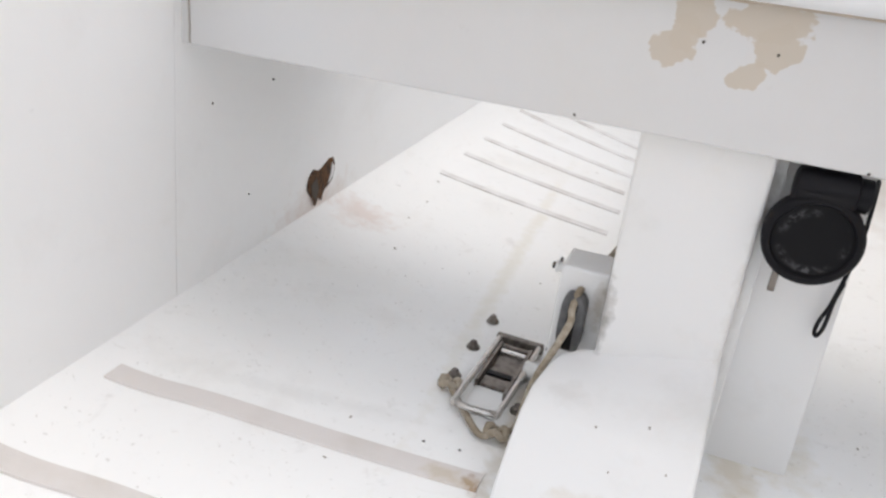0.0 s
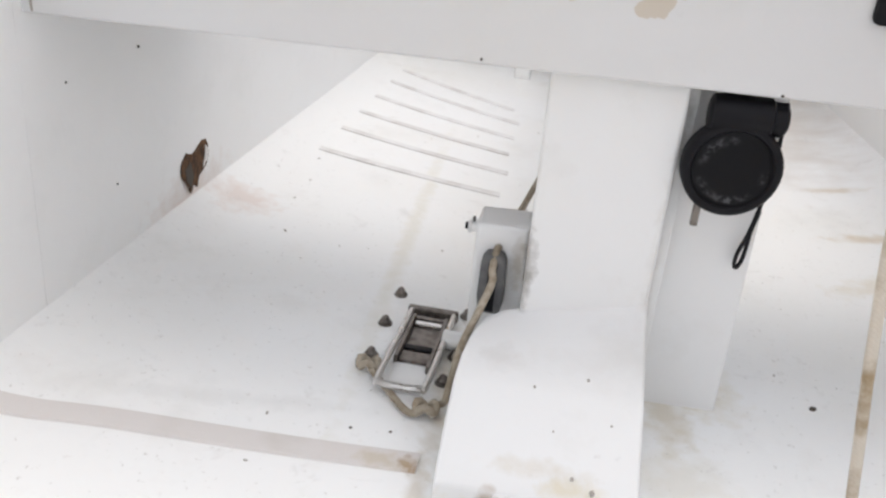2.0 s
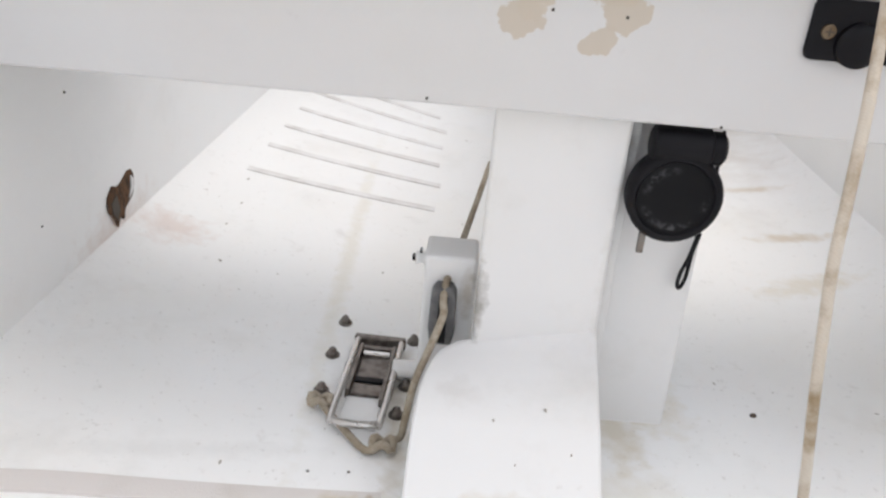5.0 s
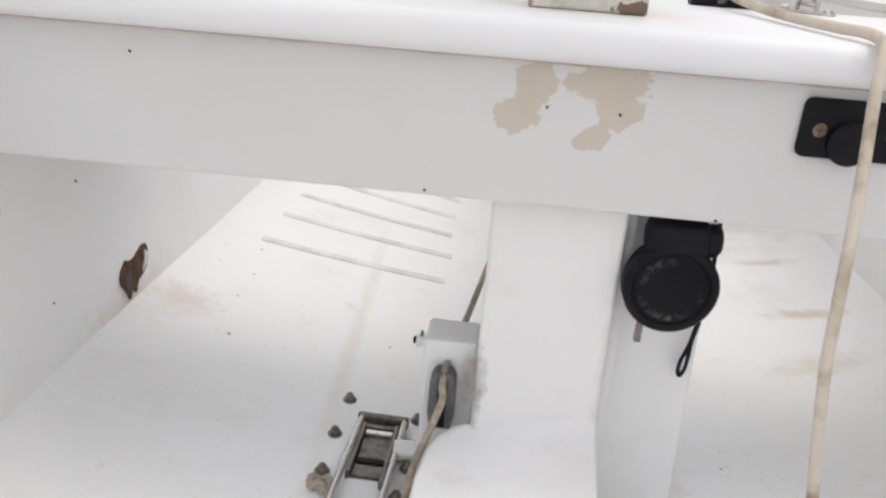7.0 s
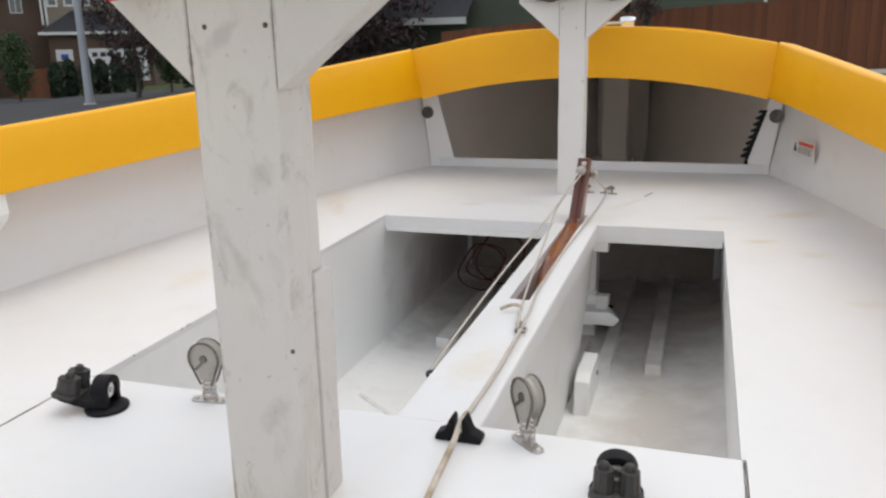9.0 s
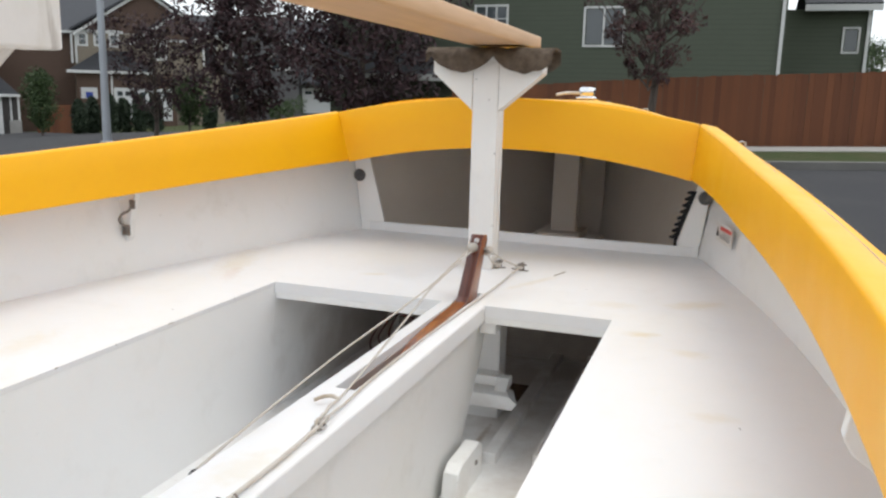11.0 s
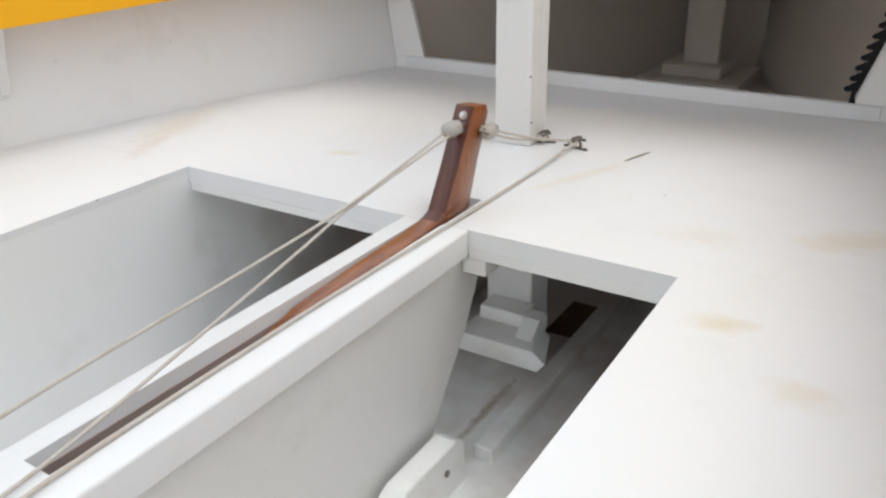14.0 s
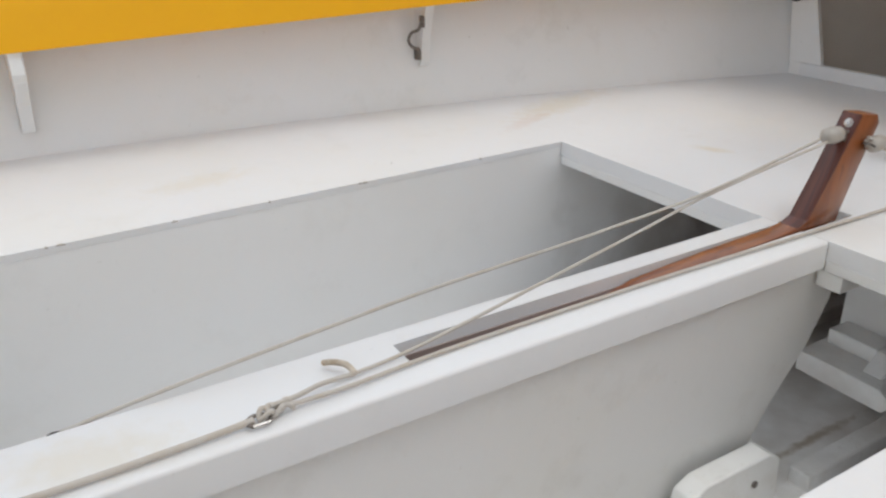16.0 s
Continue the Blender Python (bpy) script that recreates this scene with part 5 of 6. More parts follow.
rope("lever_line", [(0.028, 1.944, 1.137), (0.012, 1.732, 1.0915), (-0.001, 1.55, 1.069), (-0.010, 1.407, 1.056), (-0.018, 1.26, 1.043), (-0.033, 1.01, 1.011), (-0.040, 0.885, 0.992)], 0.0022, "thin line from the handle block aft", "line")
rope("lever_line", [(0.038, 1.944, 1.134), (0.012, 1.732, 1.0870), (0.016, 1.6, 1.063), (0.026, 1.34, 1.019), (0.033, 1.235, 1.006), (0.041, 1.170, 1.006)], 0.0022, "thin line tied at the trunk slot", "line")
rope("tie_line", [(0.041, 1.170, 1.006), (0.046, 1.13, 1.010), (0.053, 1.10, 1.010), (0.058, 1.07, 1.012)], 0.0028, "thin line hitched on the trunk", "line")
rope("line_end", [(0.043, 1.170, 1.008), (0.031, 1.166, 1.013), (0.019, 1.157, 1.013), (0.006, 1.149, 1.008)], 0.0034, "short frayed rope end on the trunk", "rope")
for a, b in (((0.055, 2.005, 1.128), (-0.008, 2.350, 1.012)), ((0.058, 2.005, 1.134), (0.055, 2.36, 1.016))):
    rope("purchase_line", [a, tuple((a[i] + b[i]) / 2 - (0.006 if i == 2 else 0) for i in range(3)), b], 0.0023, "thin line from handle to deck eye", "line")
# lashed bundle on the trunk
for i, (x, y, rr) in enumerate(((0.060, 1.075, 0.008), (0.062, 1.064, 0.007), (0.059, 1.087, 0.006))):
    kp = [(x + rr * 0.8 * math.cos(a), y + rr * math.sin(a), 1.008 + 0.004 * math.sin(2 * a + i)) for a in steps(0, 2 * math.pi * 15 / 16, 15)]
    tagged(smooth(part("rope_knot", tube(kp, 0.0028, 8, closed=True), M["line"], None), 60), "hitched knot on the white trunk", "rope")
shk = thing("shackle", (0.066, 1.055, DECK), "small steel shackle lying on the trunk", "shackle")
ring = [(0.009 * math.cos(a), 0.012 * math.sin(a), 0.006) for a in steps(0.5, 2 * math.pi - 0.5, 16)]
smooth(part("bow", tube(ring, 0.0022, 8), M["dull"], shk))
part("pin", tube([(0.008, -0.008, 0.006), (0.008, 0.010, 0.006)], 0.002, 8), M["steel"], shk)
eye2 = thing("eye_strap", (-0.034, 0.880, 0.985), "small black strap eye on the trunk side", "eye strap")
smooth(part("strap", tube(curve_through([(0.004, -0.014, 0), (-0.006, -0.010, 0.002), (-0.010, 0, 0.004), (-0.006, 0.010, 0.002), (0.004, 0.014, 0)], 5), 0.0032, 8), M["black"], eye2))


def small_block(at, turn, tilt=0):
    t = thing("small_block", at, "small grey pulley block tied at the handle", "pulley", "handle blocks", turn=turn)
    smooth(part("shell", lathe([(0.004, -0.020), (0.0115, -0.014), (0.013, 0.0), (0.0115, 0.012), (0.005, 0.018)], 18, "y"), M["cloudy"], t), 60)
    smooth(part("bail", tube(curve_through([(-0.006, 0.016, 0), (-0.004, 0.028, 0.006), (0.004, 0.028, 0.006), (0.006, 0.016, 0)], 5), 0.0018, 6), M["dull"], t))
    return t


small_block((0.034, 1.955, 1.140), -8)
small_block((0.057, 2.030, 1.120), 185)
for x, y, t in ((-0.010, 2.372, 20), (0.065, 2.370, -15)):
    e = thing("deck_eye", (x, y, DECK), "dark steel eye with lashing on the seat", "deck eye", "deck eyes", turn=t)
    part("pad", prism([(-0.026, -0.005), (0.026, -0.005), (0.030, 0.0), (0.026, 0.005), (-0.026, 0.005), (-0.030, 0.0)], "z", 0, 0.0025, 0.0006), M["dull"], e)
    smooth(part("hoop", tube(curve_through([(-0.012, 0, 0.002), (-0.011, 0, 0.013), (0, 0, 0.019), (0.011, 0, 0.013), (0.012, 0, 0.002)], 5), 0.0028, 8), M["dull"], e))
    k = [(0.008 * math.cos(a), -0.010 + 0.008 * math.sin(a), 0.013 + 0.004 * math.sin(2 * a)) for a in steps(0, 2 * math.pi * 11 / 12, 11)]
    smooth(part("lashing", tube(k, 0.0042, 7, closed=True), M["line"], e, "cream lashing"))
    k2 = [(0.004 + 0.010 * math.cos(a), -0.004 + 0.006 * math.sin(a), 0.020 + 0.005 * math.sin(a + 1)) for a in steps(0, 2 * math.pi * 11 / 12, 11)]
    smooth(part("shackle", tube(k2, 0.0026, 7, closed=True), M["dull"], e, "dark steel shackle"))
    smooth(part("pin", tube([(-0.012, 0.004, 0.016), (0.018, 0.006, 0.018)], 0.0028, 8), M["dull"], e))

# hull fittings
for side, y in ((-1, 1.808), (1, 1.90)):
    x = CL + side * (half(y) + 0.015)
    f = thing("rope_hook", (x, y, 1.165), "dark bronze hook screwed to a white knee", "hook", "side hooks")
    s = -side
    hk = curve_through([(s * 0.045, 0, 0.040), (s * 0.032, 0, 0.020), (s * 0.020, -0.012, 0.012), (s * 0.012, -0.016, -0.006), (s * 0.022, -0.012, -0.020), (s * 0.034, 0.0, -0.024)], 6)
    smooth(part("bow", tube(hk, 0.0035, 8), M["dull"], f))
    part("plate", box(s * 0.018 - 0.012, s * 0.018 + 0.012, 0.0, 0.008, -0.052, -0.026, 0.002), M["dull"], f)
    if side > 0:
        f.scale = (0.7, 0.7, 0.6)
    part("top_plate", box(s * 0.043 - 0.008, s * 0.043 + 0.008, 0.0, 0.008, 0.026, 0.052, 0.002), M["dull"], f)
drain = thing("deck_drain", (-0.950, 0.662, DECK), "low drain fitting with dark cap on the seat", "fitting", turn=38)
drain.scale = (1.0, 0.9, 1.15)
part("plate", box(-0.028, 0.028, -0.010, 0.010, 0, 0.003, 0.001), M["dull"], drain)
smooth(part("neck", lathe([(0.012, 0.003), (0.010, 0.006), (0.010, 0.013), (0.013, 0.015)], 20), M["wplastic"], drain))
smooth(part("cap", lathe([(0.014, 0.015), (0.015, 0.017), (0.014, 0.020), (0.008, 0.021)], 20), M["black"], drain))

stick = thing("warning_sticker", (CL + half(2.58) + 0.12 * 0.125 - 0.019, 2.58, 1.130), "white sticker with red band and dark print on the hull", "sticker", turn=-73.8)
part("sheet", box(-0.080, 0.085, -0.0015, -0.0005, -0.030, 0.026), M["paper"], stick)
part("band", box(-0.035, 0.080, -0.0026, -0.0017, 0.008, 0.020), M["red"], stick)
for i in range(4):
    part("print_bar", box(-0.035, 0.075 - 0.012 * (i % 2), -0.0026, -0.0017, 0.001 - i * 0.006, 0.003 - i * 0.006), M["ink"], stick)
part("print_mark", prism([(-0.075, -0.015), (-0.045, -0.015), (-0.060, 0.015)], "y", -0.0026, -0.0017), M["ink"], stick)
bp = thing("bilge_cap", (CL + half(1.90) + 0.004, 1.89, 1.10), "small dark round cap on the hull side", "fitting")
smooth(part("disc", lathe([(0.012, 0.0), (0.012, -0.006), (0.006, -0.008)], 18, "x"), M["grey"], bp))

# chrome cleat and bow line on the foredeck
bc = thing("bow_fitting", (CL, 4.20, deck_z(4.20, 0.0) + 0.004), "chrome fitting on the yellow foredeck", "fitting")
smooth(part("base", box(-0.05, 0.05, -0.045, 0.045, 0.0, 0.012, 0.004), M["chrome"], bc), 50)
smooth(part("horn", prism([(-0.034, 0.012), (0.034, 0.012), (0.046, 0.055), (0.020, 0.062), (-0.030, 0.062), (-0.040, 0.050)], "y", -0.03, 0.03, 0.006, 3), M["chrome"], bc), 50)
smooth(part("line", tube(curve_through([(-0.03, -0.04, 0.03), (-0.09, -0.06, 0.03), (-0.14, -0.10, 0.02)], 5), 0.008, 8), M["line"], bc))
for x, y in ((0.306, 3.47), (0.68, 2.47), (-0.36, 3.4)):
    zz = side_deck_z(x, y) if y < 2.6 else deck_z(y, (x - CL) / sheer_half(y))
    c = thing("deck_eye", (x, y, zz - 0.002), "small steel eye on the yellow deck", "deck eye", "deck eyes", turn=30)
    c.scale = (0.85, 0.85, 0.6)
    part("pad", box(-0.026, 0.026, -0.009, 0.009, 0, 0.004, 0.001), M["dull"], c)
    smooth(part("hoop", tube(curve_through([(-0.014, 0, 0.003), (-0.012, 0, 0.018), (0, 0, 0.024), (0.012, 0, 0.018), (0.014, 0, 0.003)], 5), 0.003, 8), M["steel"], c))

# coil of wire hanging under the fore seat
wire = thing("wire_coil", (-0.36, 2.42, 0.73), "loose loops of thin red-brown wire under the seat", "wire")
for i, (r, dx, dz, t) in enumerate(((0.075, -0.02, -0.02, 0.2), (0.060, 0.00, 0.0, 0.9), (0.085, 0.05, 0.02, -0.4))):
    lp = [(dx + r * math.cos(a) + 0.01 * math.sin(3 * a), r * 0.5 * math.sin(a + t), dz + r * math.sin(a)) for a in steps(0, 2 * math.pi * 23 / 24, 23)]
    smooth(part("loop", tube(lp, 0.0032, 6, closed=True), M["red_wire"], wire))
part("tail", tube(curve_through([(0.05, 0, 0.10), (0.03, 0, 0.16), (0.06, 0.0, 0.21)], 6), 0.0032, 6), M["red_wire"], wire)

# rotten hole in the seat front
hx = panel_x(-1, 0.668, 0.636) + 0.0015
hole = thing("rotted_hole", (hx, 0.668, 0.636), "brown rotted hole in the white seat front", "hole")
ragged = curve_through([(u, v, 0) for u, v in ((0.026, 0.036), (0.040, 0.034), (0.047, 0.016), (0.036, -0.001), (0.016, -0.008), (0.006, -0.022), (-0.004, -0.016), (-0.014, -0.025), (-0.022, -0.012), (-0.038, 0.004), (-0.036, 0.020), (-0.022, 0.031), (-0.010, 0.026), (0.008, 0.028), (0.026, 0.036))], 4)[:-1]
out = [(q.x + 0.0022 * noise.noise((q.x * 260, q.y * 260, 4.0)), q.y + 0.0022 * noise.noise((q.x * 260, q.y * 260, 9.0))) for q in ragged]
part("cavity", prism([(u * 0.86, v * 0.95) for u, v in out], "x", -0.0004, 0.0008), M["rot"], hole)

part("flake", prism([(0.022, 0.000), (0.034, 0.007), (0.037, 0.020), (0.031, 0.026), (0.029, 0.012)], "x", 0.0009, 0.0022), M["paint"], hole, "loose white paint flake")
part("core", prism([(-0.024, 0.010), (-0.010, 0.016), (-0.004, -0.004), (-0.012, -0.016), (-0.022, -0.004)], "x", 0.0009, 0.0016), M["grime"], hole, "dark hollow core")

# dirt and small debris on the sole and the beam
rng = random.Random(7)
dirt = bmesh.new()
faint = bmesh.new()
spots = []
for i in range(26):
    cx, cy, sp_ = rng.uniform(-0.52, 0.40), rng.uniform(-0.1, 1.3), rng.uniform(0.01, 0.07)
    spots += [(cx + rng.gauss(0, sp_), cy + rng.gauss(0, sp_)) for k in range(rng.randint(1, 8))]
for x, y in spots:
    if -0.19 < x < 0.06 and 0.05 < y < 0.5 or not -0.53 < x < 0.41:
        continue
    s = 0.0006 + 0.0014 * rng.random() ** 2.5
    bmesh.ops.create_icosphere(faint, subdivisions=1, radius=1, matrix=pose(x, y, sole_z(x) + s * 0.2, 0, 0, rng.uniform(0, 180)) @ Matrix.Diagonal((s * rng.uniform(0.8, 2.6), s, s * 0.45, 1)))
for x, y, s in ((0.148, 0.464, 0.0034), (-0.222, 0.330, 0.0014), (-0.255, 0.325, 0.0014)):
    bmesh.ops.create_icosphere(dirt, subdivisions=1, radius=1, matrix=pose(x, y, sole_z(x) + s * 0.2, 0, 0, 30) @ Matrix.Diagonal((s * 1.3, s, s * 0.5, 1)))
for x, z in ((-0.182, 0.870), (-0.1, 0.939), (-0.049, 0.938), (-0.099, 0.9735), (0.03, 0.868), (-0.45, 0.85), (-0.40, 0.952)):
    bmesh.ops.create_icosphere(dirt, subdivisions=1, radius=0.0013, matrix=Matrix.Translation((x, 0.3825, z)))
for y, z in ((0.43, 0.80), (0.5, 0.68)):
    bmesh.ops.create_icosphere(dirt, subdivisions=1, radius=0.0014, matrix=Matrix.Translation((panel_x(-1, y, z), y, z)))
for x, y, z, s in ((-0.075, 0.262, 0.6065, 0.0016), (-0.060, 0.257, 0.601, 0.0022), (-0.11, 0.318, 0.6415, 0.0011), (-0.07, 0.33, 0.647, 0.0013), (-0.05, 0.30, 0.630, 0.0010), (-0.092, 0.29, 0.6238, 0.0009)):
    bmesh.ops.create_icosphere(faint, subdivisions=1, radius=1, matrix=pose(x, y, z, 30, 0, 0) @ Matrix.Diagonal((s, s * 1.3, s * 0.5, 1)))
for y, s in ((1.46, 0.010), (1.45, 0.006), (1.12, 0.008), (0.95, 0.012), (0.93, 0.005), (1.28, 0.004), (1.71, 0.005), (0.80, 0.006)):
    bmesh.ops.create_icosphere(faint, subdivisions=2, radius=1, matrix=pose(L - 0.002, y, 0.9982) @ Matrix.Diagonal((0.0028, s, 0.002, 1)))
for x, y in ((0.70, 1.33), (-0.60, 1.55), (0.3, 2.2), (-0.351, 2.653)):
    bmesh.ops.create_icosphere(dirt, subdivisions=1, radius=0.002, matrix=pose(x, y, 1.0) @ Matrix.Diagonal((1, 1, 0.3, 1)))
tagged(part("dirt_specks", faint, M["faint"], None), "faint grey-brown dirt specks on the white floor", "dirt", kind="stuff")
tagged(part("dirt_specks", dirt, M["grime"], None), "scattered dark dirt specks on the white paint", "dirt", kind="stuff")

# ---- the street ----
EX, EY, EZ = 0.65, 0.5, 1.52      # middle of the cockpit, from which the street is laid out


def ground_z(x, y):
    return 0.0427 * max(x, -14) + 0.060 * min(0, x + 14) + 0.018 * y - 0.02


def street(az, d):
    a = radians(az)
    return EX + d * math.sin(a), EY + d * math.cos(a)


def at_height(az, el, d):
    x, y = street(az, d)
    return x, y, EZ + d * math.tan(radians(el))


def sheet(poly, lift, mat, name, label, thick=0.0, kind="structure"):
    bm = bmesh.new()
    top = [bm.verts.new((x, y, ground_z(x, y) + lift)) for x, y in poly]
    bm.faces.new(top)
    if thick:
        lo = [bm.verts.new((x, y, ground_z(x, y) + lift - thick)) for x, y in poly]
        n = len(poly)
        for i in range(n):
            bm.faces.new((top[i], lo[i], lo[(i + 1) % n], top[(i + 1) % n]))
    bmesh.ops.recalc_face_normals(bm, faces=bm.faces[:])
    return tagged(part(name, bm, mat), label, name.split("_")[0], kind=kind)


big = bmesh.new()
bmesh.ops.create_grid(big, x_segments=24, y_segments=24, size=700)
for v in big.verts:
    d = math.hypot(v.co.x, v.co.y)
    k = min(1.0, 90 / max(d, 1))
    v.co.z = ground_z(v.co.x * k, v.co.y * k) - 0.02
tagged(part("ground", big, M["lawn"]), "green-brown lawn and verge around the houses", "ground", kind="structure")
sheet([(-14, -25), (60, -25), (60, 16.1), (-14, 16.1)], 0.0, M["asphalt"], "road", "dark grey asphalt street")
sheet([(-60, 22), (-14, 16.1), (-14, 6), (-60, 10)], 0.0, M["asphalt"], "road_west", "dark grey asphalt side street")
sheet([(-60, 52), (-34.5, 36.5), (-20, 36), (-18, 17.5), (-60, 23.5)], 0.03, M["asphalt"], "pavement_west", "grey asphalt pavement", 0.12)
sheet([(-14, 16.1), (60, 16.1), (60, 16.32), (-14, 16.32)], 0.14, M["shaded_kerb"], "kerb", "grey concrete kerb", 0.2)
sheet([(-14, 16.33), (60, 16.33), (60, 18.9), (-14, 18.9)], 0.125, M["lawn"], "verge", "grass strip beside the kerb", 0.15)
sheet([(-14, 18.92), (60, 18.92), (60, 20.3), (-14, 20.3)], 0.14, M["concrete"], "pavement", "pale concrete pavement", 0.15)

# cedar fence: one board copied along the pavement
fence = thing("board_fence", label="tall reddish cedar board fence along the pavement", category="fence")
board = box(-0.069, 0.069, -0.009, 0.009, 0, 1.86)
bme = bpy.data.meshes.new("board")
board.to_mesh(bme)
board.free()
bme.materials.append(M["cedar"])
FY = 20.8


def fence_top(x):
    return min(2.13 + 0.07 * (x + 0.5), 2.15 + 0.043 * x)


x = -6.4
rngf = random.Random(3)
while x < 16.0:
    b = new("board", bme)
    b.parent = fence
    b.matrix_local = pose(x, FY + 0.012 * (round(x / 0.1375) % 2) - 0.006, fence_top(x) - 1.86 + rngf.uniform(-0.015, 0.015), 0, rngf.uniform(-0.25, 0.25), 0)
    x += 0.1375
for x0 in range(-6, 14, 4):
    za, zb2 = fence_top(x0) - 1.86, fence_top(x0 + 4) - 1.86
    part("rail", prism([(x0, za + 1.55), (x0 + 3.99, zb2 + 1.55), (x0 + 3.99, zb2 + 1.64), (x0, za + 1.64)], "y", FY + 0.018, FY + 0.056), M["cedar"], fence)
    part("post", box(x0 - 0.045, x0 + 0.045, FY + 0.058, FY + 0.146, za - 0.1, za + 1.84), M["cedar"], fence)
fence2 = thing("board_fence", label="short reddish cedar fence between two houses", category="fence")
fx, fy = street(-45.3, 57)
for i in range(16):
    b = new("board", bme)
    b.parent = fence2
    b.matrix_local = pose(fx + (i - 8) * 0.115, fy + (i - 8) * 0.09, ground_z(fx, fy) - 0.1, 0, 0, 38)

# ---- houses ----


def window(parent, x0, x1, z0, z1, y, mullions=1, name="window", trim=0.10, bars=0):
    w = part(name, merged(box(x0 - trim, x0, y - 0.05, y + 0.02, z0 - trim, z1 + trim), box(x1, x1 + trim, y - 0.05, y + 0.02, z0 - trim, z1 + trim),
                          box(x0, x1, y - 0.05, y + 0.02, z1, z1 + trim), box(x0, x1, y - 0.05, y + 0.02, z0 - trim, z0)), M["trim"], parent)
    step = (x1 - x0) / (mullions + 1)
    for i in range(mullions + 1):
        part("pane", box(x0 + i * step + 0.03, x0 + (i + 1) * step - 0.03, y - 0.012, y - 0.006, z0 + 0.03, z1 - 0.03), M["glass"], w)
    for i in range(1, mullions + 1):
        part("mullion", box(x0 + i * step - 0.03, x0 + i * step + 0.03, y - 0.04, y - 0.005, z0, z1), M["trim"], w)
    for i in range(bars):
        zz = z0 + (z1 - z0) * (i + 1) / (bars + 1)
        part("bar", box(x0, x1, y - 0.03, y - 0.013, zz - 0.015, zz + 0.015), M["trim"], w)
    return w


def wall(parent, x0, x1, y0, y1, z0, z1, mat):
    return part("wall", box(x0, x1, y0, y1, z0, z1), M[mat], parent)


def gable_roof(parent, x0, x1, y0, y1, eave, ridge, axis="x", over=0.35, thick=0.16, hip=(0, 0)):
    """A pitched roof; the ridge runs along axis, hips draw its ends in."""
    bm = bmesh.new()
    xa, xb, ya, yb = x0 - over, x1 + over, y0 - over, y1 + over
    if axis == "x":
        ym = (ya + yb) / 2
        a, b = (xa + hip[0], ym, ridge), (xb - hip[1], ym, ridge)
        c = [(xa, ya, eave), (xb, ya, eave), (xb, yb, eave), (xa, yb, eave)]
        faces = [(c[0], c[1], b, a), (c[2], c[3], a, b), (c[1], c[2], b), (c[3], c[0], a)]
    else:
        xm = (xa + xb) / 2
        a, b = (xm, ya + hip[0], ridge), (xm, yb - hip[1], ridge)
        c = [(xa, ya, eave), (xb, ya, eave), (xb, yb, eave), (xa, yb, eave)]
        faces = [(c[1], c[2], b, a), (c[3], c[0], a, b), (c[0], c[1], a), (c[2], c[3], b)]
    keep = faces[:2] + (faces[2:] if max(hip) > 0 else [])
    for f in keep:
        bm.faces.new([bm.verts.new(q) for q in f])
    bmesh.ops.remove_doubles(bm, verts=bm.verts[:], dist=1e-4)
    bmesh.ops.recalc_face_normals(bm, faces=bm.faces[:])
    bmesh.ops.solidify(bm, geom=bm.faces[:], thickness=-thick)
    r = part("roof", bm, M["roof"], parent, "grey asphalt shingle roof")
    part("fascia", box(xa, xb, ya - 0.04, ya - 0.005, eave - 0.12, eave + 0.10), M["trim"], r) if axis == "x" else None
    return r


def gable_face(parent, x0, x1, y, eave, ridge, mat, trim=True, over=0.35):
    xm = (x0 + x1) / 2
    g = part("gable", prism([(x0, eave), (x1, eave), (xm, ridge)], "y", y, y + 0.15), M[mat], parent)
    if trim:
        for s, xe in ((-1, x0 - over), (1, x1 + over)):
            k = (ridge - eave) / (xm - x0)
            ze = ridge - k * abs(xm - xe)
            part("rake_board", prism([(xe, ze - 0.12), (xe, ze + 0.10), (xm, ridge + 0.16), (xm, ridge - 0.10)], "y", y - over - 0.03, y - over + 0.02), M["trim"], g)
    return g


def garage_door(parent, x0, x1, z0, z1, y, lights=6):
    g = part("garage_door", box(x0, x1, y - 0.06, y - 0.01, z0, z1), M["garage"], parent, "white panelled garage door with a row of lights")
    rowsn = 4
    for r in range(rowsn):
        za, zb3 = z0 + (z1 - z0) * r / rowsn, z0 + (z1 - z0) * (r + 1) / rowsn
        for c in range(lights):
            xa, xb = x0 + (x1 - x0) * c / lights + 0.09, x0 + (x1 - x0) * (c + 1) / lights - 0.09
            if r == rowsn - 1:
                part("light", box(xa, xb, y - 0.075, y - 0.062, za + 0.12, zb3 - 0.12), M["glass"], g)
            else:
                part("door_panel", box(xa, xb, y - 0.07, y - 0.061, za + 0.08, zb3 - 0.08), M["garage"], g)
    part("door_trim", merged(box(x0 - 0.15, x0, y - 0.07, y, z0, z1 + 0.15), box(x1, x1 + 0.15, y - 0.07, y, z0, z1 + 0.15), box(x0, x1, y - 0.07, y, z1, z1 + 0.15)), M["trim"], g)
    return g


def house(az, d, el0, label, turn=0.0):
    x, y, z = at_height(az, el0, d)
    return thing("house", (x, y, z), label, "house", "houses across the street", turn=-az + turn)


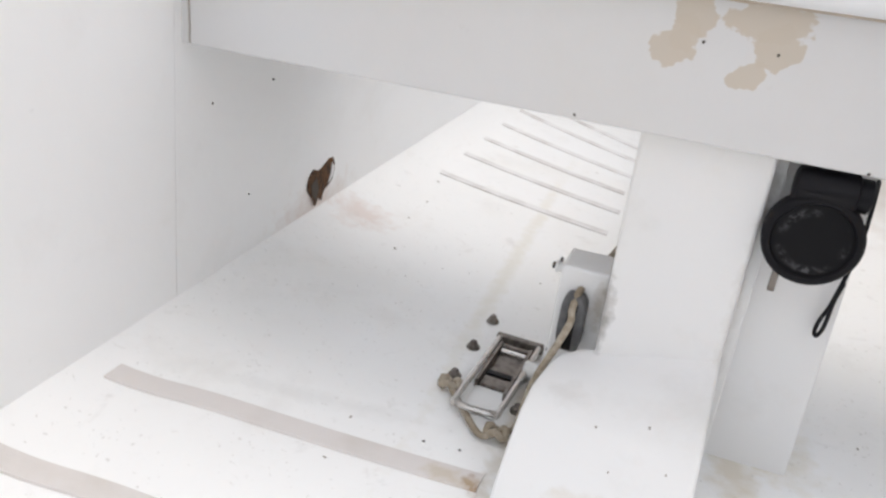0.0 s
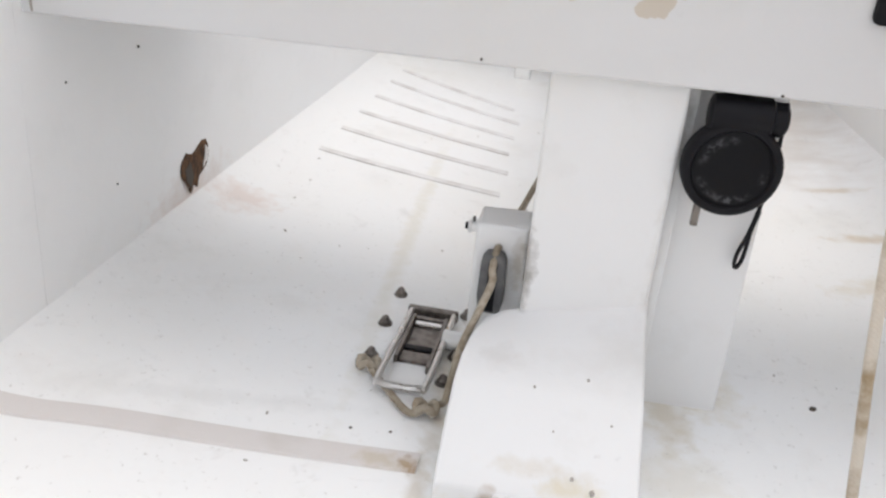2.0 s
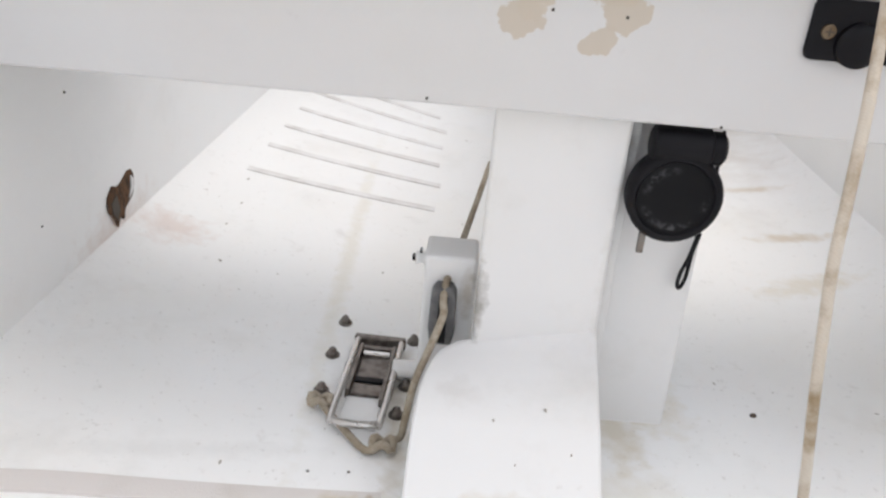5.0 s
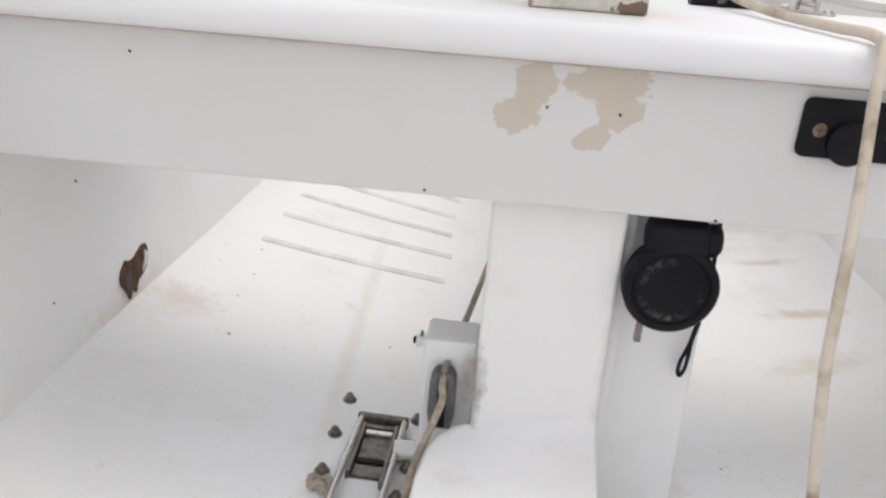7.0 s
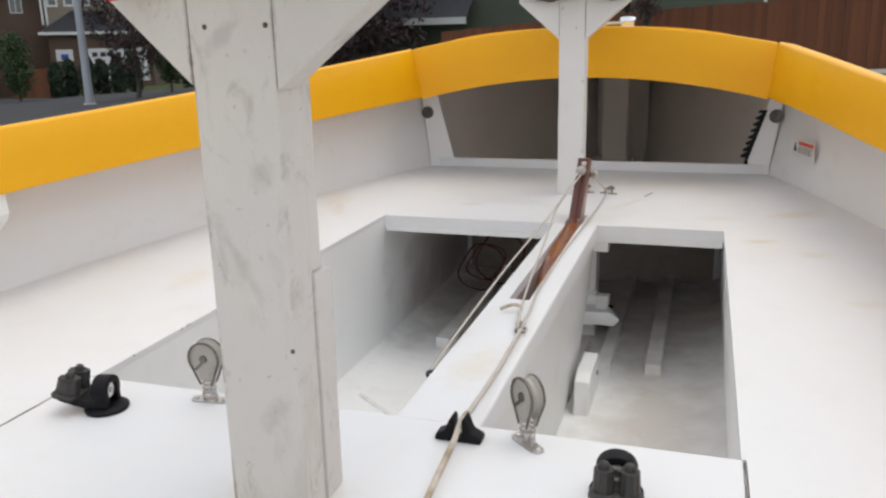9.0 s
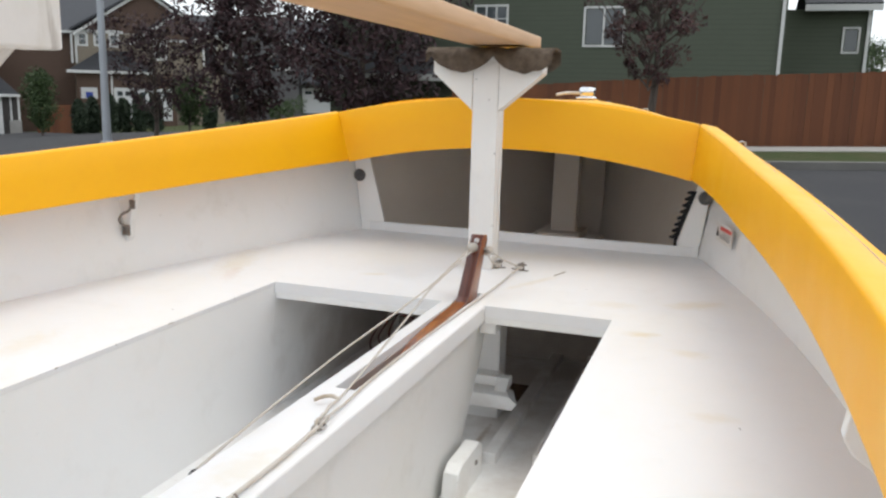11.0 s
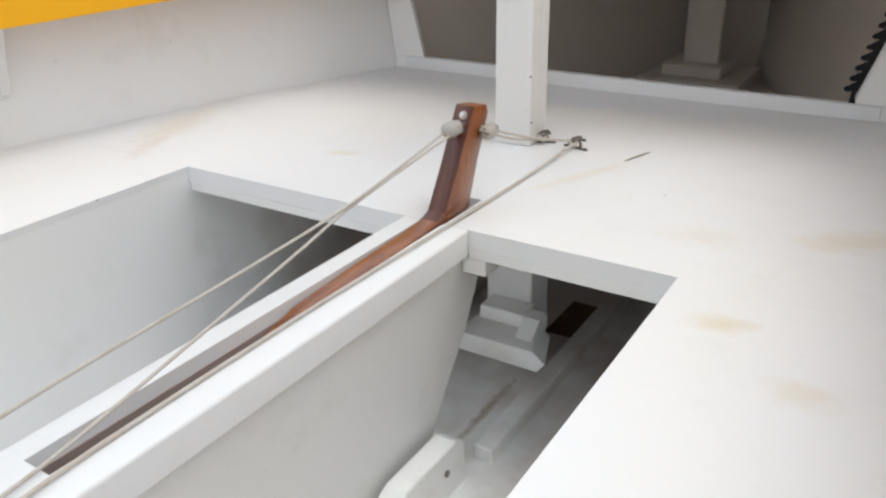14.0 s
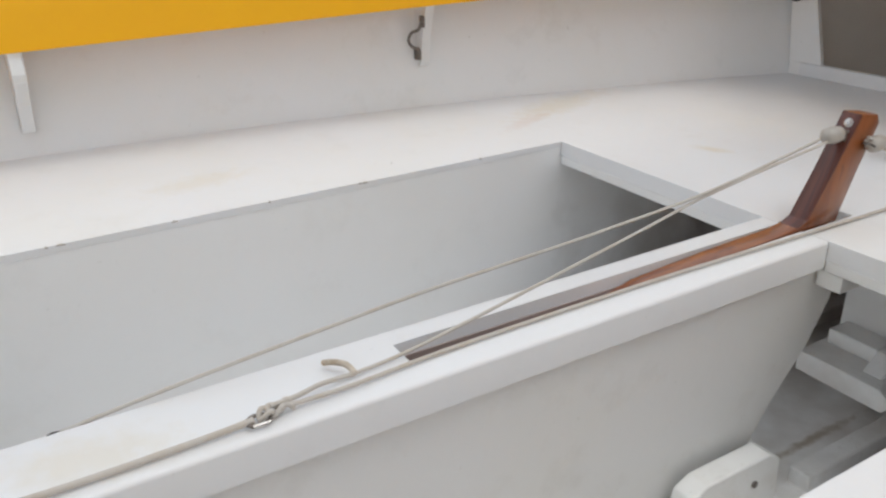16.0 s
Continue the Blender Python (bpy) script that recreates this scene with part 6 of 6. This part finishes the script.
# grey-brown house with a porch and a double garage
h = house(-48.3, 60, -2.9, "two-storey grey-brown house with white trim and garage")
wall(h, -15.5, -0.75, 3.2, 12, -0.8, 5.35, "grey_siding")
gable_roof(h, -15.5, -0.55, 3.2, 12, 5.4, 7.9, "x", 0.4, hip=(0, 6.3))
wall(h, -15.6, -5.45, 1.6, 3.19, -0.8, 5.55, "grey_siding")
gable_face(h, -13.2, -5.2, 1.6, 5.56, 8.25, "grey_siding")
gable_roof(h, -13.2, -5.2, 1.6, 7.5, 5.62, 8.32, "y", 0.35)
gable_face(h, -15.2, -8.3, 1.2, 5.2, 7.1, "grey_siding", True, 0.3)
gable_roof(h, -15.2, -8.3, 1.2, 3.0, 5.25, 7.15, "y", 0.3)
part("band", box(-15.6, -5.35, 1.55, 1.61, 4.60, 4.76), M["trim"], h)
part("band", box(-5.44, -0.7, 3.14, 3.21, 4.78, 4.90), M["trim"], h)
for xx, yy, zz in ((-8.2, 1.54, 5.5), (-5.56, 1.54, 5.5), (-0.86, 3.13, 5.3), (-11.0, 1.54, 5.2)):
    part("corner_board", box(xx, xx + 0.14, yy, yy + 0.08, -0.4, zz), M["trim"], h)
window(h, -7.34, -6.48, 4.05, 5.26, 1.6, 1, trim=0.17, bars=1)
window(h, -11.2, -9.7, 3.5, 5.1, 1.6, 1, trim=0.16)
window(h, -11.2, -9.5, 0.3, 2.2, 1.6, 1, trim=0.16)
for xx in (-4.33, -2.97, -1.6):
    window(h, xx - 0.29, xx + 0.29, 4.60, 5.16, 3.2, 0, trim=0.13)
wall(h, -4.15, 0.75, -0.6, 3.19, -0.8, 2.28, "grey_siding")
rf = prism([(-1.0, 2.28), (3.19, 4.25), (3.19, 4.4), (-1.0, 2.43)], "x", -8.6, -0.9)
part("porch_roof", rf, M["roof"], h, "grey shingled garage roof")
hipf = bmesh.new()
hipf.faces.new([hipf.verts.new(q) for q in ((-0.9, -1.0, 2.43), (0.95, -1.0, 2.40), (-0.9, 3.19, 4.40))])
hipf.faces.new([hipf.verts.new(q) for q in ((0.95, -1.0, 2.40), (0.95, 3.19, 2.40), (-0.9, 3.19, 4.40))])
bmesh.ops.solidify(hipf, geom=hipf.faces[:], thickness=0.12)
part("roof_hip", hipf, M["roof"], h)
part("gutter", box(-8.6, 0.97, -1.12, -1.005, 2.25, 2.42), M["trim"], h)
garage_door(h, -4.0, -0.25, -0.15, 2.1, -0.6, 7)
gable_face(h, -7.0, -3.6, -1.2, 2.42, 3.25, "grey_siding", True, 0.2)
gable_roof(h, -7.0, -3.6, -1.2, 2.0, 2.42, 3.28, "y", 0.2)
part("porch_beam", box(-6.9, -3.9, -1.18, -0.95, 2.30, 2.58), M["trim"], h)
for xx in (-4.42, -6.7):
    part("porch_post", box(xx, xx + 0.26, -1.18, -0.92, -0.5, 2.30), M["trim"], h)
part("porch_post", box(-4.95, -4.83, -0.3, -0.15, 0.0, 2.30), M["trim"], h)
part("gable_stud", box(-5.42, -5.30, -1.30, -1.21, 2.45, 3.1), M["trim"], h)
part("stone_base", box(0.25, 0.95, -0.95, -0.55, -0.5, 0.75), M["concrete"], h)
part("corner_post", box(0.33, 0.45, -0.66, -0.601, -0.3, 2.25), M["trim"], h)
part("corner_post", box(0.78, 0.90, -0.9, -0.78, 0.75, 2.25), M["trim"], h)
part("door", box(-6.4, -5.5, 1.52, 1.59, 0.0, 2.05), M["red_wire"], h)

# big brown house with a gable
h = house(-44.0, 68, -2.35, "large brown two-storey house with grey roof")
wall(h, -8.3, -0.10, 0, 11, -1.6, 6.75, "brown_siding")
gable_roof(h, -8.3, 4.6, 0, 11, 6.8, 9.95, "x", 0.5, hip=(4.2, 0))
wall(h, -0.09, 9.6, -0.6, 11, -1.6, 6.8, "tan_siding")
gable_face(h, 0.25, 9.8, -0.6, 6.85, 10.05, "brown_siding")
gable_roof(h, 0.25, 9.8, -0.6, 11, 6.9, 10.1, "y", 0.5)
part("band", box(0.2, 3.4, -0.66, -0.59, 6.82, 7.02), M["trim"], h)
for xx in (-0.30, 0.0, 7.6):
    part("downpipe", box(xx, xx + 0.14, -0.75, -0.62, 4.5 if xx < 1 else 2.0, 6.8), M["trim"], h)
window(h, -3.86, -3.20, 5.42, 6.48, 0, 0, trim=0.08)
window(h, -2.22, -1.55, 5.44, 6.58, 0, 1, trim=0.08)
window(h, -6.29, -6.08, 6.03, 6.45, 0, 0, trim=0.08)
for xx in (0.30, 2.52):
    window(h, xx, xx + 0.46, 5.92, 6.66, -0.6, 0, trim=0.15, bars=1)
window(h, 1.45, 1.91, 5.95, 6.66, -0.6, 0, trim=0.15, bars=1)
rf = bmesh.new()
EV = ((-0.64, -3.4, 3.9), (5.4, -3.4, 3.9), (5.4, -0.62, 5.5), (1.75, -0.62, 5.5), (-0.64, -0.62, 3.9))
vv = [rf.verts.new(q) for q in EV]
rf.faces.new((vv[0], vv[1], vv[2], vv[3]))
rf.faces.new((vv[0], vv[3], vv[4]))
bmesh.ops.solidify(rf, geom=rf.faces[:], thickness=0.12)
part("skirt_roof", rf, M["roof"], h, "grey shingled garage roof")
part("gutter", box(-0.66, 5.4, -3.5, -3.41, 3.75, 3.95), M["trim"], h)
wall(h, -0.05, 6.9, -3.0, -0.61, -1.6, 3.85, "brown_siding")
garage_door(h, 2.6, 6.4, 0.35, 2.60, -3.0, 7)
for xx in (1.90, 2.28):
    part("downpipe", box(xx, xx + 0.12, -3.1, -3.01, 0.3, 3.8), M["trim"], h)
wall(h, 4.1, 10.6, -2.0, 0, -1.6, 6.2, "tan_siding")
gable_face(h, 4.1, 10.6, -2.0, 6.2, 8.45, "brown_siding")
gable_roof(h, 4.1, 10.6, -2.0, 3, 6.25, 8.5, "y", 0.4)
part("band", box(5.0, 9.6, -2.06, -1.99, 6.30, 6.48), M["trim"], h)
gable_face(h, 8.2, 10.7, -2.9, 6.35, 7.15, "tan_siding", True, 0.2)
gable_roof(h, 8.2, 10.7, -2.9, -2.05, 6.38, 7.2, "y", 0.2)
wall(h, 8.4, 10.5, -2.9, -2.01, -1.6, 6.33, "tan_siding")
window(h, 5.6, 6.3, 5.0, 6.1, -2.0, 1, trim=0.14)
window(h, 9.1, 9.9, 4.7, 6.0, -2.9, 1, trim=0.14)

# slate house behind the plum tree
h = house(-33.5, 78, -1.6, "slate-coloured two-storey house behind trees")
wall(h, -5, 16, 0, 10, -1.5, 6.2, "dusk_siding")
gable_roof(h, -5, 16, 0, 10, 6.2, 9.0, "x", 0.5)
wall(h, -2, 5, -1.5, 0, -1.5, 5.8, "dusk_siding")
gable_face(h, -2, 5, -1.5, 5.8, 8.2, "dusk_siding")
gable_roof(h, -2, 5, -1.5, 4, 5.8, 8.2, "y", 0.4)
for xx, zz in ((-0.8, 4.2), (2.6, 4.2), (7.5, 4.4), (11, 4.4), (-1.0, 1.3), (12.5, 1.3)):
    window(h, xx, xx + 1.5, zz, zz + 1.3, -1.5 if xx < 5 else 0, 1, trim=0.14)
garage_door(h, 5.6, 10.4, 0.2, 2.4, 0)
part("skirt_roof", prism([(-1.8, 2.9), (-0.02, 3.9), (-0.02, 4.05), (-1.8, 3.05)], "x", 5.2, 16.2), M["roof"], h)

# green house behind the fence
gx, gy = street(3.0, 27.6)
h = thing("house", (gx, gy, ground_z(gx, gy)), "green lap-sided house with white windows behind a fence", "house", "houses across the street")
wall(h, -16, 0, 0, 9, -1.2, 6.4, "green_siding")
gable_roof(h, -16, 0, 0, 9, 6.4, 9.0, "x", 0.5)
for a0, a1, e0, e1, mu, br in ((-10.15, -7.38, 3.76, 6.2, 1, 0), (-17.75, -15.4, 3.76, 6.2, 2, 2), (-1.9, 0.2, 4.6, 6.4, 1, 0)):
    xa, xb = EX + (gy - EY) * math.tan(radians(a0)) - gx, EX + (gy - EY) * math.tan(radians(a1)) - gx
    dd = (gy - EY) / math.cos(radians((a0 + a1) / 2))
    za, zb4 = EZ + dd * math.tan(radians(e0)) - ground_z(gx, gy), EZ + dd * math.tan(radians(e1)) - ground_z(gx, gy)
    if a0 < -1.95:
        window(h, xa + 0.06, xb - 0.06, za, zb4, 0, mu, trim=0.07, bars=br)
part("downpipe", merged(box(-0.16, -0.06, -0.10, -0.01, 0.2, 5.0), box(-0.02, 0.08, -0.10, -0.01, 4.9, 6.2)), M["trim"], h)
part("lower_roof", prism([(-1.3, 1.55), (-0.02, 2.45), (-0.02, 2.57), (-1.3, 1.67)], "x", -16, -9.6), M["roof"], h)
part("gutter", box(-16, -9.6, -1.4, -1.305, 1.45, 1.67), M["trim"], h)
wall(h, 0.02, 3.1, 5, 10, -1.0, 4.4, "green_siding")
gable_roof(h, 1.1, 3.0, 4.6, 10, 4.4, 5.6, "x", 0.3)
window(h, 2.25, 2.7, 2.9, 3.7, 5, 0, trim=0.07)
part("downpipe", box(2.95, 3.05, 4.88, 4.98, 0.2, 4.4), M["trim"], h)

# ---- street furniture ----
px_, py_ = street(-42.67, 34.5)
pole = thing("street_lamp", (px_, py_, ground_z(px_, py_) - 0.05), "tall grey metal street lamp pole beside the road", "street lamp")
smooth(part("pole", tube([(0, 0, 0), (0, 0, 3), (0, 0, 9.0)], 0.17, 16, taper=0.11), M["pole"], pole))
smooth(part("base", lathe([(0.25, 0.0), (0.25, 0.10), (0.19, 0.14)], 20), M["pole"], pole))
part("arm", tube(curve_through([(0, 0, 8.6), (-0.8, -0.5, 9.2), (-2.0, -1.4, 9.4)], 5), 0.05, 8), M["pole"], pole)
smooth(part("luminaire", lathe([(0.05, 0.1), (0.16, 0.06), (0.19, 0.0), (0.10, -0.06)], 16, "z", (-2.0, -1.4, 9.35)), M["trim"], pole))
sx, sy = street(-55.65, 42)
sign = thing("street_sign", (sx, sy, ground_z(sx, sy) - 0.6), "grey back of an octagonal road sign on a post", "sign", turn=52)
part("post", box(-0.03, 0.03, 0.0, 0.05, 0, 2.7), M["pole"], sign)
part("plate", prism([(0.36 * math.cos(radians(22.5 + 45 * i)), 2.35 + 0.36 * math.sin(radians(22.5 + 45 * i))) for i in range(8)], "y", -0.02, -0.004), M["grey"], sign)
bx_, by_ = street(-43.4, 52)
hoop = thing("basketball_hoop", (bx_, by_, ground_z(bx_, by_)), "white backboard with blue square on a pole", "basketball hoop", turn=43)
bzz = EZ + 52 * math.tan(radians(-0.44)) - ground_z(bx_, by_)
part("post", box(-0.05, 0.05, 0.1, 0.2, 0, bzz), M["pole"], hoop)
bb = part("backboard", box(-0.45, 0.45, 0, 0.05, bzz - 0.30, bzz + 0.34), M["trim"], hoop)
part("square", box(-0.2, 0.2, -0.02, -0.005, bzz - 0.26, bzz + 0.08), Mat("blue_paint", (0.03, 0.06, 0.30), 0.5).done(), bb)

# ---- trees and shrubs ----


def crown(rng, limbs, n, size, spread):
    """Many small leaves round the ends of the limbs."""
    vs, fs = [], []
    for i in range(n):
        tip, rad = rng.choice(limbs)
        while True:
            o = Vector((rng.uniform(-1, 1), rng.uniform(-1, 1), rng.uniform(-1, 1)))
            if o.length < 1:
                break
        c = Vector(tip) + Vector((o.x, o.y, o.z * 0.9)) * rad * spread
        u = Vector((rng.uniform(-1, 1), rng.uniform(-1, 1), rng.uniform(-1, 1))).normalized()
        v = u.orthogonal().normalized()
        s = size * rng.uniform(0.6, 1.3)
        k = len(vs)
        vs += [c - u * s, c + v * s * 0.45, c + u * s, c - v * s * 0.45]
        fs.append((k, k + 1, k + 2, k + 3))
    me = bpy.data.meshes.new("crown")
    me.from_pydata(vs, [], fs)
    return me


def tree(name, az, d, height, clear, width, mat, label, n=5000, leaf=0.07, seed=1, limbs=26, rad=0.5, gap=0.75, lift=0.0, upright=0.5):
    x, y = street(az, d)
    t = thing(name, (x, y, ground_z(x, y) + lift - 0.03), label, "tree" if name != "shrub" else "shrub")
    rng = random.Random(seed)
    top = height * 0.93
    smooth(part("trunk", tube(curve_through([(0, 0, 0), (0.05 * width * rng.uniform(-1, 1), 0.03 * width, clear), (0.05 * width * rng.uniform(-1, 1), 0, top * 0.65), (0, 0, top)], 5), 0.022 * height + 0.01, 8, taper=0.012), M["bark"], t))
    tips, wood = [], []
    for i in range(limbs):
        f = (i + 0.5) / limbs
        z0 = clear + (top - clear) * f * 0.9
        a = i * 2.399 + rng.uniform(-0.3, 0.3)
        prof = math.sin(math.pi * min(1, 0.18 + 0.8 * f)) ** 0.8
        r = width * 0.5 * prof * rng.uniform(0.6, 1.05)
        end = (r * math.cos(a), r * math.sin(a), z0 + r * upright + 0.1)
        mid = (r * 0.5 * math.cos(a), r * 0.5 * math.sin(a), z0 + r * upright * 0.35)
        wood.append(tube([(0, 0, z0 - 0.05), mid, end], 0.006 * height, 5, taper=0.006))
        tips.append((end, rad * rng.uniform(0.6, 1.15)))
        tips.append((mid, rad * rng.uniform(0.4, 0.8)))
    for w_ in wood:
        part("limb", w_, M["bark"], t)
    me = crown(rng, tips, n, leaf, gap)
    me.materials.append(mat)
    c = new("crown", me)
    c.parent = t
    return t


def clipped_shrub(az, d, height, r, seed):
    """A narrow evergreen column, leafy down to the ground."""
    x, y = street(az, d)
    t = thing("shrub", (x, y, ground_z(x, y)), "clipped upright dark evergreen shrub", "shrub", "clipped shrubs")
    rng = random.Random(seed)
    smooth(part("trunk", tube([(0, 0, -0.05), (0.01, 0, height * 0.5), (0, 0, height * 0.85)], 0.05, 7, taper=0.01), M["bark"], t))
    tips = []
    for k in range(16):
        f = k / 15
        tips.append(((rng.uniform(-0.05, 0.05), rng.uniform(-0.05, 0.05), 0.18 + (height - 0.40) * f), r * (1.0 if f < 0.7 else 1.0 - 0.6 * (f - 0.7) / 0.3)))
    me = crown(rng, tips, 3200, 0.085, 1.0)
    me.materials.append(M["dark_green"])
    c = new("crown", me)
    c.parent = t


tree("plum_tree", -5.6, 17.9, 4.9, 1.55, 3.1, M["plum_light"], "young plum tree with sparse dark purple leaves", 8000, 0.048, 2, 46, 0.30, 0.95, upright=0.95)
tree("plum_tree", -26.0, 27, 7.6, 0.8, 6.4, M["plum"], "large plum tree with dense dark purple leaves", 12000, 0.10, 5, 52, 0.95, 0.85, upright=0.35)
tree("plum_tree", -34.0, 30, 6.6, 0.8, 4.6, M["plum"], "plum tree with dark purple leaves", 8500, 0.095, 9, 40, 0.85, 0.85, upright=0.4)
tree("plum_tree", -39.6, 36, 5.0, 0.8, 4.6, M["plum"], "thin plum tree with open reddish crown", 4800, 0.075, 12, 40, 0.6, 0.9, upright=0.8)
tree("green_tree", -46.3, 50, 3.9, 0.3, 1.6, M["green"], "small upright green street tree", 5200, 0.08, 4, 30, 0.55, 0.9, upright=0.9)
tree("green_tree", -37.3, 40, 2.7, 0.4, 2.0, M["green"], "young yellow-green tree in a yard", 3200, 0.08, 14, 24, 0.5, 0.9, upright=0.9)
tree("conifer", -54.0, 105, 20.5, 2.0, 14.0, M["dark_green"], "tall dark conifers behind the roofs", 15000, 0.40, 6, 60, 2.1, 0.9, upright=0.1)
tree("conifer", -50.8, 112, 17.0, 2.0, 9.0, M["dark_green"], "tall dark conifers behind the roofs", 8000, 0.35, 8, 40, 2.0, 0.9, upright=0.1)
tree("green_tree", 8.2, 60, 4.6, 0.8, 3.0, M["green"], "distant green tree beyond the fence", 2500, 0.12, 16, 24, 0.8, 0.9)
for i, az in enumerate((-44.1, -43.3, -42.25, -41.4, -40.4, -39.4, -35.9)):
    clipped_shrub(az, 50 + (i % 2) * 0.5, 2.05 + 0.12 * (i % 3), 0.46, 20 + i)
tree("shrub", -54.1, 53, 3.0, 0.2, 3.3, M["plum"], "rounded burgundy shrub before the porch", 7000, 0.08, 31, 24, 0.5, 0.9, lift=-0.3)
tree("shrub", -52.9, 54, 1.1, 0.1, 1.8, M["green"], "low green shrub before the garage", 1800, 0.06, 33, 16, 0.35, 0.9, lift=-0.2)
tree("shrub", -57.0, 46, 1.3, 0.1, 4.4, M["dark_green"], "low green hedge before the house", 2400, 0.07, 34, 20, 0.5, 0.9, lift=-0.2)
tree("shrub", -33.5, 52, 1.2, 0.1, 3.0, M["plum"], "low burgundy shrub in a yard", 1800, 0.07, 36, 16, 0.45, 0.9)
tree("shrub", -31.0, 54, 1.1, 0.1, 4.0, M["green"], "low green shrub in a yard", 2200, 0.07, 37, 18, 0.45, 0.9)
